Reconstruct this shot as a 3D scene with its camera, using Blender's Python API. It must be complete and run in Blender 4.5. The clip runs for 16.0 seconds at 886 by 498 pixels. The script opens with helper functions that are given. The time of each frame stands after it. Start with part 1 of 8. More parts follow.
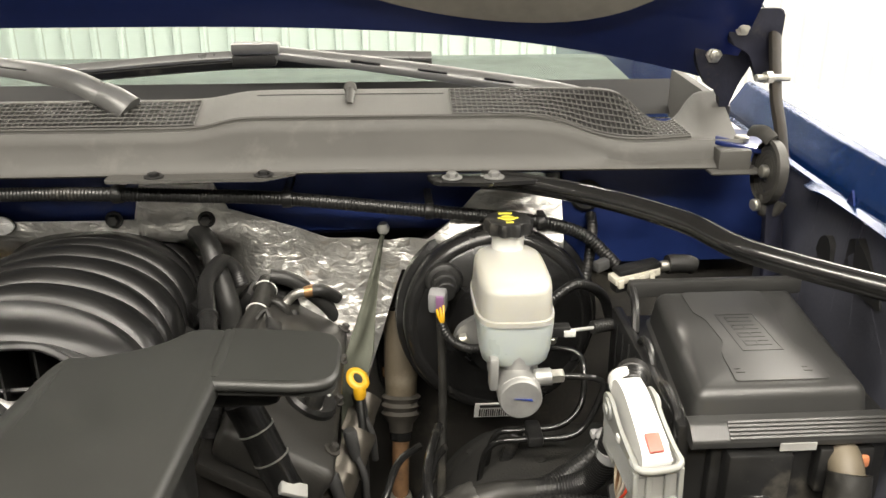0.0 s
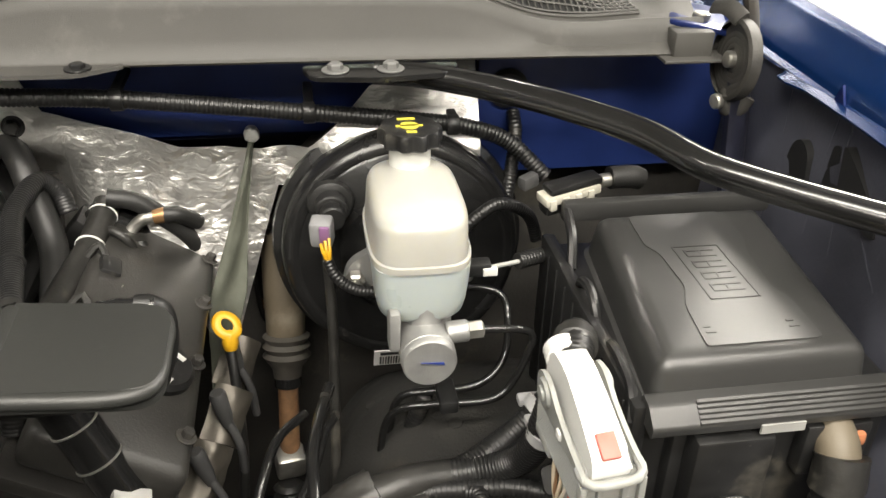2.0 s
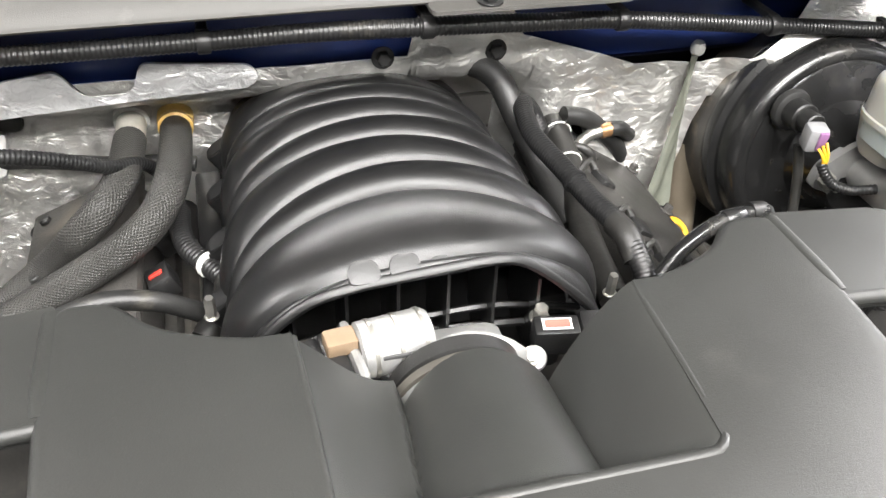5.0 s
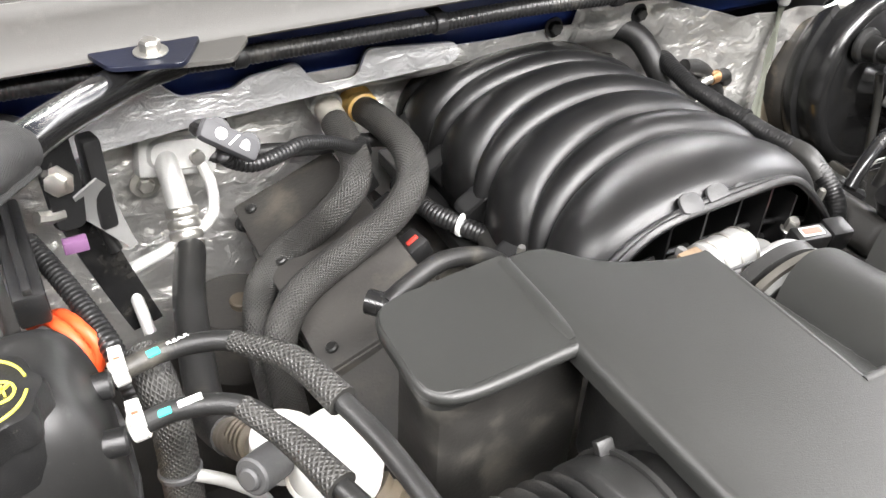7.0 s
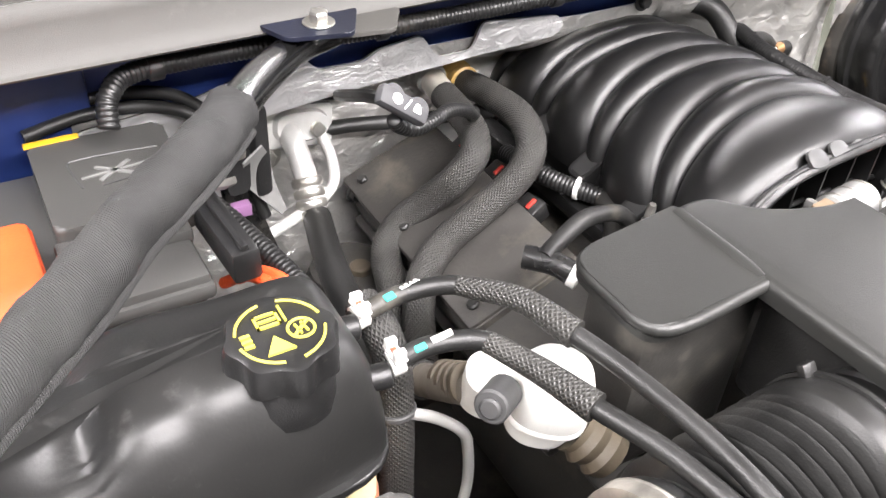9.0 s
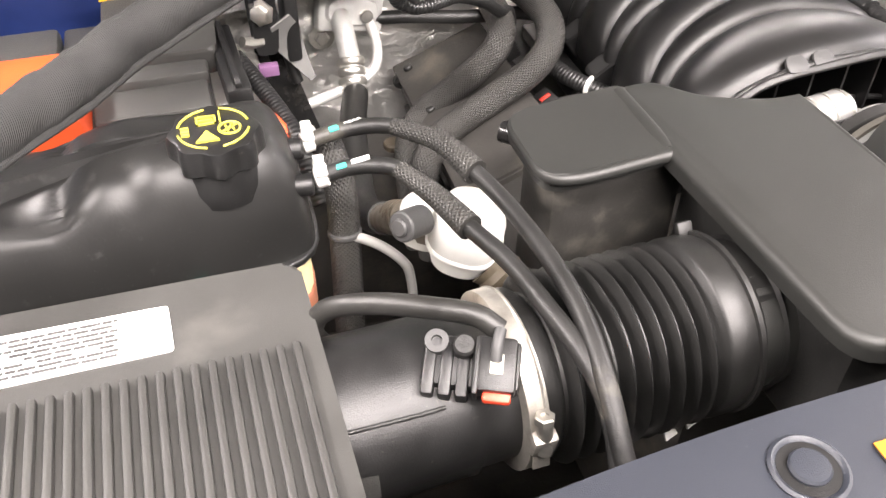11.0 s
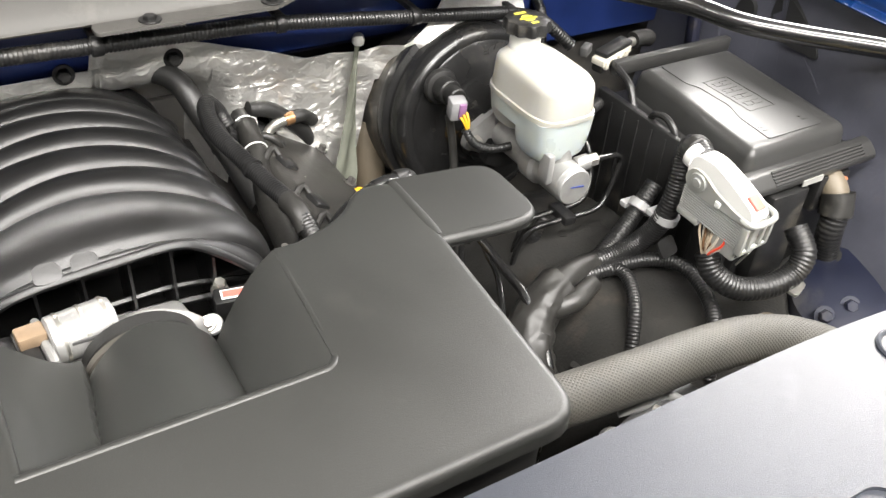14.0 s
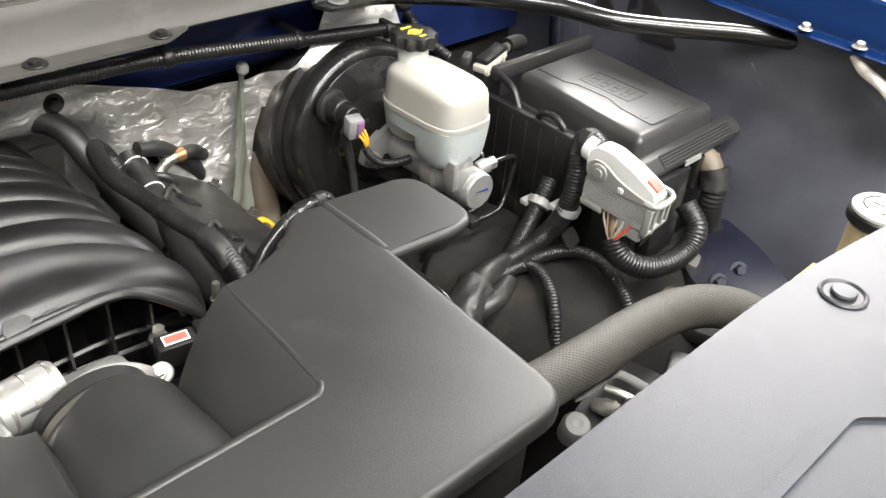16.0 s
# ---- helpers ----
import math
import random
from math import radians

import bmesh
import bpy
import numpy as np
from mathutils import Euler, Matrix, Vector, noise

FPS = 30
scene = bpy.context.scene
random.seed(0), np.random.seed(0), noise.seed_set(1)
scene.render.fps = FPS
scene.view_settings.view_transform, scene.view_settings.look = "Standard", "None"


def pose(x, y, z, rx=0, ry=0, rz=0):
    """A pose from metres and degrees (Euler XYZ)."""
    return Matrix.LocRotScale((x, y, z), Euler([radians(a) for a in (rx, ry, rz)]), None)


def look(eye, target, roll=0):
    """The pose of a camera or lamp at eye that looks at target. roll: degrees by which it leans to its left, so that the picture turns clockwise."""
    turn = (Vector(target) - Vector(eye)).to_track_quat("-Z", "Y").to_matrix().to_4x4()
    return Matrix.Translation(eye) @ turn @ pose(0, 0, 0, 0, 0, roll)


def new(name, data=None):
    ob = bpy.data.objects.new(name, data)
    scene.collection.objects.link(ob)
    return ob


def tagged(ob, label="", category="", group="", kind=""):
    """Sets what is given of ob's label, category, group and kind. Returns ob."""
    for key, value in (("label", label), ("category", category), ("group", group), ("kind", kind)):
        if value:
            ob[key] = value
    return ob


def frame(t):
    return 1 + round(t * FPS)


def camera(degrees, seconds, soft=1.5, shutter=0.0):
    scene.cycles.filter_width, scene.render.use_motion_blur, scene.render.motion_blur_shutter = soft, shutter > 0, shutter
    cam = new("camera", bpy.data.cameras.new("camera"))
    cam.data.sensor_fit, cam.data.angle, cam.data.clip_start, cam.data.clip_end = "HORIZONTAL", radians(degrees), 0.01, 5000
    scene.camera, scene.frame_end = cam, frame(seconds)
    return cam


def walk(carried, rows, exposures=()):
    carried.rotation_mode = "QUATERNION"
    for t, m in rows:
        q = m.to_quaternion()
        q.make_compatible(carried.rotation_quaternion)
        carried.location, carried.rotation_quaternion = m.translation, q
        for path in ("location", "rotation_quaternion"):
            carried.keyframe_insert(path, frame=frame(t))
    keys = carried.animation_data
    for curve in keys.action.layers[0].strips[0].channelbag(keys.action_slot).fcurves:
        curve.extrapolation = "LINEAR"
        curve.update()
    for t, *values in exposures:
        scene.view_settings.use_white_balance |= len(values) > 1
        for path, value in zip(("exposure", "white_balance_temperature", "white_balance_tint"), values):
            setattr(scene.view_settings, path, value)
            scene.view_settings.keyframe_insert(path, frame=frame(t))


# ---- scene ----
cam = camera(54.4, 16.0)
METRES, EYE, TILT, LEAN, TURN = 2.4, 1.46, -22.0, 0.0, -3.5
ROWS = [
    (0.0, 0.0, 0.0, 0.0, 0.0, 0.0, -0.0),
    (0.5, 0.025, 0.0532, 0.0063, -0.99, -0.78, 0.24),
    (1.0, 0.0368, 0.0846, 0.0125, -2.02, -3.6, 0.53),
    (1.5, 0.0268, 0.0905, 0.0131, -4.08, -6.7, 0.58),
    (2.0, 0.0104, 0.0967, 0.0179, -5.98, -8.69, 0.77),
    (2.5, -0.0227, 0.0955, 0.0265, -7.57, -10.33, 1.01),
    (3.0, -0.072, 0.0904, 0.0286, -9.28, -12.19, 1.28),
    (3.5, -0.113, 0.0808, 0.0332, -10.23, -13.76, 1.74),
    (4.0, -0.1519, 0.0752, 0.038, -10.66, -14.48, 2.26),
    (4.5, -0.1915, 0.0958, 0.034, -11.03, -14.8, 2.58),
    (5.0, -0.2286, 0.1057, 0.0323, -11.11, -15.18, 2.82),
    (7.5, -0.4242, 0.1177, 0.05, -26.13, -18.26, 7.15),
    (8.0, -0.4484, 0.1267, 0.0487, -27.52, -18.52, 7.27),
    (8.5, -0.4655, 0.1264, 0.05, -27.52, -18.54, 7.1),
    (11.0, -0.414, 0.0479, 0.0227, -13.08, -20.61, 4.71),
    (11.5, -0.3725, 0.0288, 0.029, -12.31, -20.96, 3.1),
    (12.0, -0.3262, 0.0197, 0.0345, -12.47, -21.35, 3.12),
    (12.5, -0.2766, 0.0199, 0.0369, -12.91, -20.49, 3.27),
    (13.0, -0.2442, 0.0268, 0.037, -16.26, -18.92, 3.8),
    (13.5, -0.218, 0.0318, 0.0408, -21.56, -18.39, 5.32),
    (14.0, -0.2019, 0.0393, 0.0439, -26.53, -18.15, 6.35),
    (14.5, -0.191, 0.0449, 0.0447, -31.11, -18.14, 8.33),
    (15.0, -0.1919, 0.0474, 0.0457, -34.43, -18.35, 9.21),
    (15.5, -0.1986, 0.0504, 0.0448, -37.03, -18.62, 9.71),
    (16.0, -0.2359, 0.0563, 0.0478, -39.03, -18.7, 10.08),
]
walk(cam, [(t, pose(0.405, 0, EYE, TILT, LEAN, TURN) @ pose(METRES * x, METRES * y, METRES * z, 90 + pitch, roll, yaw)) for t, x, y, z, yaw, pitch, roll in ROWS],
     [(0.0, -0.8, 6900, 10), (2.0, -0.75, 6800, 10), (2.5, -0.45, 6650, 10), (3.0, -0.28, 6500, 10), (3.5, -0.06, 6450, 10), (4.0, 0.07, 6400, 11), (5.2, 0.14, 6250, 12), (8.5, 0.2, 6200, 16), (11.0, 0.04, 6600, 19), (12.0, -0.12, 6550, 12), (12.5, -0.1, 6450, 8), (13.0, 0.04, 6450, 10), (13.5, 0.1, 6400, 12), (14.0, -0.12, 6400, 12), (14.5, -0.3, 6400, 12), (16.0, -0.5, 6400, 12)])


# ---- world and light: a closed workshop with ceiling light panels ----
world = bpy.data.worlds.new("world")
scene.world = world
world.use_nodes = True
world.node_tree.nodes["Background"].inputs[0].default_value = (0.9, 0.95, 1.0, 1)
world.node_tree.nodes["Background"].inputs[1].default_value = 0.15
scene.view_settings.exposure = 0.0


def area_lamp(name, at, target, sx, sy, watts, colour):
    data = bpy.data.lights.new(name, "AREA")
    data.shape, data.size, data.size_y, data.energy, data.color = "RECTANGLE", sx, sy, watts, colour
    ob = new(name, data)
    ob.matrix_world = look(at, target)
    return ob


NEUTRAL = (1.0, 0.965, 0.9)
area_lamp("ceiling_light_front", (0.4, -2.4, 3.9), (0.4, -2.2, 0), 4.2, 0.7, 620, NEUTRAL)
area_lamp("ceiling_light_near", (0.4, -0.7, 3.9), (0.4, -0.7, 0), 4.2, 0.5, 420, NEUTRAL)
area_lamp("ceiling_light_side", (4.2, 3.3, 3.9), (4.2, 3.3, 0), 1.8, 5.0, 1500, NEUTRAL)
area_lamp("ceiling_light_far_side", (-3.4, 1.6, 3.9), (-3.4, 1.6, 0), 0.6, 4.5, 720, NEUTRAL)
area_lamp("side_window_daylight", (5.85, 2.6, 2.9), (0.0, 2.2, 1.9), 7.5, 2.3, 450, (1.0, 0.98, 1.0))
area_lamp("ceiling_light_back", (0.0, 5.2, 3.9), (0.0, 5.2, 0), 5.0, 0.6, 620, NEUTRAL)


# ---- materials ----
def material(name, colour, rough=0.5, metal=0.0, vary=0.25, scale=30.0, bump=0.15, grain=400.0,
             dirt=None, dirt_amount=0.0, dirt_scale=9.0, coat=0.0, transmission=0.0, subsurface=0.0, stretch=(1, 1, 1)):
    m = bpy.data.materials.new(name)
    m.use_nodes = True
    nt = m.node_tree
    bsdf = nt.nodes["Principled BSDF"]
    coords = nt.nodes.new("ShaderNodeTexCoord")
    mapping = nt.nodes.new("ShaderNodeMapping")
    mapping.inputs["Scale"].default_value = stretch
    nt.links.new(coords.outputs["Object"], mapping.inputs["Vector"])

    def noise_node(size, detail=4.0, rough_n=0.55):
        n = nt.nodes.new("ShaderNodeTexNoise")
        n.inputs["Scale"].default_value, n.inputs["Detail"].default_value, n.inputs["Roughness"].default_value = size, detail, rough_n
        nt.links.new(mapping.outputs["Vector"], n.inputs["Vector"])
        return n

    def ramp(source, lo, hi, a, b):
        r = nt.nodes.new("ShaderNodeMapRange")
        r.inputs["From Min"].default_value, r.inputs["From Max"].default_value = lo, hi
        r.inputs["To Min"].default_value, r.inputs["To Max"].default_value = a, b
        nt.links.new(source, r.inputs["Value"])
        return r.outputs["Result"]

    wide = noise_node(scale)
    mix = nt.nodes.new("ShaderNodeMix")
    mix.data_type = "RGBA"
    lo = [c * (1 - vary) for c in colour]
    hi = [min(1, c * (1 + vary)) for c in colour]
    mix.inputs[6].default_value, mix.inputs[7].default_value = (*lo, 1), (*hi, 1)
    nt.links.new(ramp(wide.outputs["Fac"], 0.3, 0.7, 0, 1), mix.inputs["Factor"])
    out = mix.outputs[2]
    rough_out = ramp(wide.outputs["Fac"], 0.3, 0.7, max(0.02, rough - min(0.06, vary * 0.3)), min(1, rough + min(0.08, vary * 0.4)))
    if dirt:
        spots = noise_node(dirt_scale, 6.0, 0.65)
        mask = ramp(spots.outputs["Fac"], 0.62 - 0.25 * dirt_amount, 0.75, 0, min(1, 0.35 + dirt_amount))
        over = nt.nodes.new("ShaderNodeMix")
        over.data_type = "RGBA"
        over.inputs[7].default_value = (*dirt, 1)
        nt.links.new(out, over.inputs[6])
        nt.links.new(mask, over.inputs["Factor"])
        out = over.outputs[2]
        add = nt.nodes.new("ShaderNodeMath")
        add.operation, add.use_clamp = "MULTIPLY_ADD", True
        nt.links.new(mask, add.inputs[0])
        add.inputs[1].default_value = 0.25
        nt.links.new(rough_out, add.inputs[2])
        rough_out = add.outputs[0]
        # fine settled dust and scuffs
        dots = noise_node(420, 2.0, 0.5)
        dust_mask = ramp(dots.outputs["Fac"], 0.68, 0.78, 0, 0.16)
        fine_dust = nt.nodes.new("ShaderNodeMix")
        fine_dust.data_type = "RGBA"
        fine_dust.inputs[7].default_value = (*[min(1, c * 1.15) for c in dirt], 1)
        nt.links.new(out, fine_dust.inputs[6])
        nt.links.new(dust_mask, fine_dust.inputs["Factor"])
        out = fine_dust.outputs[2]
    nt.links.new(out, bsdf.inputs["Base Color"])
    nt.links.new(rough_out, bsdf.inputs["Roughness"])
    bsdf.inputs["Metallic"].default_value = metal
    bsdf.inputs["Coat Weight"].default_value = coat
    bsdf.inputs["Coat Roughness"].default_value = 0.06
    bsdf.inputs["Transmission Weight"].default_value = transmission
    if subsurface:
        bsdf.inputs["Subsurface Weight"].default_value = subsurface
        bsdf.inputs["Subsurface Radius"].default_value = (0.02, 0.018, 0.012)
        bsdf.inputs["Subsurface Scale"].default_value = 0.6
    if bump:
        fine = noise_node(grain, 3.0)
        b = nt.nodes.new("ShaderNodeBump")
        b.inputs["Strength"].default_value, b.inputs["Distance"].default_value = bump, 0.001
        nt.links.new(fine.outputs["Fac"], b.inputs["Height"])
        nt.links.new(b.outputs["Normal"], bsdf.inputs["Normal"])
    return m


DUST = (0.22, 0.2, 0.16)
BLACK_PLASTIC = material("black_plastic", (0.012, 0.012, 0.012), 0.36, vary=0.3, bump=0.25, grain=900, dirt=DUST, dirt_amount=0.05)
COVER_PLASTIC = material("textured_grey_cover", (0.0215, 0.022, 0.0205), 0.42, vary=0.1, scale=8, bump=0.22, grain=1100, dirt=(0.07, 0.067, 0.06), dirt_amount=0.1, dirt_scale=7)
SATIN_PLASTIC = material("satin_grey_black_plastic", (0.048, 0.0475, 0.045), 0.42, vary=0.2, scale=10, bump=0.3, grain=1200, dirt=(0.12, 0.115, 0.105), dirt_amount=0.08, dirt_scale=9)
# The grey is tinted blue to carry the hood's reflection.
SHIELD_PLASTIC = material("radiator_cover_plastic", (0.0205, 0.0235, 0.031), 0.38, vary=0.1, scale=6, bump=0.25, grain=1400, dirt=(0.1, 0.105, 0.115), dirt_amount=0.08, dirt_scale=5)
MANIFOLD_PLASTIC = material("manifold_plastic", (0.006, 0.006, 0.006), 0.36, vary=0.2, scale=14, bump=0.2, grain=700)
GLOSS_BLACK = material("gloss_black_paint", (0.011, 0.011, 0.011), 0.22, vary=0.3, scale=12, bump=0.08, grain=300, dirt=(0.07, 0.065, 0.055), dirt_amount=0.12, dirt_scale=14, coat=0.1)
RUBBER = material("black_rubber", (0.013, 0.013, 0.0125), 0.44, vary=0.3, scale=25, bump=0.3, grain=600, dirt=DUST, dirt_amount=0.12)
HOSE_RUBBER = material("dusty_hose_rubber", (0.06, 0.055, 0.046), 0.6, vary=0.25, scale=18, bump=0.3, grain=500, dirt=(0.2, 0.18, 0.14), dirt_amount=0.2)
LOOM = material("split_loom_plastic", (0.0115, 0.0115, 0.0115), 0.34, vary=0.25, scale=20, bump=0.1, dirt=(0.12, 0.11, 0.09), dirt_amount=0.08)
DUSTY_DARK = material("dusty_dark_engine", (0.03, 0.028, 0.025), 0.7, vary=0.4, scale=14, bump=0.5, grain=250, dirt=(0.13, 0.115, 0.09), dirt_amount=0.3, dirt_scale=11)
BLUE_PAINT = material("deep_blue_paint", (0.006, 0.017, 0.1), 0.3, metal=0.5, vary=0.05, scale=60, bump=0.04, grain=900, coat=0.25)
FENDER_BLUE = material("deep_blue_fender_paint", (0.003, 0.02, 0.085), 0.22, metal=0.3, vary=0.05, scale=60, bump=0.04, grain=900)
CLAMP_GREY = material("mid_grey_clamp", (0.15, 0.15, 0.145), 0.5, vary=0.1, bump=0.1)
BRIGHT_ALU = material("bright_aluminium", (0.58, 0.58, 0.56), 0.4, metal=0.35, vary=0.12, scale=40, bump=0.3, grain=600, dirt=(0.3, 0.29, 0.27), dirt_amount=0.08)
FIREWALL_BLUE = material("deep_blue_firewall_paint", (0.012, 0.026, 0.115), 0.4, metal=0.1, vary=0.2, scale=20, bump=0.1, coat=0.15)
BLUE_DULL = material("dark_dull_blue", (0.006, 0.008, 0.02), 0.45, metal=0.1, vary=0.3, scale=12, bump=0.2, dirt=(0.08, 0.075, 0.065), dirt_amount=0.25, coat=0.2)
COWL_GREY = material("grey_cowl_plastic", (0.062, 0.06, 0.055), 0.55, vary=0.1, scale=10, bump=0.3, grain=1200, dirt=(0.13, 0.125, 0.115), dirt_amount=0.12, dirt_scale=16)
CAST_ALU = material("cast_aluminium", (0.36, 0.36, 0.35), 0.45, metal=0.65, vary=0.15, scale=40, bump=0.4, grain=700, dirt=(0.25, 0.23, 0.2), dirt_amount=0.08)
STEEL = material("zinc_steel", (0.5, 0.49, 0.45), 0.35, metal=0.9, vary=0.2, scale=60, bump=0.15, dirt=(0.3, 0.24, 0.15), dirt_amount=0.1)
RUST = material("rusty_steel", (0.16, 0.085, 0.04), 0.75, metal=0.3, vary=0.4, scale=60, bump=0.5, grain=300)
RESERVOIR = material("translucent_reservoir", (0.37, 0.365, 0.33), 0.3, vary=0.06, scale=14, bump=0.06, subsurface=0.5, dirt=(0.6, 0.5, 0.28), dirt_amount=0.0, dirt_scale=20)
FLUID = material("reservoir_with_fluid", (0.37, 0.41, 0.40), 0.28, vary=0.05, scale=14, bump=0.06, subsurface=0.5)
WHITE_PLASTIC = material("white_plastic", (0.6, 0.6, 0.57), 0.4, vary=0.06, scale=20, bump=0.08)
GREY_PLASTIC = material("light_grey_plastic", (0.3, 0.3, 0.285), 0.45, vary=0.1, scale=20, bump=0.1, dirt=DUST, dirt_amount=0.05)
IVORY = material("ivory_plastic", (0.5, 0.48, 0.41), 0.45, vary=0.08)
YELLOW = material("yellow_plastic", (0.58, 0.32, 0.015), 0.4, vary=0.08, bump=0.05)
YELLOW_PRINT = material("yellow_print", (0.55, 0.5, 0.06), 0.5, vary=0.1, bump=0.0)
RED_PLASTIC = material("red_plastic", (0.75, 0.07, 0.03), 0.4, vary=0.1)
SALMON = material("faded_red_plastic", (0.6, 0.13, 0.1), 0.45, vary=0.1)
ORANGE = material("orange_plastic", (0.72, 0.085, 0.02), 0.45, vary=0.12)
PURPLE = material("purple_plastic", (0.2, 0.1, 0.2), 0.4, vary=0.1)
TEAL = material("teal_paint_mark", (0.05, 0.55, 0.45), 0.5, vary=0.1)
TAN_SHIELD = material("dusty_tan_column_cover", (0.075, 0.06, 0.04), 0.6, vary=0.25, scale=12, bump=0.3, dirt=(0.25, 0.22, 0.17), dirt_amount=0.2)
PAPER = material("white_label", (0.8, 0.8, 0.78), 0.5, vary=0.03, bump=0.0)
# Black for print, and for shade painted inside openings.
INK_AND_SHADE = material("black_print_and_shade", (0.014, 0.014, 0.014), 0.5, vary=0.1, bump=0.0)
TAPE = material("friction_tape", (0.018, 0.0175, 0.016), 0.42, vary=0.3, scale=40, bump=0.5, grain=110, dirt=DUST, dirt_amount=0.08)
TANK_PLASTIC = material("translucent_tank", (0.62, 0.52, 0.3), 0.35, vary=0.1, scale=9, bump=0.1, subsurface=0.3, dirt=(0.5, 0.2, 0.08), dirt_amount=0.25, dirt_scale=5)
FABRIC = material("sheer_grey_green_strap", (0.085, 0.09, 0.07), 0.7, vary=0.2, scale=30, bump=0.5, grain=250)
WALL = material("white_wall_panel", (0.8, 0.81, 0.79), 0.5, vary=0.03, scale=2, bump=0.05)
PALE_WALL = material("pale_grey_wall_panel", (0.42, 0.43, 0.425), 0.5, vary=0.03, scale=2, bump=0.05)
DARK_CEILING = material("dark_ceiling_paint", (0.25, 0.25, 0.25), 0.8, vary=0.1, scale=2, bump=0.1)
GREY_WALL = material("grey_wall_panel", (0.3, 0.3, 0.29), 0.55, vary=0.05, scale=2, bump=0.05)
CONCRETE = material("workshop_concrete", (0.4, 0.39, 0.37), 0.6, vary=0.15, scale=3, bump=0.2, grain=60)
CLAMP_STEEL = material("worn_clamp_steel", (0.42, 0.4, 0.36), 0.38, metal=0.75, vary=0.3, scale=50, bump=0.2, dirt=(0.2, 0.16, 0.11), dirt_amount=0.25, dirt_scale=30)
GREY_BLADE = material("grey_wiper_metal", (0.12, 0.12, 0.117), 0.3, metal=0.3, vary=0.1, bump=0.1)


def foil_material(name, rough, sizes, metal=0.7, tone=(0.78, 0.77, 0.75), crumple=1.0):
    """Laminated foil: flat facets of two sizes, each tilted its own way, and fine creases."""
    m = material(name, tone, rough, metal=metal, vary=0.06, scale=20, bump=0)
    nt = m.node_tree
    coords = nt.nodes.new("ShaderNodeTexCoord")
    geometry = nt.nodes.new("ShaderNodeNewGeometry")
    warp = nt.nodes.new("ShaderNodeTexNoise")
    warp.inputs["Scale"].default_value = 25
    add = nt.nodes.new("ShaderNodeMixRGB")
    add.inputs["Fac"].default_value = 0.03
    nt.links.new(coords.outputs["Object"], warp.inputs["Vector"])
    nt.links.new(coords.outputs["Object"], add.inputs[1])
    nt.links.new(warp.outputs["Color"], add.inputs[2])
    normal = geometry.outputs["Normal"]
    for size, tilt in sizes:
        v = nt.nodes.new("ShaderNodeTexVoronoi")
        v.inputs["Scale"].default_value = size
        nt.links.new(add.outputs[0], v.inputs["Vector"])
        centred = nt.nodes.new("ShaderNodeVectorMath")
        centred.operation = "SUBTRACT"
        centred.inputs[1].default_value = (0.5, 0.5, 0.5)
        nt.links.new(v.outputs["Color"], centred.inputs[0])
        scaled = nt.nodes.new("ShaderNodeVectorMath")
        scaled.operation = "MULTIPLY_ADD"
        scaled.inputs[1].default_value = (tilt, tilt, tilt)
        nt.links.new(centred.outputs[0], scaled.inputs[0])
        nt.links.new(normal, scaled.inputs[2])
        unit = nt.nodes.new("ShaderNodeVectorMath")
        unit.operation = "NORMALIZE"
        nt.links.new(scaled.outputs[0], unit.inputs[0])
        normal = unit.outputs[0]
    turn = nt.nodes.new("ShaderNodeMapping")
    turn.inputs["Rotation"].default_value, turn.inputs["Scale"].default_value = (0.0, 0.95, 0.0), (0.8, 1.0, 1.7)
    nt.links.new(add.outputs[0], turn.inputs["Vector"])
    for size, strength in ((55, 0.5), (190, 0.4)):
        crease = nt.nodes.new("ShaderNodeTexNoise")
        crease.inputs["Scale"].default_value, crease.inputs["Detail"].default_value, crease.inputs["Distortion"].default_value = size, 4, 0.8
        nt.links.new(turn.outputs[0], crease.inputs["Vector"])
        b = nt.nodes.new("ShaderNodeBump")
        b.inputs["Strength"].default_value, b.inputs["Distance"].default_value = strength * crumple, 0.4 / size
        nt.links.new(crease.outputs["Fac"], b.inputs["Height"])
        nt.links.new(normal, b.inputs["Normal"])
        normal = b.outputs["Normal"]
    nt.links.new(b.outputs["Normal"], nt.nodes["Principled BSDF"].inputs["Normal"])
    return m


FOIL = foil_material("crinkled_foil", 0.36, ((45, 0.18), (130, 0.24)), 0.85, (0.76, 0.75, 0.72), 0.9)
FLAP_FOIL = foil_material("scrim_foil", 0.34, ((25, 0.16), (80, 0.16), (400, 0.1)), 0.75, (0.8, 0.8, 0.8), 0.8)


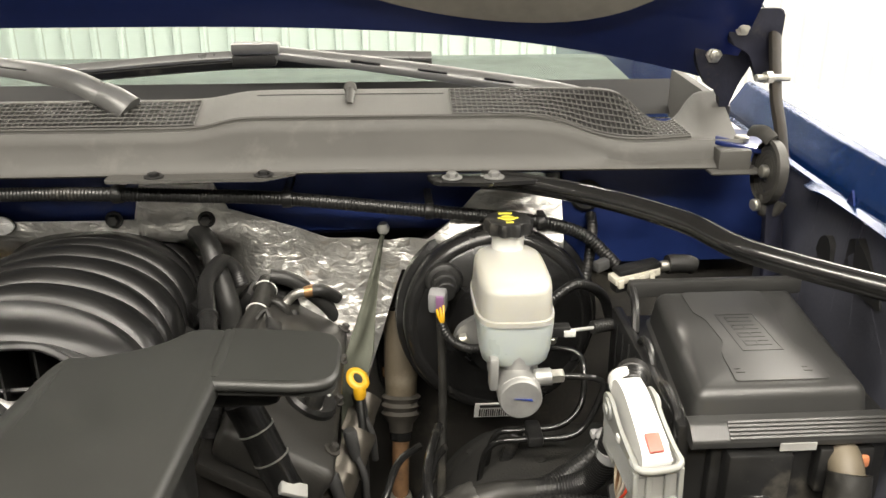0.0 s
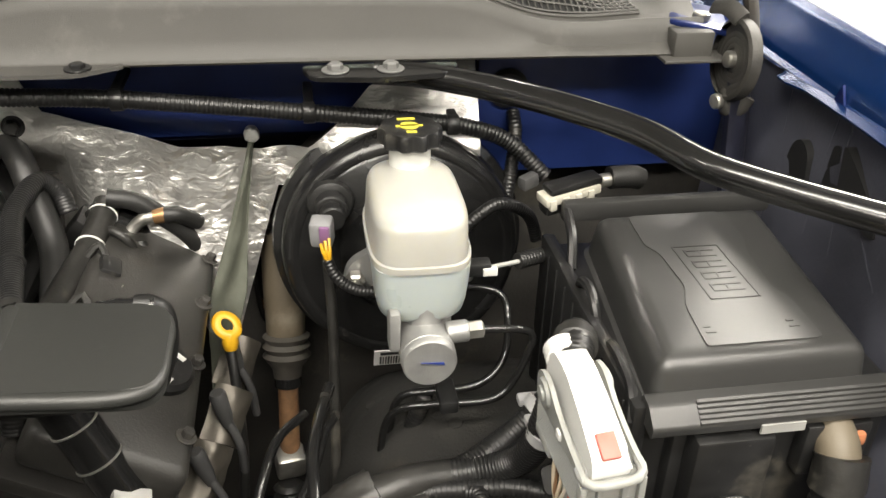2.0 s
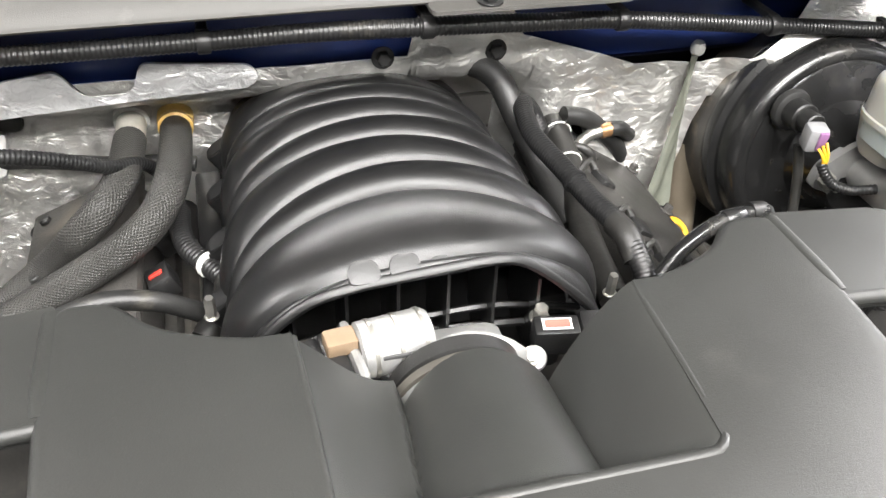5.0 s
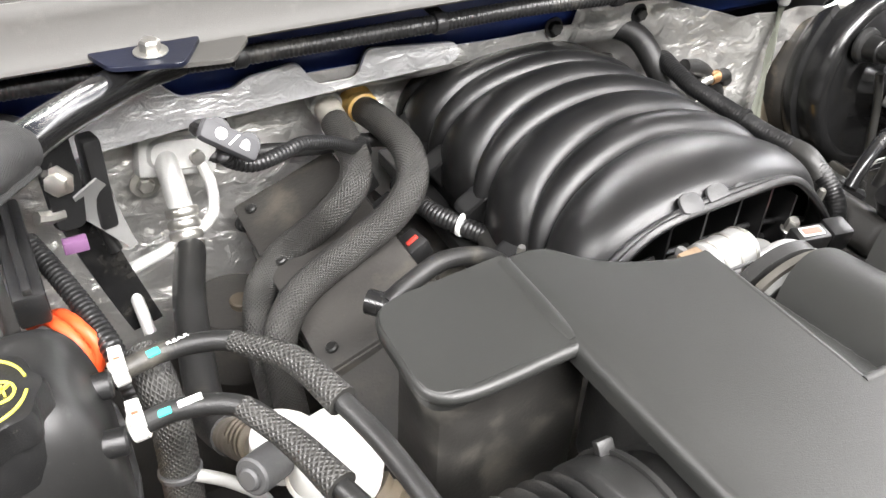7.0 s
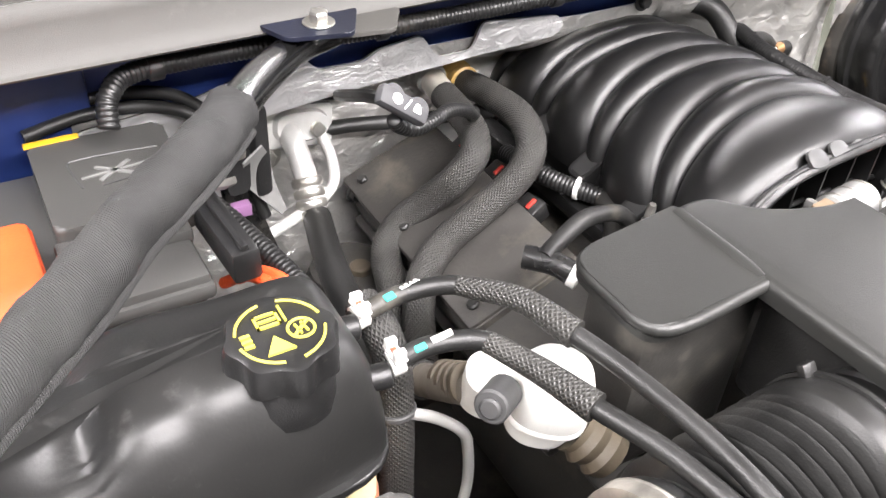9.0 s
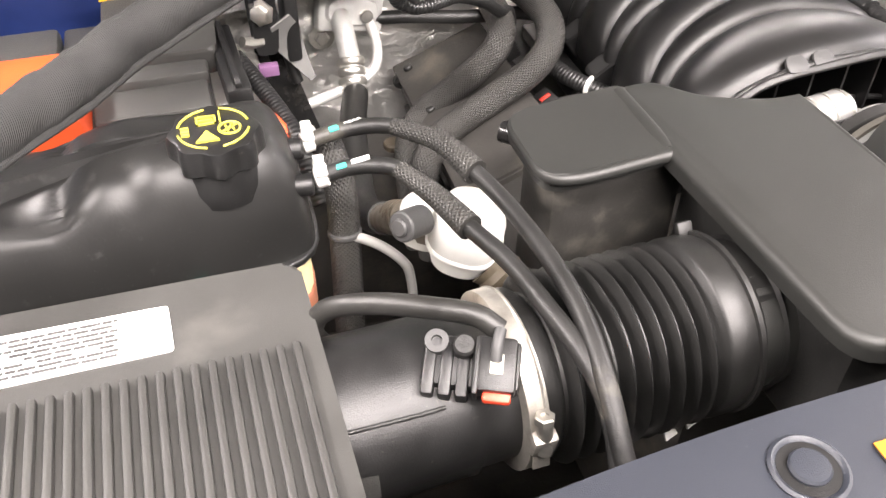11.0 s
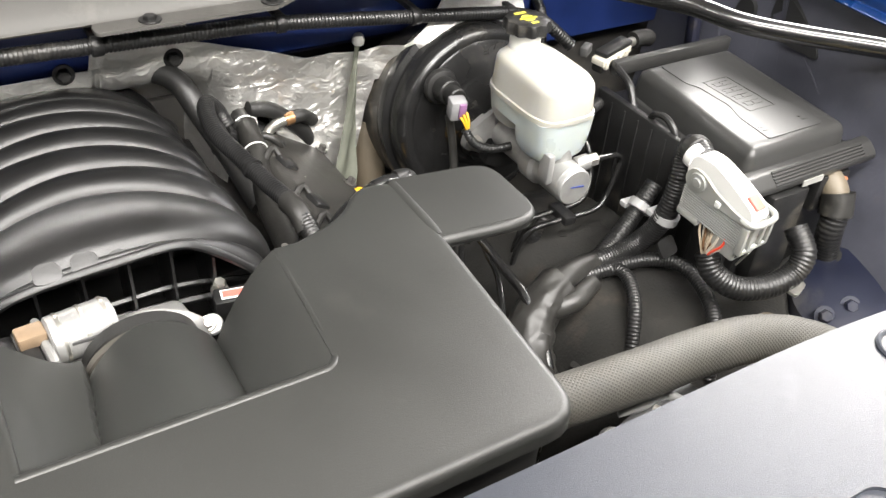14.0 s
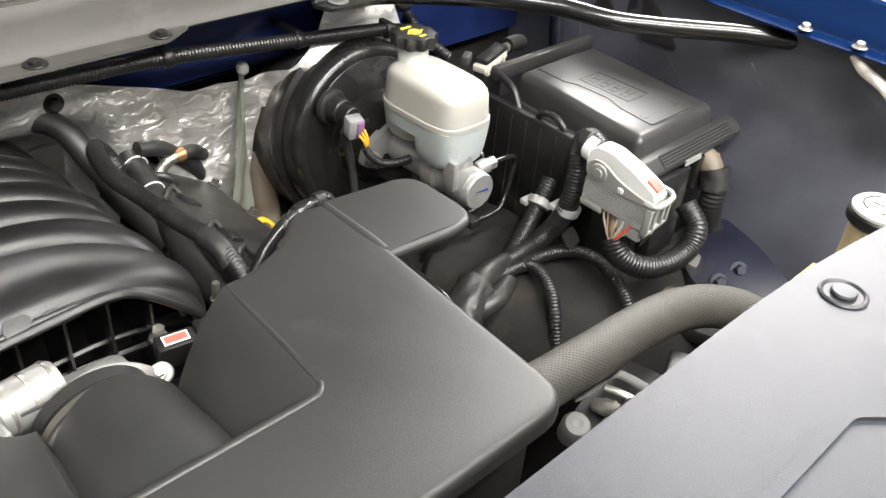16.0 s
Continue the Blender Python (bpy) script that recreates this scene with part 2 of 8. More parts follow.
def weave_material(name, colour, rough, pitch, relief=0.6):
    """Braided sleeve: two crossed sets of fine threads."""
    m = material(name, colour, rough, vary=0.25, scale=30, bump=0, dirt=(0.12, 0.11, 0.09), dirt_amount=0.1)
    nt = m.node_tree
    coords = nt.nodes.new("ShaderNodeTexCoord")
    waves = []
    for slant in (0.75, -0.75):
        turned_uv = nt.nodes.new("ShaderNodeMapping")
        turned_uv.inputs["Rotation"].default_value = (0, 0, slant)
        nt.links.new(coords.outputs["UV"], turned_uv.inputs["Vector"])
        wave = nt.nodes.new("ShaderNodeTexWave")
        wave.bands_direction = "X"
        wave.inputs["Scale"].default_value = 0.314 / pitch
        wave.inputs["Distortion"].default_value, wave.inputs["Detail Scale"].default_value = 0.6, 2.0
        nt.links.new(turned_uv.outputs["Vector"], wave.inputs["Vector"])
        waves.append(wave)
    v = nt.nodes.new("ShaderNodeMath")
    v.operation = "MAXIMUM"
    for k, wave in enumerate(waves):
        nt.links.new(wave.outputs["Fac"], v.inputs[k])
    b = nt.nodes.new("ShaderNodeBump")
    b.inputs["Strength"].default_value, b.inputs["Distance"].default_value = relief, 0.0015 * relief
    nt.links.new(v.outputs[0], b.inputs["Height"])
    nt.links.new(b.outputs["Normal"], nt.nodes["Principled BSDF"].inputs["Normal"])
    base = nt.nodes["Principled BSDF"].inputs["Base Color"]
    threads = nt.nodes.new("ShaderNodeMixRGB")
    threads.blend_type = "MULTIPLY"
    threads.inputs["Fac"].default_value = 0.85
    # Shade between the threads is multiplied into the colour where the relief is low.
    gap_shade = nt.nodes.new("ShaderNodeValToRGB")
    gap_shade.color_ramp.elements[0].position, gap_shade.color_ramp.elements[0].color = 0.35, (0.5, 0.5, 0.5, 1)
    gap_shade.color_ramp.elements[1].position, gap_shade.color_ramp.elements[1].color = 0.85, (1, 1, 1, 1)
    nt.links.new(v.outputs[0], gap_shade.inputs["Fac"])
    nt.links.new(base.links[0].from_socket, threads.inputs[1])
    nt.links.new(gap_shade.outputs["Color"], threads.inputs[2])
    nt.links.new(threads.outputs[0], base)
    return m


def ribbed_fabric(name, colour, pitch):
    """Knitted sleeve with slanting ribs across it."""
    m = material(name, colour, 0.8, vary=0.3, scale=25, bump=0, dirt=(0.13, 0.13, 0.13), dirt_amount=0.12)
    nt = m.node_tree
    coords = nt.nodes.new("ShaderNodeTexCoord")
    turn = nt.nodes.new("ShaderNodeMapping")
    turn.inputs["Rotation"].default_value = (0, 0, 0.3)
    wave = nt.nodes.new("ShaderNodeTexWave")
    wave.bands_direction = "Y"
    wave.inputs["Scale"].default_value = 0.314 / pitch
    wave.inputs["Distortion"].default_value, wave.inputs["Detail"].default_value, wave.inputs["Detail Scale"].default_value = 1.2, 2.0, 1.5
    nt.links.new(coords.outputs["UV"], turn.inputs["Vector"])
    nt.links.new(turn.outputs[0], wave.inputs["Vector"])
    b = nt.nodes.new("ShaderNodeBump")
    b.inputs["Strength"].default_value, b.inputs["Distance"].default_value = 0.7, 0.0008
    nt.links.new(wave.outputs["Fac"], b.inputs["Height"])
    nt.links.new(b.outputs["Normal"], nt.nodes["Principled BSDF"].inputs["Normal"])
    return m


def rumpled(bm, depth, size):
    """Loose folds on a soft sleeve."""
    bm.normal_update()
    shifts = [v.normal * depth * (noise.noise(v.co * size) + 0.5 * noise.noise(v.co * size * 2.7)) for v in bm.verts]
    for v, d in zip(bm.verts, shifts):
        v.co += d
    return bm


BRAID = weave_material("braided_sleeve", (0.034, 0.033, 0.03), 0.5, 0.0028, 0.8)
WOVEN = ribbed_fabric("woven_fabric_sleeve", (0.024, 0.024, 0.0235), 0.0014)


def glass_material():
    m = bpy.data.materials.new("tinted_windshield_glass")
    m.use_nodes = True
    b = m.node_tree.nodes["Principled BSDF"]
    b.inputs["Base Color"].default_value = (0.75, 0.9, 0.82, 1)
    b.inputs["Roughness"].default_value = 0.01
    b.inputs["Transmission Weight"].default_value = 1.0
    b.inputs["IOR"].default_value = 1.5
    return m


GLASS = glass_material()

# ---- mesh helpers ----
ORIGIN = {}


def thing(name, label, category, at=(0, 0, 0), group="", kind=""):
    ob = new(name)
    ob.location = at
    ob.empty_display_size = 0.02
    ORIGIN[ob] = Vector(at)
    return tagged(ob, label, category, group, kind)


def to_mesh(name, bm, mat, sharp=38):
    bmesh.ops.recalc_face_normals(bm, faces=bm.faces)
    limit = radians(sharp)
    for f in bm.faces:
        f.smooth = True
    for e in bm.edges:
        if len(e.link_faces) != 2 or e.calc_face_angle(0) > limit:
            e.smooth = False
    me = bpy.data.meshes.new(name)
    bm.to_mesh(me)
    bm.free()
    me.materials.append(mat)
    return me


def part(name, bm, mat, parent, label="", sharp=38):
    """One mesh, given in world places, under a thing or a part."""
    ob = new(name, to_mesh(name, bm, mat, sharp))
    ob.parent = parent
    ob.location = -ORIGIN[parent]
    ORIGIN[ob] = Vector((0, 0, 0))
    if label:
        ob["label"] = label
    return ob


def solo(name, bm, mat, label, category, group="", kind="", sharp=38):
    ob = new(name, to_mesh(name, bm, mat, sharp))
    ORIGIN[ob] = Vector((0, 0, 0))
    return tagged(ob, label, category, group, kind)


def join(*meshes):
    out = bmesh.new()
    for bm in meshes:
        me = bpy.data.meshes.new("tmp")
        bm.to_mesh(me)
        bm.free()
        out.from_mesh(me)
        bpy.data.meshes.remove(me)
    return out


def moved(bm, m):
    bmesh.ops.transform(bm, matrix=m, verts=bm.verts)
    return bm


def box(x0, x1, y0, y1, z0, z1, bevel=0.003, seg=2):
    bm = bmesh.new()
    bmesh.ops.create_cube(bm, size=1)
    bmesh.ops.transform(bm, matrix=Matrix.LocRotScale(((x0 + x1) / 2, (y0 + y1) / 2, (z0 + z1) / 2), None, (x1 - x0, y1 - y0, z1 - z0)), verts=bm.verts)
    if bevel:
        bmesh.ops.bevel(bm, geom=bm.edges[:], offset=bevel, segments=seg, affect="EDGES", profile=0.5, clamp_overlap=True)
    return bm


def rounded(points, default=0.01, seg=5):
    """Polygon with rounded corners; points are (x, y) or (x, y, radius)."""
    out, n = [], len(points)
    for i in range(n):
        p = Vector(points[i][:2])
        r = points[i][2] if len(points[i]) > 2 else default
        a, b = Vector(points[i - 1][:2]) - p, Vector(points[(i + 1) % n][:2]) - p
        d = min(r, a.length * 0.45, b.length * 0.45)
        if d < 1e-4:
            out.append(p)
            continue
        s, e = p + a.normalized() * d, p + b.normalized() * d
        for k in range(seg + 1):
            t = k / seg
            out.append(s * (1 - t) ** 2 + p * 2 * t * (1 - t) + e * t * t)
    return out


def prism(outline, z0, z1, bevel=0.004, seg=3, both=False):
    """An upright slab over a plan outline, with its top edge rounded."""
    bm = bmesh.new()
    low = [bm.verts.new((p[0], p[1], z0)) for p in outline]
    high = [bm.verts.new((p[0], p[1], z1)) for p in outline]
    n = len(outline)
    top = bm.faces.new(high)
    bottom = bm.faces.new(low[::-1])
    for i in range(n):
        bm.faces.new((low[i], low[(i + 1) % n], high[(i + 1) % n], high[i]))
    edges = list(top.edges) + (list(bottom.edges) if both else [])
    if bevel:
        bmesh.ops.bevel(bm, geom=edges, offset=bevel, segments=seg, affect="EDGES", profile=0.5, clamp_overlap=True)
        tops = [f for f in bm.faces if len(f.verts) > 8 and f.calc_area() > 4e-4]
        if tops:
            bmesh.ops.inset_individual(bm, faces=tops, thickness=min(0.0008, bevel * 0.25), use_even_offset=True)
    return bm


def pillow(outline, z0, z1, r, seg, keep):
    """An upright slab whose top edge is rolled over; keep(p) leaves a corner of the plan square."""
    pts = [Vector(p[:2]) for p in outline]
    n = len(pts)
    turn = math.copysign(1, sum(pts[i - 1].x * pts[i].y - pts[i].x * pts[i - 1].y for i in range(n)))
    inward = []
    for i in range(n):
        e0, e1 = (pts[i] - pts[i - 1]).normalized(), (pts[(i + 1) % n] - pts[i]).normalized()
        n0, n1 = turn * Vector((-e0.y, e0.x)), turn * Vector((-e1.y, e1.x))
        inward.append(Vector((0, 0)) if keep(pts[i]) else (n0 + n1) / max(0.4, 1 + n0.dot(n1)))
    bm = bmesh.new()
    rings = [[bm.verts.new((p.x, p.y, z0)) for p in pts]]
    for k in range(seg + 1):
        a = math.pi / 2 * k / seg
        rings.append([bm.verts.new((p.x + m.x * r * (1 - math.cos(a)), p.y + m.y * r * (1 - math.cos(a)), z1 - r + r * math.sin(a))) for p, m in zip(pts, inward)])
    for a, b in zip(rings, rings[1:]):
        for i in range(n):
            bm.faces.new((a[i], a[(i + 1) % n], b[(i + 1) % n], b[i]))
    caps = [bm.faces.new(rings[0][::-1]), bm.faces.new(rings[-1])]
    bm.normal_update()
    bmesh.ops.triangulate(bm, faces=caps, ngon_method="EAR_CLIP")
    bmesh.ops.recalc_face_normals(bm, faces=bm.faces)
    return bm


def lathe(profile, at=(0, 0, 0), axis=(0, 0, 1), seg=24, cap=True):
    """Profile of (radius, height) turned about an axis."""
    bm = bmesh.new()
    turn = Vector((0, 0, 1)).rotation_difference(Vector(axis)).to_matrix().to_4x4()
    rings = []
    for r, h in profile:
        rings.append([bm.verts.new((r * math.cos(2 * math.pi * k / seg), r * math.sin(2 * math.pi * k / seg), h)) for k in range(seg)])
    for a, b in zip(rings, rings[1:]):
        for k in range(seg):
            bm.faces.new((a[k], a[(k + 1) % seg], b[(k + 1) % seg], b[k]))
    if cap:
        bm.faces.new(rings[0][::-1])
        bm.faces.new(rings[-1])
    return moved(bm, Matrix.Translation(at) @ turn)


def cyl(at, axis, r, length, bevel=0.0015, seg=16):
    b = min(bevel, r * 0.4, length * 0.4)
    return lathe([(r - b, 0), (r, b), (r, length - b), (r - b, length)], at, axis, seg)


def spline(points, step):
    """Catmull-Rom line through the points at even steps."""
    pts = [Vector(p) for p in points]
    pts = [2 * pts[0] - pts[1]] + pts + [2 * pts[-1] - pts[-2]]
    fine = []
    for i in range(1, len(pts) - 2):
        p0, p1, p2, p3 = pts[i - 1:i + 3]
        for k in range(24):
            t = k / 24
            fine.append(0.5 * ((2 * p1) + (p2 - p0) * t + (2 * p0 - 5 * p1 + 4 * p2 - p3) * t * t + (3 * p1 - p0 - 3 * p2 + p3) * t ** 3))
    fine.append(pts[-2])
    lengths = [0.0]
    for a, b in zip(fine, fine[1:]):
        lengths.append(lengths[-1] + (b - a).length)
    n = max(2, round(lengths[-1] / step))
    out, j = [], 0
    for i in range(n + 1):
        s = lengths[-1] * i / n
        while j < len(fine) - 2 and lengths[j + 1] < s:
            j += 1
        f = (s - lengths[j]) / max(1e-9, lengths[j + 1] - lengths[j])
        out.append(fine[j].lerp(fine[j + 1], min(1, max(0, f))))
    return out


def tube(points, r, seg=12, ridge=0.0, pitch=0.0045, step=0.006, end_r=None, flat=1.0):
    """A pipe along a smooth line; ridge: depth of corrugations of that pitch."""
    line = spline(points, pitch / 4 if ridge else step)
    bm = bmesh.new()
    uv = bm.loops.layers.uv.new("UVMap")
    tangent = (line[1] - line[0]).normalized()
    side = tangent.orthogonal().normalized()
    rings, travelled, dist = [], [], 0.0
    for i, p in enumerate(line):
        t = (line[min(i + 1, len(line) - 1)] - line[max(i - 1, 0)]).normalized()
        side = (side - t * side.dot(t)).normalized()
        up = t.cross(side)
        rr = r if end_r is None else r + (end_r - r) * i / (len(line) - 1)
        if ridge:
            rr -= ridge * (1, 0.35, 0, 0.35)[i % 4]
        rings.append([bm.verts.new(p + rr * (math.cos(2 * math.pi * k / seg) * side + flat * math.sin(2 * math.pi * k / seg) * up)) for k in range(seg)])
        dist += (p - line[i - 1]).length if i else 0
        travelled.append(dist)
    girth = 2 * math.pi * r
    for i, (a, b) in enumerate(zip(rings, rings[1:])):
        for k in range(seg):
            f = bm.faces.new((a[k], a[(k + 1) % seg], b[(k + 1) % seg], b[k]))
            for loop, (u, v) in zip(f.loops, ((k, i), (k + 1, i), (k + 1, i + 1), (k, i + 1))):
                loop[uv].uv = (u / seg * girth, travelled[v])
    bm.faces.new(rings[0][::-1])
    bm.faces.new(rings[-1])
    return bm


def sheet(f, nu, nv, thick=0.0):
    """A surface f(u, v), u and v from 0 to 1, with thickness."""
    bm = bmesh.new()
    grid = [[bm.verts.new(f(i / nu, j / nv)) for j in range(nv + 1)] for i in range(nu + 1)]
    for i in range(nu):
        for j in range(nv):
            bm.faces.new((grid[i][j], grid[i + 1][j], grid[i + 1][j + 1], grid[i][j + 1]))
    if thick:
        bmesh.ops.recalc_face_normals(bm, faces=bm.faces)
        bmesh.ops.solidify(bm, geom=bm.faces[:], thickness=thick)
    return bm


def lettering(body, size, deep=0.0003):
    """Raised letters in the built-in font, lying in the xy plane."""
    curve = bpy.data.curves.new("lettering", "FONT")
    curve.body, curve.size, curve.extrude, curve.align_x, curve.align_y = body, size, deep, "CENTER", "CENTER"
    ob = bpy.data.objects.new("lettering", curve)
    me = bpy.data.meshes.new_from_object(ob)
    bm = bmesh.new()
    bm.from_mesh(me)
    bpy.data.objects.remove(ob)
    bpy.data.meshes.remove(me)
    return bm


def hexbolt(name, at, axis, mat, label, size=0.008, washer=0.013, height=0.007, group="bolts", washer_mat=None):
    """Flanged hexagon bolt."""
    ob = thing(name, label, "bolt", at, group)
    part("washer", cyl(at, axis, washer, 0.002, 0.0006, 20), washer_mat or mat, ob)
    top = Vector(at) + Vector(axis).normalized() * 0.002
    part("head", lathe([(size, 0), (size, height * 0.8), (size * 0.8, height)], top, axis, 6), mat, ob, sharp=20)
    return ob


def lerp(a, b, t):
    return a + (b - a) * t


def bars(x0, x1, y0, y1, z, rows, mat_bm=None, fill=0.55):
    """Lines of unreadable print as thin raised bars on a level label."""
    bm = bmesh.new()
    rng = random.Random(rows * 7 + 1)
    step = (y1 - y0) / rows
    for i in range(rows):
        y = y0 + step * (i + 0.2)
        x = x0
        while x < x1 - 0.003:
            w = min(rng.uniform(0.004, 0.016), x1 - x)
            if rng.random() < 0.85:
                bmesh.ops.create_cube(bm, size=1, matrix=Matrix.LocRotScale((x + w / 2, y + step * fill / 2, z), None, (w * 0.9, step * fill, 0.0006)))
            x += w
        if rng.random() < 0.2:
            continue
    return bm


# ---- setting: workshop and truck body ----
solo("floor", box(-6, 6, -6, 7, -0.2, 0, 0), CONCRETE, "pale concrete workshop floor under the truck", "floor", kind="structure")
solo("ceiling", box(-6, 6, -6, 7, 4.2, 4.3, 0), DARK_CEILING, "plain dark workshop ceiling", "ceiling", kind="structure")


def panel_wall(name, x0, y0, x1, y1, mat, label):
    """A wall of ribbed sheet metal."""
    ob = thing(name, label, "wall", (x0, y0, 0), kind="structure")
    length = math.hypot(x1 - x0, y1 - y0)
    turn = pose(x0, y0, 0, 0, 0, math.degrees(math.atan2(y1 - y0, x1 - x0)))
    part("sheet", moved(box(0, length, -0.1, 0, 0, 4.2, 0), turn), mat, ob)
    n = int(length / 0.21)
    ribs = []
    for i in range(n):
        x = (i + 0.5) * length / n
        ribs.append(prism([(x - 0.03, 0), (x + 0.03, 0), (x + 0.015, 0.035), (x - 0.015, 0.035)], 0, 4.2, 0))
    part("ribs", moved(join(*ribs), turn), mat, ob)
    # Darker strips paint the ribs' side shading, which the lamps leave faint.
    if mat == PALE_WALL:
        for i in range(n):
            x = (i + 0.5) * length / n
            part("rib_shade", moved(box(x - 0.042, x - 0.031, 0.0, 0.004, 0, 4.2, 0), turn), GREY_WALL, ob, "grey strip painted as the shade beside a rib")
    return ob


panel_wall("wall_front", -6, -6, 6, -6, GREY_WALL, "grey ribbed sheet metal workshop wall")
panel_wall("wall_back", 6, 7, -6, 7, PALE_WALL, "white ribbed sheet metal workshop wall")
panel_wall("wall_right", 6, -6, 6, 7, WALL, "white ribbed sheet metal workshop wall")
panel_wall("wall_left", -6, 7, -6, -6, GREY_WALL, "grey ribbed sheet metal workshop wall")

# ---- truck body round the engine bay ----


def side_profile(points, x0, x1, mat_bevel=0.0):
    """A slab with an outline in the (y, z) plane between two x planes."""
    bm = prism(points, 0, x1 - x0, mat_bevel)
    return moved(bm, Matrix(((0, 0, 1, x0), (1, 0, 0, 0), (0, 1, 0, 0), (0, 0, 0, 1))))


def face_profile(points, y0, y1, bevel=0.0):
    """A slab with an outline in the (x, z) plane between two y planes."""
    bm = prism(points, 0, y1 - y0, bevel)
    return moved(bm, Matrix(((1, 0, 0, 0), (0, 0, -1, y1), (0, 1, 0, 0), (0, 0, 0, 1))))


firewall = thing("firewall", "deep blue painted sheet metal firewall behind the engine", "firewall", (0, 1.12, 0.6), kind="structure")
part("upper_panel", box(-1.0, 1.0, 1.118, 1.128, 1.035, 1.165, 0.002), FIREWALL_BLUE, firewall)
# The deep-set panels take a darker, dirtier blue than the upper panel.
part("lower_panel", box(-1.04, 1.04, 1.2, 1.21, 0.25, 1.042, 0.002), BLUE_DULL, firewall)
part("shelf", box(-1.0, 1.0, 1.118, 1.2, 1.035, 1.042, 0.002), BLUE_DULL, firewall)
part("side_panel", box(0.635, 0.94, 1.108, 1.117, 0.985, 1.155, 0.003), FIREWALL_BLUE, firewall)
part("side_panel", box(-0.89, -0.60, 1.106, 1.117, 0.72, 1.155, 0.003), FIREWALL_BLUE, firewall)


def step_at(x, c, w):
    return 1 / (1 + math.exp(-(x - c) / w))


def lip_z(x):
    """Height of the cowl's rolled front lip across the truck."""
    return 1.196 + 0.0125 * step_at(x, 0.19, 0.012) - 0.034 * step_at(x, 0.645, 0.022) + 0.005 * step_at(x, 0.76, 0.015)


def crest(x):
    """Height of the cowl's rear edge."""
    return 1.214 + 0.0115 * step_at(x, 0.19, 0.014) - 0.051 * step_at(x, 0.735, 0.013) + 0.045 * step_at(x, 0.803, 0.006)


def cowl_surface(u, v):
    x = lerp(-0.86, 0.85, u)
    c, p = crest(x), lip_z(x)
    rows = [(1.03, 1.149), (1.034, 1.152), (1.044, p - 0.022), (1.048, p - 0.006), (1.053, p), (1.058, p - 0.001), (1.0595, p - 0.011), (1.064, p - 0.013), (1.0655, p - 0.003),
            (1.075, p - 0.001), (1.15, c), (1.157, c + 0.001), (1.162, c - 0.004), (1.165, c - 0.03)]
    k = v * (len(rows) - 1)
    i = min(int(k), len(rows) - 2)
    y, z = (lerp(a, b, k - i) for a, b in zip(rows[i], rows[i + 1]))
    return (x, y - 0.012 * (x / 0.86) ** 2, z)


def cowl_point(x, w, lift):
    """A point over the sloping panel: w runs from its front to its rear edge."""
    c, p = crest(x), lip_z(x) - 0.001
    rise = Vector((0, -(c - p), 0.075)).normalized()
    return Vector((x, lerp(1.075, 1.15, w) - 0.012 * (x / 0.86) ** 2, lerp(p, c, w))) + rise * lift


cowl = thing("cowl", "long grey plastic cowl panel with air grilles under the windshield", "cowl panel", (0, 1.1, 1.15))
part("panel", sheet(cowl_surface, 200, 26, 0.003), COWL_GREY, cowl)
part("bolt_flange", prism(rounded([(0.06, 1.03), (0.06, 1.005), (0.25, 1.005), (0.29, 1.03)], 0.008), 1.146, 1.15, 0.001), COWL_GREY, cowl)
part("bolt_flange", prism(rounded([(-0.432, 1.03), (-0.41, 0.997), (-0.36, 0.99), (-0.335, 1.03)], 0.008), 1.146, 1.15, 0.001), COWL_GREY, cowl)
part("end_block", box(0.812, 0.853, 1.0145, 1.05, 1.146, 1.172, 0.002), COWL_GREY, cowl)
part("end_foot", box(0.80, 0.872, 1.004, 1.05, 1.1435, 1.1475, 0.0015), COWL_GREY, cowl)
part("end_riser", side_profile(rounded([(1.13, 1.15), (1.13, 1.205), (1.15, 1.217), (1.3, 1.222), (1.3, 1.15)], 0.008), 0.834, 0.846, 0.003), COWL_GREY, cowl)
part("clip", join(cyl((0.352, 1.146, crest(0.35) + 0.004), (0, -0.9, 0.3), 0.0085, 0.010), tube([cowl_point(0.352, 0.95, 0.003), cowl_point(0.352, 0.75, 0.002), cowl_point(0.352, 0.5, -0.002)], 0.0075, 10, end_r=0.005)), COWL_GREY, cowl)
part("front_bead", tube([(x, 1.074 - 0.012 * (x / 0.86) ** 2, lip_z(x) - 0.0005) for x in [lerp(-0.85, 0.79, i / 110) for i in range(111)]], 0.0026, 6, step=0.012), COWL_GREY, cowl)
# Solid dark box in place of a hollow pocket's shade.
part("pocket_shade", box(0.822, 0.862, 1.12, 1.16, 1.155, 1.205, 0.003), RUBBER, cowl, "dark box for the shade in the cowl end pocket")
part("slot_line", tube([cowl_point(lerp(0.23, 0.475, i / 12), 0.86, 0.0) for i in range(13)], 0.001, 5), INK_AND_SHADE, cowl)


def grille(x0, x1, columns, rows, w0=0.08, w1=0.93):
    """Air intake grid: a black sheet painted as the shaded opening, with thin crossing bars."""
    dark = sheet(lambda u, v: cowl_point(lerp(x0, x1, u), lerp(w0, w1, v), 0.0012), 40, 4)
    bar = []
    for i in range(columns + 1):
        x = lerp(x0, x1, i / columns)
        bar.append(tube([cowl_point(x, lerp(w0, w1, k / 3), 0.0022) for k in range(4)], 0.0011, 5, step=0.02))
    for j in range(rows + 1):
        bar.append(tube([cowl_point(lerp(x0, x1, k / 24), lerp(w0, w1, j / rows), 0.0028) for k in range(25)], 0.0013, 5, step=0.012))
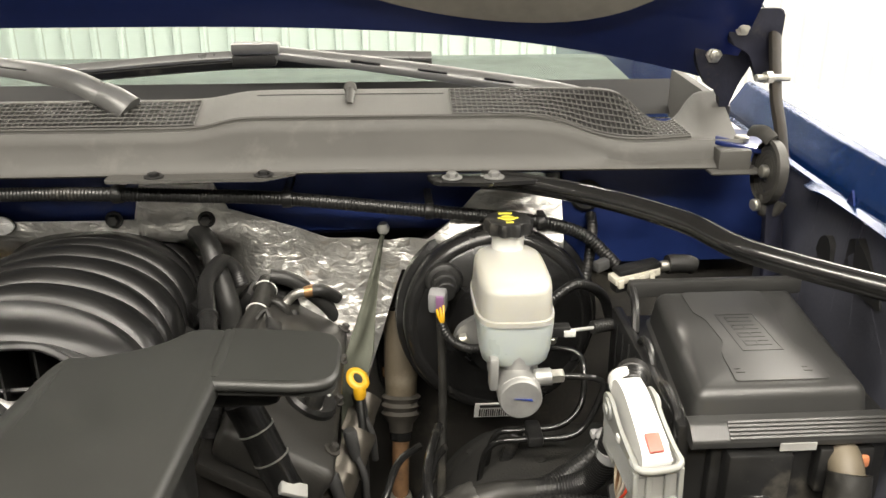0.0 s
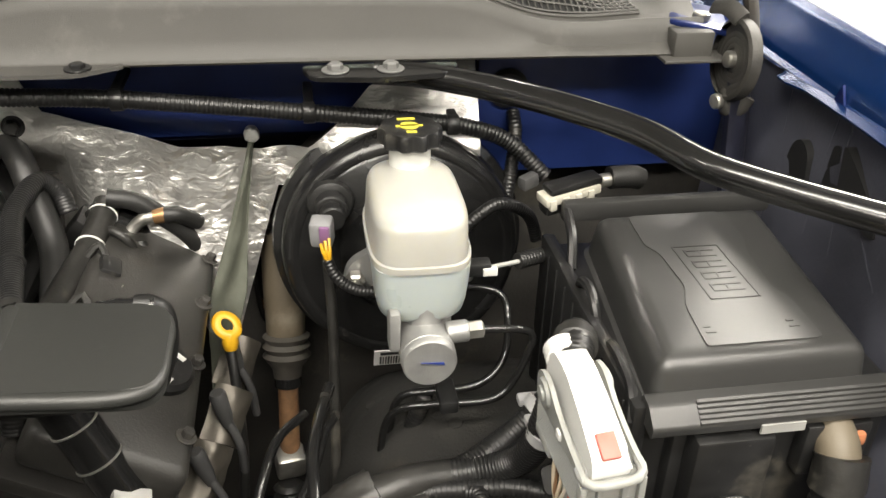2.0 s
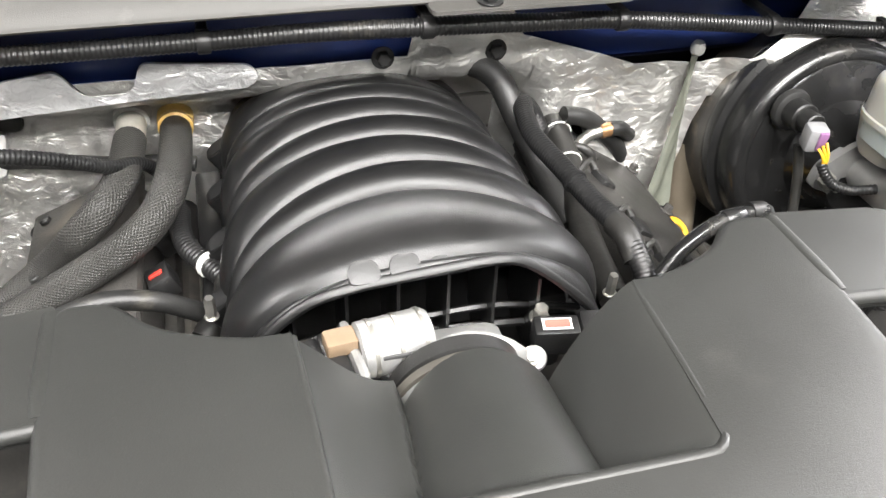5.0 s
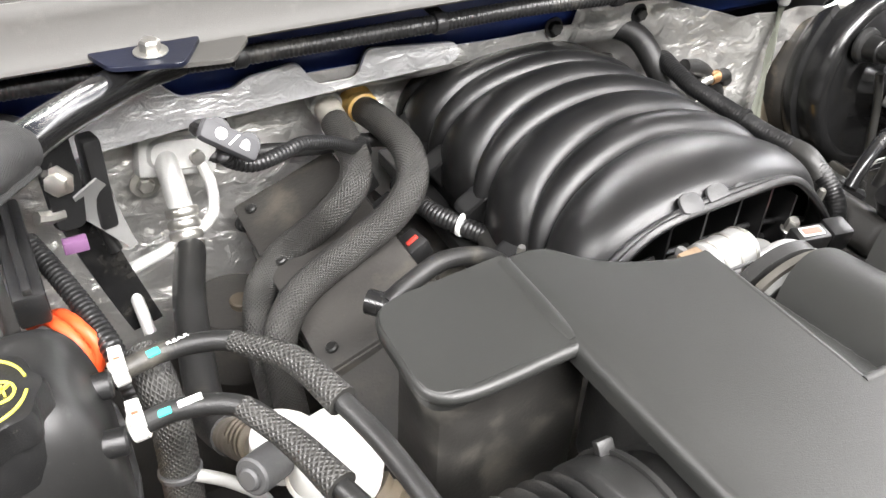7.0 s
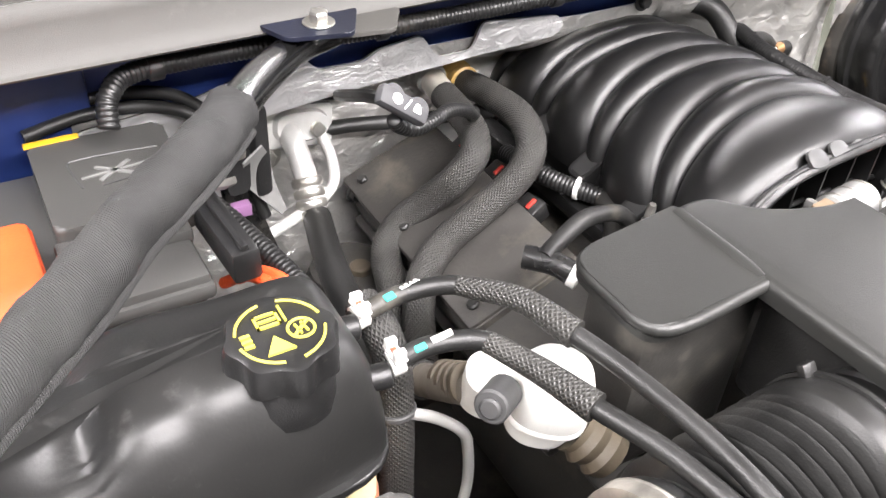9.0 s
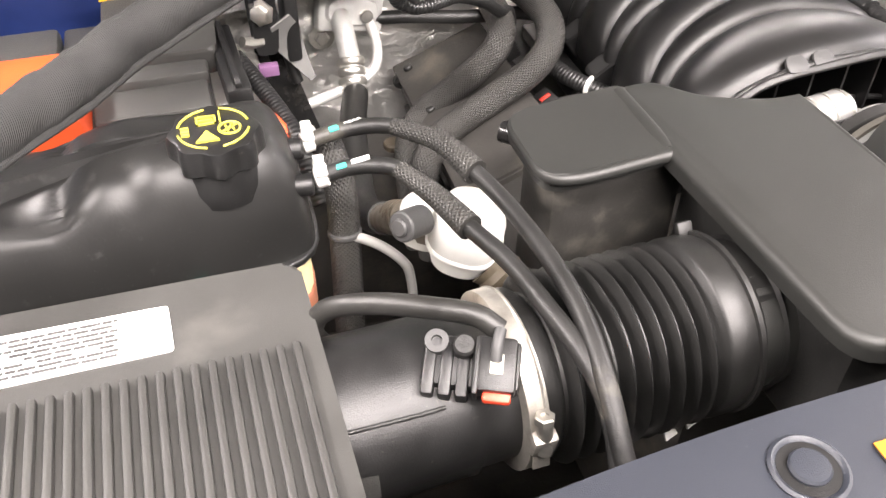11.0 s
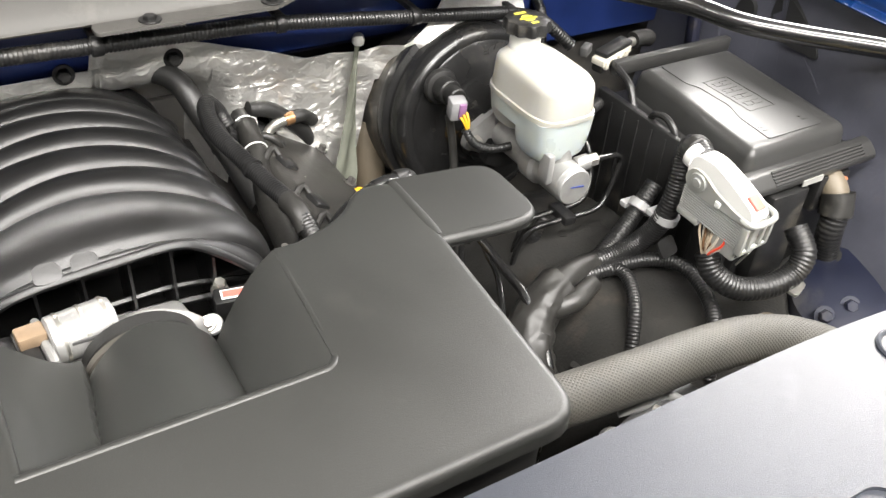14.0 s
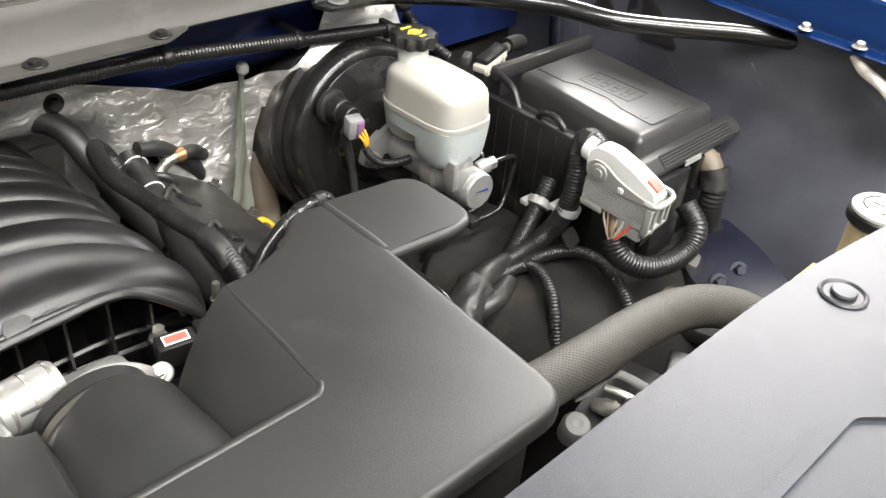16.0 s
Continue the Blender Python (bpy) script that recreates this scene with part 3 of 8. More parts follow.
    part("grille_shade", dark, INK_AND_SHADE, cowl, "black sheet painted as the shade under the grid")
    part("grille", join(*bar), COWL_GREY, cowl)


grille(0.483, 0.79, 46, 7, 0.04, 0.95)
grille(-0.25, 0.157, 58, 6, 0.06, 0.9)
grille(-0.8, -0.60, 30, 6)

shield = thing("windshield", "green-tinted windshield glass with a black edge band behind the wipers", "windshield", (0, 1.3, 1.15))
pane = part("pane", sheet(lambda u, v: (lerp(-0.86, 0.86, u), lerp(1.29, 2.25, v), lerp(1.15, 1.85, v)), 24, 8, 0.004), GLASS, shield)
pane.visible_shadow = False
part("edge_band", sheet(lambda u, v: (lerp(-0.86, 0.86, u), lerp(1.287, 1.345, v), lerp(1.156, 1.1985, v)), 24, 2, 0.001), INK_AND_SHADE, shield, "black printed edge band")
solo("dashboard", side_profile(rounded([(1.42, 0.0), (1.42, 1.1), (1.5, 1.155), (1.75, 1.168), (1.95, 1.138), (2.1, 1.08), (2.1, 0.0)], 0.04), -0.84, 0.84, 0.01), RUBBER, "black dashboard seen through the windshield", "dashboard")


def wiper(name, pivot, elbow, joint, blade_a, blade_b):
    ob = thing(name, "grey windshield wiper arm with a black rubber blade", "wiper", pivot, "windshield wipers")
    pivot, elbow, joint = Vector(pivot), Vector(elbow), Vector(joint)
    part("arm", tube([pivot, elbow, elbow.lerp(joint, 0.5) + Vector((0, 0, 0.003)), joint], 0.017, 10, flat=0.5, end_r=0.012), GREY_BLADE, ob)
    part("pivot_cap", tube([pivot, pivot.lerp(elbow, 0.2) + Vector((0, 0, 0.004)), pivot.lerp(elbow, 0.4) + Vector((0, 0, 0.004))], 0.021, 14, flat=0.7, end_r=0.018), GREY_BLADE, ob)
    for k in (0.2, 0.42, 0.64):
        at = elbow.lerp(joint, k) + Vector((0, -0.0085, 0.006))
        along = (joint - elbow).normalized()
        # Black rod laid on the arm as the shade of an open slot.
        part("arm_slot_shade", tube([at - along * 0.022, at + along * 0.022], 0.0018, 6), INK_AND_SHADE, ob)
    a, b = Vector(blade_a), Vector(blade_b)
    mid = a.lerp(b, 0.5) + Vector((0, 0, 0.012))
    part("blade_spine", tube([a, mid, b], 0.009, 8, flat=0.5), GREY_BLADE, ob)
    down = Vector((0, 0.004, -0.013))
    part("blade_rubber", tube([a + down, mid + down, b + down], 0.009, 6, flat=1.2), RUBBER, ob)
    part("blade_mount", moved(box(-0.036, 0.036, -0.014, 0.014, -0.006, 0.012, 0.005), Matrix.Translation(joint)), GREY_BLADE, ob)
    part("mount_base", moved(box(-0.035, 0.03, -0.012, 0.014, -0.022, -0.006, 0.003), Matrix.Translation(joint)), RUBBER, ob)
    return ob


wiper("wiper", (0.73, 1.285, 1.17), (0.66, 1.3, 1.19), (0.205, 1.325, 1.252), (-0.1, 1.345, 1.222), (0.47, 1.36, 1.235))
wiper("wiper", (0.068, 1.122, 1.209), (-0.02, 1.15, 1.247), (-0.36, 1.29, 1.262), (-0.72, 1.33, 1.22), (-0.25, 1.36, 1.245))

# hood, raised on its hinges
HOOD_UP = (-math.cos(radians(52)), math.sin(radians(52)))


def hood_rim(x):
    a = min(1, abs(x) / 0.84)
    return 1.318 - 0.075 * a ** 3.2


def hood_surface(off):
    def f(u, v):
        x = lerp(-0.86, 0.86, u)
        d = 1.2 * v
        lift = 0.05 * (1 - (x / 0.86) ** 2) * min(1, v * 3)
        y = 1.15 + d * HOOD_UP[0] + (lift + off) * 0.79 * min(1, v * 20)
        z = hood_rim(x) + d * HOOD_UP[1] + (lift + off) * 0.61
        return (x, y, z)
    return f


hood = thing("hood", "raised deep blue hood with a grey underside pad", "hood", (0, 1.15, 1.25))
part("skin", sheet(hood_surface(0), 48, 40, 0.012), BLUE_PAINT, hood)


def pad_surface(u, v):
    x = lerp(-0.80, 0.80, u)
    k = 0.028 + 0.16 * (abs(x) / 0.8) ** 9 + 0.06 * step_at(-x, -0.36, 0.06)
    return Vector(hood_surface(-0.02)((x + 0.86) / 1.72, lerp(k, 0.92, v)))


part("insulation_pad", sheet(pad_surface, 64, 30, 0.006), material("grey_felt", (0.16, 0.15, 0.13), 0.9, vary=0.15, bump=0.5, grain=300), hood, "grey felt insulation pad")
part("rim", tube([(lerp(-0.84, 0.84, i / 24), 1.147, hood_rim(lerp(-0.84, 0.84, i / 24)) + 0.012) for i in range(25)], 0.016, 12, step=0.02), BLUE_PAINT, hood)


def hinge(s):
    """Hood hinge: dark lobed strap, a grimy riser and a clock spring."""
    dark = material("grimy_dark_blue_steel", (0.012, 0.013, 0.024), 0.45, metal=0.3, vary=0.4, scale=30, bump=0.4, grain=200, dirt=(0.1, 0.085, 0.06), dirt_amount=0.25, dirt_scale=20)
    brown = material("grimy_brown_steel", (0.016, 0.0125, 0.009), 0.85, metal=0.0, vary=0.5, scale=40, bump=0.4, grain=200, dirt=(0.04, 0.035, 0.03), dirt_amount=0.3, dirt_scale=25)
    lobes = [(0.80, 1.33), (0.80, 1.29), (0.803, 1.268), (0.811, 1.25), (0.823, 1.232), (0.838, 1.226), (0.843, 1.205), (0.826, 1.178), (0.834, 1.172), (0.853, 1.204), (0.864, 1.236), (0.88, 1.264), (0.886, 1.3), (0.887, 1.34)]
    lobes = [(s * a, b) for a, b in lobes][::s]
    ob = part("hinge", face_profile(rounded(lobes, 0.01), 1.112, 1.124, 0.004), dark, hood, "grimy dark blue steel hinge with a round grey spring")
    part("lobe_bolt", lathe([(0.011, 0), (0.011, 0.003), (0.0075, 0.004), (0.0075, 0.009), (0.006, 0.01)], (s * 0.826, 1.112, 1.274), (0, -1, 0), 6), STEEL, ob)
    upper = [(s * a, b) for a, b in ((0.831, 1.335), (0.835, 1.293), (0.863, 1.279), (0.88, 1.24), (0.896, 1.243), (0.902, 1.282), (0.904, 1.335))][::s]
    part("upper_plate", face_profile(rounded(upper, 0.008), 1.088, 1.098, 0.003), dark, ob)
    part("plate_bolt", lathe([(0.011, 0), (0.011, 0.003), (0.0075, 0.004), (0.0075, 0.008), (0.006, 0.009)], (s * 0.85, 1.088, 1.312), (0, -1, 0), 6), STEEL, ob)
    part("riser", tube([(s * 0.895, 1.09, 1.30), (s * 0.888, 1.06, 1.262), (s * 0.885, 1.04, 1.23), (s * 0.886, 1.02, 1.2), (s * 0.888, 1.005, 1.165)], 0.0145, 14, flat=0.5), brown, ob, "grimy brown riser strap")
    part("riser_pin", tube([(s * 0.853, 1.035, 1.258), (s * 0.90, 1.045, 1.256)], 0.0045, 10), STEEL, ob)
    part("pin_nut", tube([(s * 0.866, 1.037, 1.258), (s * 0.874, 1.039, 1.258)], 0.008, 6), STEEL, ob)
    part("base_plate", moved(box(-0.03, 0.03, -0.05, 0.04, -0.003, 0.003, 0.002), pose(s * 0.858, 1.075, 1.172, 0, 8, s * -20)), BLUE_PAINT, ob)
    part("base_bolt", cyl((s * 0.852, 1.05, 1.174), (0, 0, 1), 0.009, 0.008), STEEL, ob)
    hub = Matrix.Translation((s * 0.868, 0.995, 1.15)) @ Vector((-s, -0.02, 0.08)).to_track_quat("Z", "Y").to_matrix().to_4x4()
    spring_mat = material("dusty_spring_steel", (0.045, 0.043, 0.039), 0.5, metal=0.2, vary=0.3, scale=40, bump=0.3)
    part("spring_housing", moved(lathe([(0.036, -0.008), (0.0395, -0.006), (0.0395, 0.005), (0.036, 0.007)], seg=40, cap=False), hub), spring_mat, ob)
    part("spring_back", moved(lathe([(0.036, -0.008), (0.036, -0.004), (0.001, -0.004)], seg=36), hub), RUBBER, ob)
    coils = [(0.007 + 0.0275 * k / 100, 2 * math.pi * 5 * k / 100) for k in range(101)]
    part("clock_spring", moved(tube([(r * math.cos(a), r * math.sin(a), 0.001) for r, a in coils], 0.0021, 6, step=0.003, flat=2.0), hub), spring_mat, ob)
    part("hub_bolt", moved(cyl((0, 0, -0.004), (0, 0, 1), 0.0085, 0.014), hub), STEEL, ob)
    part("spring_tail", tube([(s * 0.868, 0.997, 1.189), (s * 0.862, 1.015, 1.196), (s * 0.856, 1.035, 1.192)], 0.009, 8, flat=0.4), spring_mat, ob)
    part("foot", tube([(s * 0.874, 0.996, 1.118), (s * 0.868, 0.994, 1.106), (s * 0.876, 0.992, 1.098), (s * 0.885, 0.991, 1.114)], 0.011, 12), spring_mat, ob)
    part("foot_bolt", cyl((s * 0.86, 0.994, 1.108), (-s, -0.3, 0), 0.008, 0.008), STEEL, ob)
    part("leg", tube([(s * 0.88, 1.0, 1.13), (s * 0.884, 0.997, 1.08), (s * 0.887, 0.99, 1.02), (s * 0.89, 0.985, 0.96)], 0.022, 12, flat=0.5), dark, ob)
    return ob


hinge(1)


APRON = material("dusty_dark_apron", (0.058, 0.06, 0.076), 0.36, vary=0.2, scale=14, bump=0.3, grain=200, dirt=(0.075, 0.072, 0.075), dirt_amount=0.1, dirt_scale=45)


def fender(s, name, label):
    """Outer fender with a stepped inner lip, and the dark inner apron below it."""
    ob = thing(name, label, "fender", (s * 0.95, 0.6, 0.6), "fenders")

    def skin(u, v):
        y = lerp(-0.15, 1.3, u)
        rows = [(0.921, 1.1385), (0.926, 1.142), (0.928, 1.15), (0.946, 1.176), (0.952, 1.186), (0.958, 1.19), (0.966, 1.188), (0.99, 1.172), (1.03, 1.13), (1.05, 1.05), (1.055, 0.85), (1.055, 0.55)]
        k = v * (len(rows) - 1)
        i = min(int(k), len(rows) - 2)
        x, z = (lerp(a, b, k - i) for a, b in zip(rows[i], rows[i + 1]))
        sag = -0.03 * max(0, (0.55 - y)) ** 1.5 + 0.03 * max(0, y - 0.9)
        return (s * (x - 0.05 * max(0, 0.4 - y)), y, z + sag)
    part("skin", sheet(skin, 60, 33, 0.003), FENDER_BLUE, ob)

    def lip(u, v):
        y = lerp(-0.1, 1.06, u)
        edge = 0.914 + 0.014 * step_at(y, 0.985, 0.002) - 0.008 * step_at(y, 0.95, 0.004) * step_at(-y, -0.985, 0.003) - 0.01 * step_at(-y, -0.78, 0.03)
        x = lerp(0.924, edge, v)
        return (s * x, y, 1.139 - 0.003 * v)
    part("inner_lip", sheet(lip, 116, 3, 0.002), FENDER_BLUE, ob)

    def apron(u, v):
        y = lerp(-0.1, 1.12, u)
        z = lerp(1.135, 0.55, v)
        arch = 0.12 * math.exp(-((y - 0.42) / 0.33) ** 2) * min(1, max(0, (1.0 - z) / 0.2))
        rib = 0.006 * math.sin(y * 24) * (0.1 < v < 0.6)
        x = 0.936 - 0.045 * v - arch + rib + 0.012 * noise.noise(Vector((y * 6, z * 6, 1)))
        return (s * x, y, z)
    panel = part("apron", sheet(apron, 60, 30, 0.004), APRON, ob, "dusty dark blue inner fender apron")
    if s > 0:
        for outline in ([(0.962, 1.045), (0.952, 1.08), (0.938, 1.088), (0.924, 1.078), (0.916, 1.04)], [(0.902, 1.05), (0.898, 1.098), (0.888, 1.102), (0.872, 1.05)], [(0.864, 1.05), (0.872, 1.112), (0.85, 1.1), (0.815, 1.075), (0.80, 1.05)]):
            cy, cz = sum(p[0] for p in outline) / len(outline), sum(p[1] for p in outline) / len(outline)
            x = apron((cy + 0.1) / 1.22, (1.135 - cz) / 0.585)[0] - 0.007
            # The apron isn't cut: a black slab paints the hole's dark inside.
            part("slot_shade", side_profile(rounded(outline[::-1], 0.008), x, x + 0.02), INK_AND_SHADE, panel, "black slab for the shade in an apron cut-out")
        for a, b in (((0.908, 1.125), (0.905, 1.0)), ((0.885, 1.128), (0.862, 1.0)), ((0.985, 1.12), (0.96, 0.95)), ((0.83, 1.05), (0.78, 1.012)), ((0.69, 1.068), (0.645, 1.03))):
            pts = [(apron((lerp(a[0], b[0], k / 4) + 0.1) / 1.22, (1.135 - lerp(a[1], b[1], k / 4)) / 0.585)[0] + 0.0015, lerp(a[0], b[0], k / 4), lerp(a[1], b[1], k / 4)) for k in range(5)]
            part("pressed_rib", tube(pts, 0.006, 8), APRON, panel)
        seam_line = [(0.738, 1.056), (0.69, 1.052), (0.645, 1.05), (0.6, 1.056), (0.54, 1.066), (0.47, 1.08), (0.4, 1.09)]
        part("pressed_seam", tube([(apron((y + 0.1) / 1.22, (1.135 - z) / 0.585)[0] + 0.001, y, z) for y, z in seam_line], 0.005, 8), APRON, panel)
    return ob


fender(1, "fender", "glossy deep blue fender with a dusty inner apron")
fender(-1, "fender", "deep blue fender behind the battery and coolant tank")
lip_strap = thing("fender_strap", "thin grey steel strap bent down from the fender lip", "strap", (0.905, 0.53, 1.12))
part("strip", tube([(0.912, 0.556, 1.134), (0.906, 0.538, 1.122), (0.904, 0.52, 1.116), (0.904, 0.503, 1.108), (0.904, 0.485, 1.092), (0.904, 0.462, 1.06)], 0.007, 8, flat=0.3), CLAMP_STEEL, lip_strap)
for y in (0.9, 0.79):
    solo("fender_tab", side_profile([(y - 0.012, 1.139), (y + 0.006, 1.139), (y - 0.002, 1.157)], 0.923, 0.926, 0.0005), BLUE_PAINT, "small folded blue tab on the fender flange", "tab", "fender tabs")
mirror = thing("front_door", "blue front door with a pale mirror beside the windshield", "door", (0.92, 1.9, 0.5))
part("housing", moved(prism(rounded([(-0.12, -0.04), (0.12, -0.03), (0.13, 0.05), (-0.1, 0.06)], 0.03), -0.08, 0.1, 0.03), pose(1.25, 1.95, 1.38, 0, 8, 10)), WALL, mirror, "pale grey mirror housing")
part("door", box(0.90, 1.0, 1.75, 2.6, 0.5, 1.2, 0.02), BLUE_PAINT, mirror, "blue door skin below the mirror")
part("arm", tube([(0.95, 1.99, 1.19), (1.0, 1.98, 1.26), (1.1, 1.97, 1.31), (1.2, 1.96, 1.34)], 0.03, 12, flat=0.6), GREY_PLASTIC, mirror)
for y in (0.625, 0.554):
    hexbolt("fender_bolt", (0.912, y, 1.143), (0, 0, 1), STEEL, "small zinc bolt on the blue fender lip", 0.0055, 0.0095, 0.006, "fender bolts")

# under floor of the bay: a dusty pan added to block light so that the depths stay dark
solo("dark_pan", sheet(lambda u, v: (lerp(-0.86, 0.86, u), lerp(-0.1, 1.2, v), 0.42 + 0.03 * noise.noise(Vector((u * 6, v * 6, 0)))), 30, 24, 0.006), DUSTY_DARK, "dusty dark pan added under the engine to keep the depths dark", "splash pan", kind="structure")
solo("front_panel", box(-0.8, 0.8, 0.1, 0.14, 0.42, 1.12, 0.01), DUSTY_DARK, "dark radiator support panel under the cover", "panel", kind="structure")

# foil heat mat on the firewall


def foil_top(x):
    pts = [(-0.9, 1.06), (-0.52, 1.06), (-0.3, 1.065), (0.06, 1.065), (0.074, 1.122), (0.165, 1.122), (0.185, 1.078), (0.2, 1.074), (0.316, 1.036), (0.4, 1.03), (0.45, 1.038), (0.516, 1.1), (0.56, 1.118), (0.63, 1.12)]
    for (xa, za), (xb, zb) in zip(pts, pts[1:]):
        if xa <= x <= xb:
            return lerp(za, zb, (x - xa) / (xb - xa))
    return pts[-1][1]


def foil_surface(u, v):
    x = lerp(-0.62, 0.63, u)
    top = foil_top(x)
    low = 0.7 if x < 0.2 else 0.985 - 2.6 * max(0, min(0.085, x - 0.255)) + 3.2 * max(0, min(0.07, x - 0.345))
    low = lerp(0.7, low, step_at(x, 0.2, 0.012))
    z = lerp(top, min(top - 0.02, low), v ** 1.2)
    side = 1 / (1 + math.exp((x - 0.19) / 0.012))
    back = 1.108 + side * 0.075 / (1 + math.exp((z - 1.02) / 0.008)) - max(0, 1.02 - z) * (0.09 if x > 0.24 else 0.09)
    p = Vector((x * 13, z * 13, 3))
    fold = abs(noise.noise(Vector((x * 16 + z * 9, z * 6 - x * 3, 7)))) + 0.6 * abs(noise.noise(Vector((x * 7 - z * 20, z * 5, 9))))
    crinkle = 0.005 * noise.noise(p) + 0.0012 * noise.noise(p * 3.7) + 0.005 * fold
    fold_out = 0.05 * step_at(x, 0.45, 0.012) * min(1, max(0, (1.125 - z) / 0.085)) * min(1, max(0, (z - 0.98) / 0.05))
    return (x, back - fold_out - max(-0.002, crinkle) - 0.002, z)


solo("heat_shield_mat", sheet(foil_surface, 250, 90, 0.0015), FOIL, "crinkled silver foil heat mat on the firewall", "heat mat", sharp=25)
solo("firewall_felt", box(0.1, 0.97, 1.158, 1.17, 0.45, 0.985, 0.004), DUSTY_DARK, "dark felt pad on the firewall under the foil", "felt pad", "firewall felt pads", kind="structure")
solo("firewall_felt", box(-0.8, 0.1, 1.15, 1.165, 0.4, 0.73, 0.004), DUSTY_DARK, "dark felt pad low on the firewall", "felt pad", "firewall felt pads", kind="structure")
flap = [(-0.62, 1.02), (-0.5, 1.028), (-0.36, 1.04), (-0.215, 1.048), (-0.1, 1.052), (-0.09, 1.064), (-0.1, 1.076), (-0.2, 1.086), (-0.212, 1.056), (-0.255, 1.056), (-0.275, 1.085), (-0.325, 1.078), (-0.34, 1.068), (-0.39, 1.07), (-0.41, 1.09), (-0.52, 1.064), (-0.62, 1.056)]
insulation = thing("insulation_flap", "silver woven insulation flap with curved cut-outs", "insulation", (-0.26, 1.095, 1.05))
part("foil_face", face_profile(rounded(flap, 0.008), 1.092, 1.0955, 0.001), FLAP_FOIL, insulation)
part("felt_back", face_profile(rounded([(a, b - 0.0015) for a, b in flap], 0.008), 1.0957, 1.1, 0.001), DUSTY_DARK, insulation, "dark felt backing")

# ---- engine: intake manifold, air box, covers ----
manifold = thing("intake_manifold", "black ribbed plastic intake manifold on the engine", "intake manifold", (0, 0.96, 0.9))
MX, MY0, MY1 = 0.165, 0.772, 1.155


LEFT_EDGES = (0.772, 0.826, 0.85, 0.94, 0.966, 1.056, 1.082, 1.165, 1.18)
TOP_EDGES = (0.772, 0.868, 0.912, 0.962, 1.006, 1.052, 1.092, 1.138, 1.175)
RIGHT_EDGES = (0.792, 0.824, 0.893, 0.92, 0.988, 1.014, 1.08, 1.102, 1.16)


def seam(j, a):
    """The y of the j-th valley between runners, at a from the left (-1) to the right foot (1)."""
    side = RIGHT_EDGES if a > 0 else LEFT_EDGES
    return lerp(TOP_EDGES[j], side[j], abs(a) ** 1.4)


def runner(u, v, k):
    """One runner arching over the engine; the runners taper in turn towards the left and the right."""
    a = lerp(-1, 1, u)
    y0, y1 = seam(k, a), seam(k + 1, a)
    y = lerp(y0, y1, v)
    ang = a * math.pi / 2 * 0.985
    sx, cz = math.sin(ang), max(0, math.cos(ang))
    wide_here = min(1, (y1 - y0) / 0.055)
    ridge = math.sin(math.pi * v) ** 0.62 if 0 < v < 1 else 0
    lean = 0.25 * (1 - v) * ridge
    bulge = 0.0155 * (ridge + lean * 0.5) * (0.25 + 0.75 * wide_here)
    back = (y - MY0) / (MY1 - MY0)
    fall = 0.006 * back + 0.02 * back ** 3
    wide = MX - 0.011 - 0.022 * back
    x = (wide + bulge * 0.8) * sx * (0.95 + 0.05 * cz)
    z = 0.948 - 0.006 * back + (0.112 + bulge - fall) * cz ** 0.8
    return (x, y, z)


for k in range(8):
    part("runner", sheet(lambda u, v: runner(u, v, k), 64, 20, 0.004), MANIFOLD_PLASTIC, manifold, sharp=60)
part("base", box(-0.14, 0.14, 0.82, 1.14, 0.86, 0.965, 0.01), MANIFOLD_PLASTIC, manifold)
LIP = [(-0.156, 0.965), (-0.136, 1.0), (-0.114, 1.027), (-0.088, 1.0453), (-0.061, 1.0527), (-0.037, 1.0555), (0.003, 1.0585), (0.045, 1.0605), (0.067, 1.0557), (0.091, 1.0378), (0.121, 1.008), (0.137, 0.987), (0.156, 0.96)]


def lip_at(u):
    k = u * (len(LIP) - 1)
    i = min(int(k), len(LIP) - 2)
    return [lerp(a, b, k - i) for a, b in zip(LIP[i], LIP[i + 1])]


def front_face(u, v):
    """Falls from the first runner to the moulded lip round the open front."""
    x0, y0, z0 = runner(u, 0.0, 0)
    x1, z1 = lip_at(u)
    w = v ** 0.8
    return (lerp(x0, x1, v), lerp(y0, 0.762, v), lerp(z0, z1, w) + 0.004 * math.sin(math.pi * v))


part("front_face", sheet(front_face, 56, 10, 0.003), MANIFOLD_PLASTIC, manifold, sharp=60)
part("front_lip", tube([(x, 0.761, z) for x, z in LIP], 0.0032, 8, flat=1.3), MANIFOLD_PLASTIC, manifold)
# Flat black sheet stands for the shade inside the open front.
part("front_shade", face_profile([(x * 0.93, z - 0.016) for x, z in LIP], 0.866, 0.87), INK_AND_SHADE, manifold)
for x in (-0.1, -0.062, -0.024, 0.014, 0.05, 0.086):
    part("rib", box(x - 0.0012, x + 0.0012, 0.768, 0.83, 0.95, 1.05 - max(0, abs(x - 0.005) - 0.06) * 0.95, 0), MANIFOLD_PLASTIC, manifold)
part("cross_rib", tube([(-0.12, 0.782, 0.985), (-0.06, 0.78, 0.998), (0.0, 0.78, 1.0), (0.06, 0.782, 0.998), (0.13, 0.785, 0.98)], 0.003, 6), MANIFOLD_PLASTIC, manifold)
part("cross_rib", tube([(-0.13, 0.79, 0.965), (0.0, 0.79, 0.975), (0.13, 0.79, 0.965)], 0.004, 6), MANIFOLD_PLASTIC, manifold)
GREY_PAD = material("grey_moulded_pad", (0.05, 0.05, 0.05), 0.5, vary=0.1, bump=0.2)
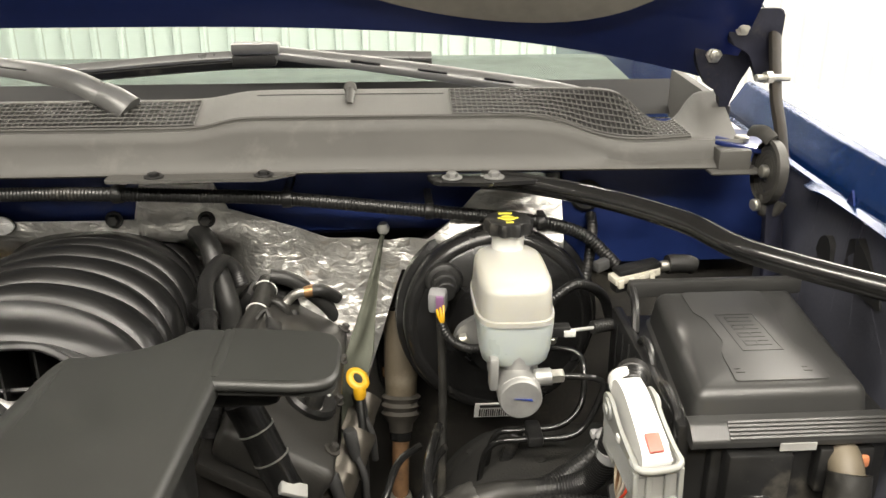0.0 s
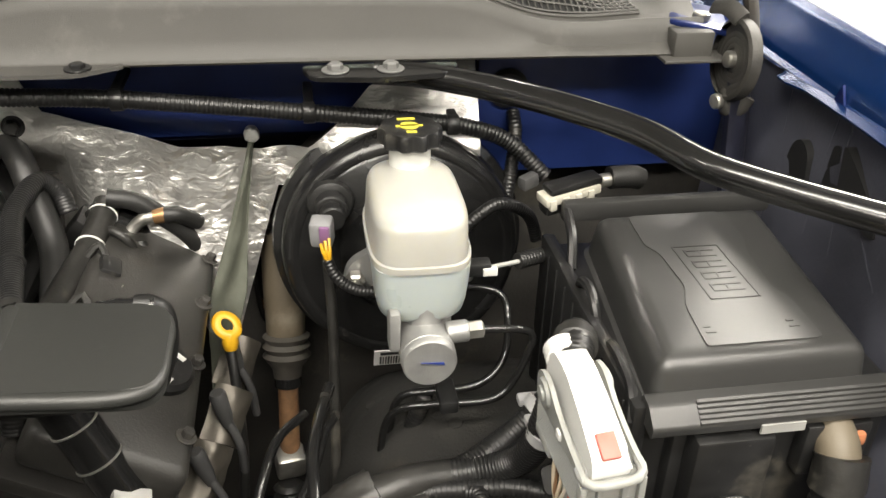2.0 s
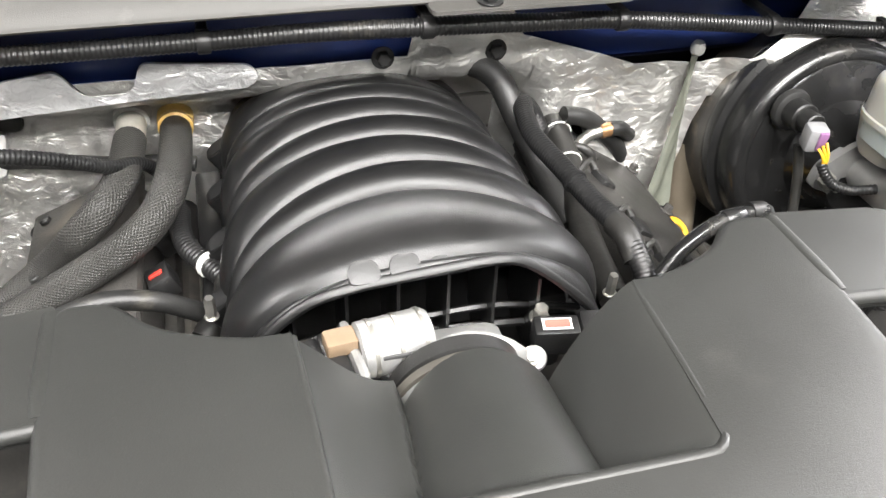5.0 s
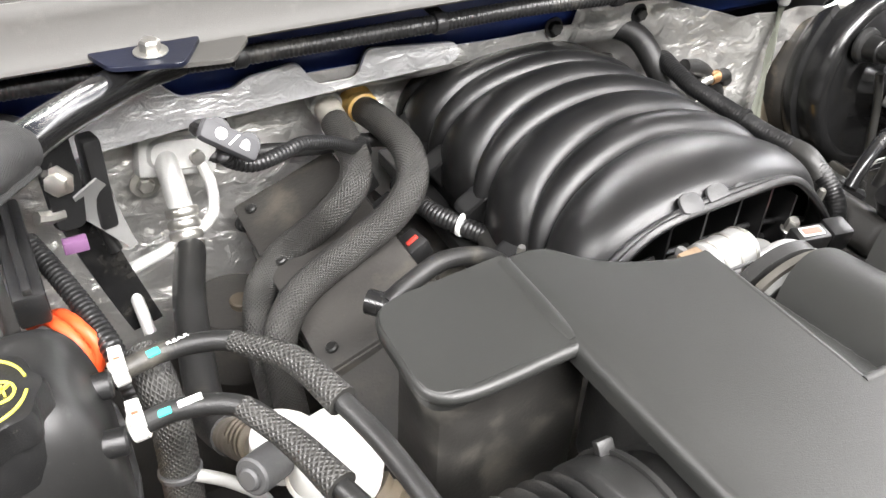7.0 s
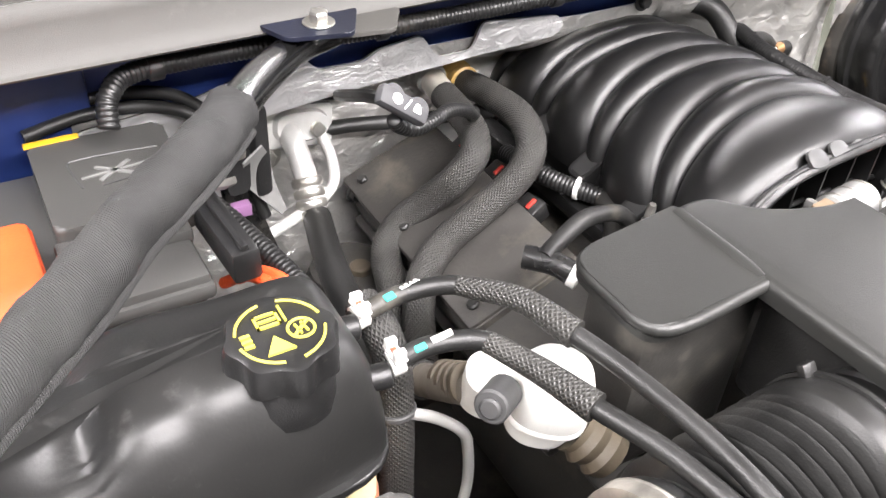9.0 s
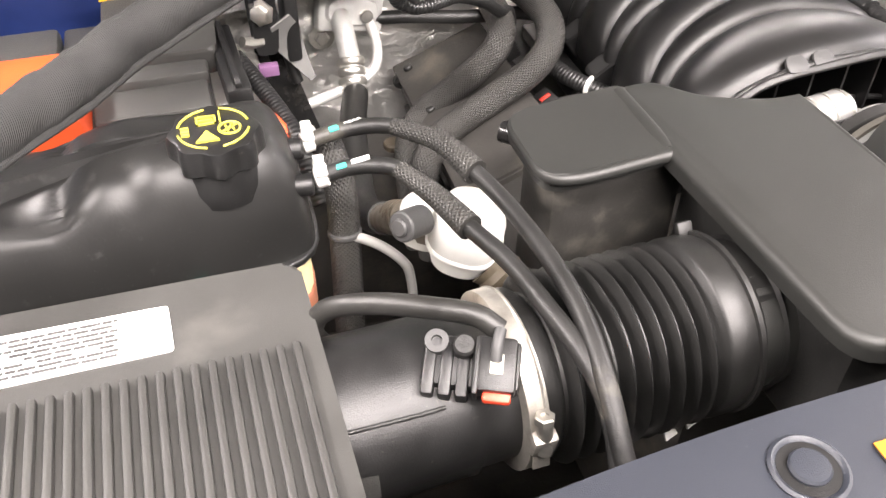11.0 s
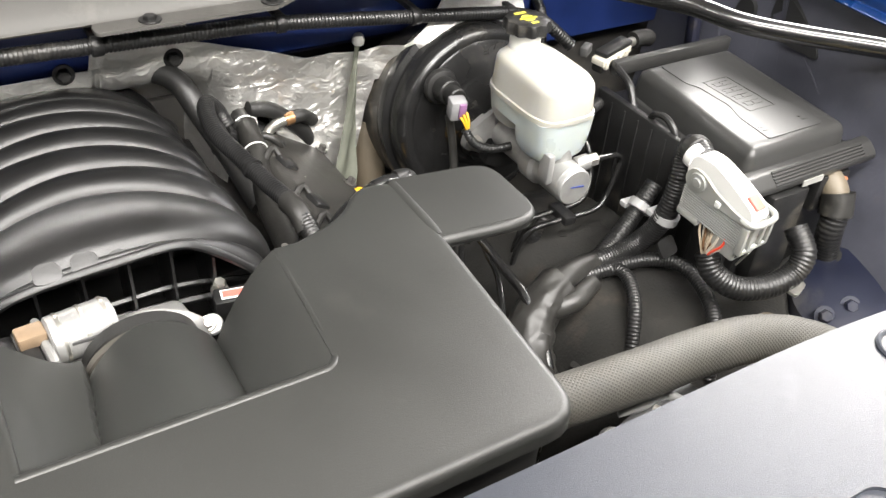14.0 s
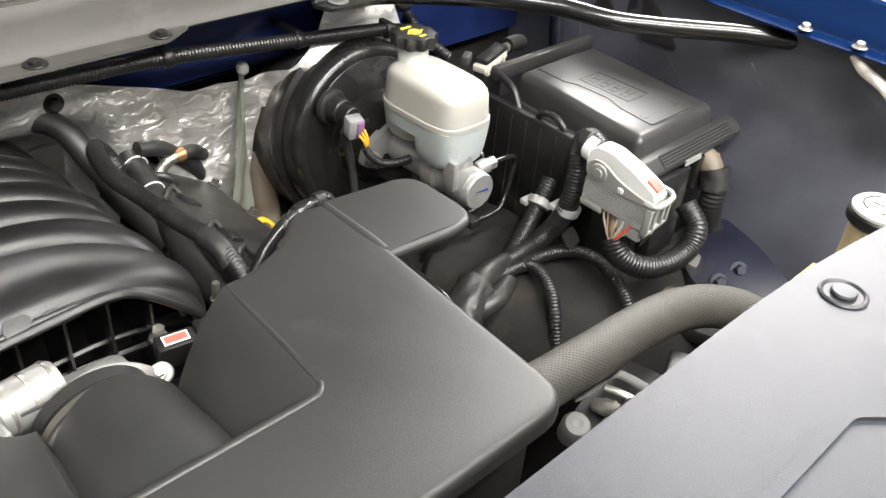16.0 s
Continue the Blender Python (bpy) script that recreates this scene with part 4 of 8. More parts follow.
for x, w, h in ((-0.049, 0.0125, 0.012), (-0.019, 0.0125, 0.013), (0.007, 0.009, 0.008)):
    part("pad", moved(face_profile(rounded([(-w, -0.006), (w, -0.006), (w * 0.8, h), (-w * 0.8, h)], 0.007), 0, 0.0035, 0.001), Matrix.Translation((x, 0.7635, 1.0605)) @ Matrix.Rotation(radians(-58), 4, "X")), GREY_PAD, manifold, "small grey pad")
for s in (-1, 1):
    for y in (0.86, 0.945, 1.03, 1.115):
        m = pose(s * (0.15 - 0.05 * (y - 0.86)), y + 0.012, 0.968, 0, s * 35, 0)
        ring = [(-0.017, -0.014), (0.017, -0.014), (0.017, 0.014), (-0.017, 0.014)]
        part("port", moved(prism(rounded(ring, 0.007), -0.03, 0.004, 0.002), m), MANIFOLD_PLASTIC, manifold)
        # Ports are solid; a thin black slab on top paints their shaded inside.
        part("port_shade", moved(prism(rounded([(0.72 * a, 0.72 * b) for a, b in ring], 0.005), 0.0035, 0.0046, 0), m), INK_AND_SHADE, manifold, "black slab for the shade inside a port")
    part("side_rail", box(s * 0.156 - 0.014, s * 0.156 + 0.014, 0.80, 1.14, 0.915, 0.935, 0.005), MANIFOLD_PLASTIC, manifold)

# air box over the front of the engine
airbox = thing("air_box", "large matte grey-black plastic air box over the engine", "air box", (0, 0.55, 0.98))
AZ = 1.085
body = [(-0.238, 0.432, 0.03), (0.238, 0.432, 0.03), (0.252, 0.648, 0), (0.252, 0.742, 0.018), (0.212, 0.744, 0.015), (0.188, 0.714, 0.02), (0.15, 0.698, 0.02), (0.116, 0.69, 0),
        (0.106, 0.548, 0), (-0.102, 0.548, 0), (-0.107, 0.69, 0), (-0.15, 0.7, 0.02), (-0.186, 0.716, 0.02), (-0.212, 0.748, 0.015), (-0.25, 0.748, 0.018), (-0.25, 0.65, 0)]
part("body", pillow(rounded(body, 0.01), 1.068, AZ, 0.0075, 6, lambda p: abs(p.x) < 0.1165 and 0.547 < p.y < 0.691), COVER_PLASTIC, airbox)
part("lower_case", join(box(-0.222, 0.222, 0.45, 0.543, 0.95, 1.073, 0.008), box(-0.222, -0.118, 0.543, 0.665, 0.95, 1.073, 0.008), box(0.126, 0.222, 0.543, 0.665, 0.95, 1.073, 0.008)), RUBBER, airbox)


def wing(s, y0, y1):
    bm = prism(rounded([(s * 0.245, y0, 0.002), (s * 0.352, y0 - 0.004, 0.022), (s * 0.352, y1 - 0.008, 0.022), (s * 0.245, y1, 0.002)][::s], 0.01, 6), 1.068, AZ - 0.001, 0.0095, 5)
    for v in bm.verts:
        if v.co.z > 1.0:
            v.co.z -= 0.004 * (abs(v.co.x) - 0.245) / 0.107
    return bm


part("side_wing", wing(1, 0.648, 0.742), COVER_PLASTIC, airbox)
part("side_wing", wing(-1, 0.652, 0.748), COVER_PLASTIC, airbox)


def wing_z(x):
    return AZ - 0.0065 - 0.004 * max(0, abs(x) - 0.245) / 0.107


for s, y0, y1 in ((1, 0.646, 0.736), (-1, 0.65, 0.742)):
    part("seam_ridge", tube([(s * 0.2475, y0 + 0.005, AZ - 0.0082), (s * 0.2475, y0 + 0.03, AZ - 0.0068), (s * 0.2475, y1, AZ - 0.0072)], 0.0085, 16, flat=0.9), COVER_PLASTIC, airbox)
    path = [(0.247, y0 + 0.001), (0.27, y0), (0.3, y0 - 0.002), (0.325, y0 - 0.002), (0.342, y0 + 0.003), (0.349, y0 + 0.017), (0.349, (y0 + y1) / 2), (0.349, y1 - 0.024), (0.342, y1 - 0.008), (0.32, y1 - 0.002)]
    part("rolled_edge", tube([(s * x, y, wing_z(x)) for x, y in path], 0.0055, 10), COVER_PLASTIC, airbox)


def soft(t):
    return 0.5 - 0.5 * math.cos(math.pi * min(1, max(0, t)))


def pocket(u, v):
    """Sunken saddle: a sloping wall, the round outlet duct between two grooves, and a long ramp."""
    w = v ** 1.5
    left, right = lerp(-0.1025, -0.1075, w), lerp(0.1065, 0.1165, w)
    x = lerp(left, right, u)
    g0, g1 = lerp(-0.056, -0.044, w), lerp(0.047, 0.054, w)
    if x < g0:
        end = 0.689
    elif x < g1:
        end = 0.665 + 0.014 * max(0, 1 - ((2 * x - g0 - g1) / (g1 - g0)) ** 2)
    else:
        end = lerp(0.665, 0.69, max(0, (x - g1) / (right - g1)) ** 0.8)
    y = lerp(0.5482, end, w)
    sink = soft(v * 5)
    floor = AZ - 0.001 - sink * lerp(0.026, 0.055, w)
    if x < g0:
        z = lerp(AZ - 0.0006, floor, max(0, soft(0.12 + 0.88 * (x - left) / (g0 - left)) ** 0.75 - 0.03))
    elif x < g1:
        q = (2 * x - g0 - g1) / (g1 - g0)
        crown = AZ - 0.001 - 0.003 * sink - 0.024 * w
        z = lerp(floor, crown, max(0, 1 - q * q) ** 0.75)
    else:
        z = lerp(floor, AZ - 0.0006, 1 - max(0, 1 - (x - g1) / (right - g1)) ** 1.55)
    return (x, y, z)


part("outlet_saddle", sheet(pocket, 150, 60, 0.003), COVER_PLASTIC, airbox, sharp=75)
part("saddle_wall", box(-0.1, 0.11, 0.612, 0.618, 0.94, 1.025, 0.001), RUBBER, airbox)
for edge in ([(0.1095, 0.561, AZ - 0.0042), (0.112, 0.6, AZ - 0.0034), (0.1145, 0.65, AZ - 0.0034), (0.1165, 0.688, AZ - 0.004)], [(-0.1035, 0.551, AZ - 0.0036), (-0.1045, 0.6, AZ - 0.0034), (-0.106, 0.65, AZ - 0.0034), (-0.1075, 0.688, AZ - 0.004)]):
    part("saddle_edge", tube(edge, 0.0038, 12), COVER_PLASTIC, airbox)
part("saddle_bead", tube([(-0.104, 0.5475, AZ - 0.003), (0.0, 0.5475, AZ - 0.003), (0.09, 0.5475, AZ - 0.003), (0.101, 0.549, AZ - 0.003), (0.1075, 0.5535, AZ - 0.0034), (0.1095, 0.561, AZ - 0.0045)], 0.0042, 12), COVER_PLASTIC, airbox)

# resonator below the passenger wing, and the corrugated intake hose
part("resonator", box(-0.338, -0.215, 0.664, 0.735, 0.90, 1.062, 0.015), material("dusty_resonator", (0.022, 0.021, 0.019), 0.5, vary=0.3, scale=14, bump=0.3, grain=300, dirt=(0.12, 0.11, 0.09), dirt_amount=0.25, dirt_scale=14), airbox, "dusty black resonator chamber")
part("resonator", box(0.215, 0.30, 0.68, 0.725, 1.03, 1.062, 0.012), COVER_PLASTIC, airbox)


def bellows(profile, a, b, mat, name, parent, label=""):
    d = Vector(b) - Vector(a)
    return part(name, lathe([(r, h * d.length) for r, h in profile], a, d, 40), mat, parent, label, 50)


intake = thing("intake_hose", "black corrugated rubber air intake hose", "hose", (-0.33, 0.53, 0.95))
HA, HB = (-0.43, 0.536, 1.008), (-0.235, 0.547, 1.004)
profile = [(0.05, 0.0), (0.0605, 0.006), (0.0605, 0.1), (0.057, 0.125)]
for i in range(9):
    h = 0.16 + i * 0.0632
    profile += [(0.0535, h - 0.02), (0.0545, h - 0.009), (0.0655, h + 0.004), (0.0675, h + 0.011), (0.0655, h + 0.019), (0.0545, h + 0.031)]
profile += [(0.058, 0.72), (0.065, 0.735), (0.0672, 0.75), (0.0668, 0.83), (0.0645, 0.875), (0.058, 0.885), (0.056, 0.9), (0.057, 0.99), (0.06, 1.0)]
BELLOWS_RUBBER = material("bellows_rubber", (0.0125, 0.0125, 0.012), 0.4, vary=0.35, scale=25, bump=0.2, grain=600, dirt=(0.085, 0.075, 0.058), dirt_amount=0.14, dirt_scale=14)
bellows(profile, HA, HB, BELLOWS_RUBBER, "bellows", intake)
bellows([(0.0668, 0.85), (0.0685, 0.853), (0.0685, 0.872), (0.0665, 0.876)], HA, HB, BELLOWS_RUBBER, "bead", intake)
part("cuff_tab", moved(box(-0.006, 0.006, -0.0035, 0.0035, -0.004, 0.007, 0.0015), pose(-0.266, 0.588, 1.058, -40, 0, 0)), BELLOWS_RUBBER, intake)
part("neck", tube([(-0.247, 0.546, 1.004), (-0.205, 0.546, 1.004)], 0.0565, 30, end_r=0.057), COVER_PLASTIC, intake)

meter = thing("air_flow_tube", "black plastic air flow sensor tube", "air duct", (-0.5, 0.53, 0.95))
bellows([(0.0575, 0), (0.057, 0.14), (0.056, 0.55), (0.0565, 0.62), (0.053, 0.65), (0.053, 1.0)], (-0.5435, 0.53, 1.0085), (-0.41, 0.537, 1.008), BLACK_PLASTIC, "tube", meter)
part("seam_rib", tube([(-0.55, 0.49, 1.0515), (-0.5, 0.491, 1.0505), (-0.478, 0.493, 1.049)], 0.0013, 8), BLACK_PLASTIC, meter)
clamp = thing("hose_clamp", "bright steel band clamp round the intake hose", "hose clamp", (-0.418, 0.525, 1.0))
bellows([(0.0605, 0), (0.0628, 0.08), (0.0628, 0.92), (0.0605, 1)], (-0.4325, 0.536, 1.008), (-0.4165, 0.537, 1.008), CLAMP_STEEL, "band", clamp)
part("band_bead", lathe([(0.0627, -0.0012), (0.0637, 0), (0.0627, 0.0012)], (-0.4205, 0.5365, 1.008), (1, 0.06, -0.02), 48, cap=False), CLAMP_STEEL, clamp)
part("screw_housing", moved(box(-0.0085, 0.0085, -0.0055, 0.0065, -0.011, 0.009, 0.003), pose(-0.4195, 0.474, 1.016, 12, 0, 0)), CLAMP_STEEL, clamp)
part("screw", cyl((-0.4195, 0.4705, 1.008), (0, 0.16, 1), 0.0052, 0.028), STEEL, clamp)
part("screw_head", lathe([(0.0068, 0), (0.0068, 0.005), (0.0058, 0.006), (0.003, 0.0055), (0.003, 0.004)], (-0.4195, 0.4755, 1.034), (0, 0.16, 1), 6), STEEL, clamp)
part("band_tail", moved(box(-0.006, 0.006, -0.0008, 0.0008, -0.014, 0.0, 0.0004), pose(-0.4195, 0.4745, 1.005, -10, 0, 0)), CLAMP_STEEL, clamp)

# radiator cover across the front
cover = thing("radiator_cover", "dark grey moulded plastic radiator cover across the front", "radiator cover", (0, 0.2, 1.1))


def rear_edge(x):
    return 0.374 - 0.02 * max(0, (abs(x) - 0.3) / 0.25) ** 2 - 0.25 * max(0, abs(x) - 0.56)


outline = [(lerp(-0.72, 0.72, i / 48), rear_edge(lerp(-0.72, 0.72, i / 48))) for i in range(49)][::-1]
outline += [(-0.72, 0.0), (0.72, 0.0)]
part("panel", prism(outline, 1.125, 1.15, 0.006, 3), SHIELD_PLASTIC, cover)
part("front_drop", sheet(lambda u, v: (lerp(-0.72, 0.72, u), -0.02 - 0.12 * v ** 1.5, 1.148 - 0.2 * v ** 2), 20, 8, 0.004), SHIELD_PLASTIC, cover)
part("bead", prism(rounded([(-0.05, 0.285), (0.30, 0.285), (0.34, 0.25), (0.5, 0.24), (0.5, 0.232), (0.335, 0.242), (0.295, 0.276), (-0.05, 0.276)], 0.006), 1.149, 1.153, 0.0015), SHIELD_PLASTIC, cover)


def push_pin(x, y):
    ob = thing("push_pin", "round grey push pin sunk in the radiator cover", "fastener", (x, y, 1.15), "radiator cover pins")
    part("recess_ring", lathe([(0.0175, 0), (0.0178, 0.0014), (0.0162, 0.0024), (0.0145, 0.0016), (0.0138, 0.0004)], (x, y, 1.1498), seg=32, cap=False), SHIELD_PLASTIC, ob)
    part("well", cyl((x, y, 1.1496), (0, 0, 1), 0.0142, 0.0010, 0.0003, 28), BLACK_PLASTIC, ob)
    part("head", lathe([(0.0092, 0), (0.0095, 0.002), (0.0085, 0.0034), (0.006, 0.0036), (0.001, 0.0036)], (x, y, 1.1504), seg=28), SHIELD_PLASTIC, ob)


for x in (-0.363, -0.038, 0.41):
    push_pin(x, 0.338 if x > 0.3 else 0.342)
push_pin(0.081, 0.34)

# ---- brake booster, master cylinder, reservoir ----
BX, BZ = 0.538, 0.935
booster = thing("brake_booster", "round gloss black brake booster on the firewall", "brake booster", (BX, 1.1, BZ))
BOOST = Matrix.Translation((0.543, 0.96, 0.948)) @ Matrix.Rotation(radians(-8), 4, "X") @ Matrix.Diagonal((1.075, 1, 1.075, 1))


def turned(profile, cap=True):
    return moved(lathe(profile, (0, 0, 0), (0, 1, 0), 72, cap), BOOST)


part("front_shell", turned([(0.1205, 0.094), (0.1195, 0.074), (0.116, 0.062), (0.111, 0.0575), (0.1045, 0.0558), (0.102, 0.0568), (0.0995, 0.0552), (0.062, 0.0485), (0.052, 0.03), (0.046, -0.002), (0.03, -0.005)]), GLOSS_BLACK, booster)
part("rim", turned([(0.118, 0.09), (0.1275, 0.094), (0.129, 0.102), (0.1275, 0.109), (0.122, 0.112)], False), GLOSS_BLACK, booster)
part("rear_shell", turned([(0.122, 0.110), (0.126, 0.114), (0.127, 0.165), (0.115, 0.178), (0.05, 0.182)]), material("dusty_black_shell", (0.03, 0.028, 0.025), 0.45, vary=0.3, scale=20, bump=0.2, dirt=(0.22, 0.18, 0.13), dirt_amount=0.3, dirt_scale=18), booster, "dusty brown-black rear shell")
part("check_valve", join(lathe([(0.023, 0), (0.024, 0.003), (0.022, 0.008), (0.0175, 0.01)], (0.468, 1.016, 1.006), (0, -1, 0.1), 28), cyl((0.468, 1.01, 1.006), (0, -1, 0.1), 0.0165, 0.024), cyl((0.468, 0.994, 1.007), (0, -1, 0.1), 0.0125, 0.026)), RUBBER, booster)
LABEL_AT = pose(0.532, 0.968, 0.838, 24, 0, 0) @ Matrix.Scale(1.2, 4)
lab = part("label", moved(box(-0.022, 0.022, -0.0005, 0.0005, -0.013, 0.013, 0), LABEL_AT), PAPER, booster, "white barcode label")
code = bmesh.new()
for i in range(14):
    bmesh.ops.create_cube(code, size=1, matrix=Matrix.LocRotScale((-0.016 + i * 0.0024, -0.0008, -0.004), None, (0.0011 if i % 3 else 0.0017, 0.0006, 0.013)))
bmesh.ops.create_cube(code, size=1, matrix=Matrix.LocRotScale((0.0, -0.0008, 0.008), None, (0.033, 0.0006, 0.004)))
part("print", moved(code, LABEL_AT), INK_AND_SHADE, lab)

master = thing("master_cylinder", "cast aluminium brake master cylinder", "master cylinder", (0.54, 0.9, 0.93))
MZ = 0.953
part("body", lathe([(0.022, 0), (0.0245, 0.003), (0.0245, 0.05), (0.029, 0.055), (0.029, 0.075), (0.0235, 0.08), (0.0235, 0.15), (0.03, 0.155)], (0.54, 0.812, MZ), (0, 1, 0), 32), CAST_ALU, master)
part("end_cap", lathe([(0.0, 0), (0.0225, 0.0), (0.024, 0.002), (0.024, 0.01)], (0.54, 0.806, MZ), (0, 1, 0), 32), CAST_ALU, master)
part("paint_stroke", face_profile([(0.532, MZ + 0.0025), (0.553, MZ - 0.0012), (0.552, MZ + 0.0015)], 0.8045, 0.8055), material("blue_marker", (0.02, 0.04, 0.2), 0.5), master, "blue marker stroke")
part("flange", face_profile(rounded([(0.475, 0.94), (0.49, 0.935), (0.53, 0.91), (0.56, 0.91), (0.60, 0.95), (0.605, 0.965), (0.56, 0.99), (0.52, 0.99), (0.48, 0.965)], 0.014), 0.955, 0.967, 0.003), CAST_ALU, master)
part("boss", cyl((0.54, 0.845, MZ + 0.012), (0, 0, 1), 0.016, 0.03), CAST_ALU, master)
part("boss", cyl((0.54, 0.905, MZ + 0.012), (0, 0, 1), 0.016, 0.03), CAST_ALU, master)
part("port", cyl((0.558, 0.833, MZ + 0.012), (1, 0, 0.05), 0.010, 0.02), CAST_ALU, master)
part("port_nut", lathe([(0.0085, 0), (0.0085, 0.012), (0.005, 0.014)], (0.578, 0.833, MZ + 0.013), (1, 0, 0.05), 6), STEEL, master)
part("side_lug", join(box(0.507, 0.517, 0.822, 0.842, 0.955, 0.995, 0.003)), CAST_ALU, master)
for x, z in ((0.487, 0.952), (0.597, 0.957)):
    part("mount_nut", lathe([(0.0095, 0), (0.0095, 0.01), (0.007, 0.012)], (x, 0.953, z), (0, -1, 0), 6), STEEL, master)
    part("stud", cyl((x, 0.943, z), (0, -1, 0), 0.0045, 0.014), STEEL, master)

reservoir = thing("brake_fluid_reservoir", "translucent white brake fluid reservoir half full", "reservoir", (0.54, 0.9, 0.98))


def tub(rows, seg=40):
    """Stacked rounded rectangles: (z, cx, cy, half x, half y, corner)."""
    bm = bmesh.new()
    rings = []
    for z, cx, cy, hx, hy, e in rows:
        ring = []
        for k in range(seg):
            a = 2 * math.pi * k / seg
            c, s = math.cos(a), math.sin(a)
            ring.append(bm.verts.new((cx + hx * math.copysign(abs(c) ** (2 / e), c), cy + hy * math.copysign(abs(s) ** (2 / e), s), z)))
        rings.append(ring)
    for a, b in zip(rings, rings[1:]):
        for k in range(seg):
            bm.faces.new((a[k], a[(k + 1) % seg], b[(k + 1) % seg], b[k]))
    bm.faces.new(rings[0][::-1])
    bm.faces.new(rings[-1])
    return bm


RX = 0.538
part("upper_shell", tub([(1.030, RX, 0.893, 0.0432, 0.066, 4), (1.038, RX, 0.893, 0.043, 0.066, 4), (1.05, RX, 0.893, 0.042, 0.065, 4), (1.066, RX, 0.893, 0.0412, 0.064, 4), (1.071, RX, 0.894, 0.0405, 0.063, 4), (1.0755, RX, 0.896, 0.0385, 0.06, 3.8), (1.0785, RX, 0.9, 0.0345, 0.054, 3.4), (1.08, RX, 0.908, 0.027, 0.042, 3), (1.081, RX, 0.93, 0.014, 0.018, 2)]), RESERVOIR, reservoir)
part("seam", tub([(1.030, RX, 0.893, 0.043, 0.066, 4), (1.031, RX, 0.893, 0.0448, 0.0678, 4), (1.037, RX, 0.893, 0.0448, 0.0678, 4), (1.038, RX, 0.893, 0.043, 0.066, 4)]), RESERVOIR, reservoir)
part("lower_shell", tub([(1.006, RX, 0.895, 0.036, 0.056, 4), (1.01, RX, 0.894, 0.041, 0.063, 4), (1.030, RX, 0.893, 0.0424, 0.065, 4)]), FLUID, reservoir)
part("front_sump", tub([(0.975, RX, 0.864, 0.027, 0.023, 3), (0.9775, RX, 0.864, 0.0335, 0.029, 3), (0.983, RX, 0.864, 0.0375, 0.033, 3.2), (0.995, RX, 0.8635, 0.0402, 0.0348, 3.4), (1.012, RX, 0.863, 0.0416, 0.0356, 3.6), (1.031, RX, 0.863, 0.0424, 0.036, 4)]), FLUID, reservoir)
part("rear_sump", tub([(0.986, RX - 0.001, 0.927, 0.024, 0.022, 3), (0.989, RX - 0.001, 0.927, 0.03, 0.0275, 3), (1.0, RX - 0.001, 0.927, 0.0345, 0.0305, 3.4), (1.031, RX - 0.001, 0.926, 0.0385, 0.033, 4)]), RESERVOIR, reservoir)
part("neck", lathe([(0.019, 0), (0.019, 0.028)], (RX + 0.001, 0.94, 1.074), seg=28), WHITE_PLASTIC, reservoir)
part("neck_collar", lathe([(0.016, 0), (0.022, 0.001), (0.022, 0.003), (0.0195, 0.005)], (RX + 0.001, 0.94, 1.073), seg=28), RESERVOIR, reservoir)


def lobed_cap(at, r, h, lobes, mat):
    """Screw cap with a scalloped skirt."""
    bm = bmesh.new()
    seg = lobes * 8
    rings = []
    for rr, hh, amp in ((r * 0.9, 0, 1), (r, 0.12, 1), (r, 0.75, 1), (r * 0.96, 0.95, 0.6), (r * 0.86, 1.0, 0), (r * 0.3, 1.0, 0)):
        ring = []
        for k in range(seg):
            a = 2 * math.pi * k / seg
            q = rr * (1 + amp * 0.075 * math.cos(lobes * a))
            ring.append(bm.verts.new((at[0] + q * math.cos(a), at[1] + q * math.sin(a), at[2] + hh * h)))
        rings.append(ring)
    for a, b in zip(rings, rings[1:]):
        for k in range(seg):
            bm.faces.new((a[k], a[(k + 1) % seg], b[(k + 1) % seg], b[k]))
    bm.faces.new(rings[0][::-1])
    bm.faces.new(rings[-1])
    return bm


rcap = part("cap", lobed_cap((RX + 0.001, 0.94, 1.1005), 0.0275, 0.0165, 10, BLACK_PLASTIC), BLACK_PLASTIC, reservoir, "black scalloped cap with yellow print")
part("print", join(lathe([(0.006, 0), (0.0085, 0), (0.0085, 0.0006), (0.006, 0.0006)], (RX, 0.938, 1.1172), seg=20), box(RX - 0.012, RX + 0.012, 0.9365, 0.9395, 1.1168, 1.1178, 0), box(RX - 0.009, RX + 0.007, 0.952, 0.956, 1.1168, 1.1178, 0), box(RX - 0.004, RX + 0.005, 0.922, 0.926, 1.1168, 1.1178, 0)), YELLOW_PRINT, rcap)

# ---- power distribution box ----
fusebox = thing("fuse_box", "black plastic power distribution box with a moulded lid", "fuse box", (0.77, 0.77, 0.8))
fusebox.location = (0.784, 0.796, 0.793)
part("base", box(0.665, 0.875, 0.662, 0.905, 0.80, 1.0, 0.008), BLACK_PLASTIC, fusebox)
FUSE_PLASTIC = material("fuse_box_plastic", (0.034, 0.034, 0.033), 0.31, vary=0.1, scale=10, bump=0.08, grain=1200)


def fuse_lid():
    """Moulded lid: sloping sides, a soft shoulder and a slightly domed top."""
    rows = ((0.985, 0.011), (1.0, 0.0105), (1.002, 0.0065), (1.005, 0.006), (1.026, 0.003), (1.029, 0.0022), (1.0325, 0.0005), (1.0345, -0.0015), (1.037, -0.0045), (1.0382, -0.0085), (1.0388, -0.016), (1.039, -0.045), (1.039, -0.07))
    bm = bmesh.new()
    rings = []
    for z, grow in rows:
        r = max(0.004, 0.0095 + grow)
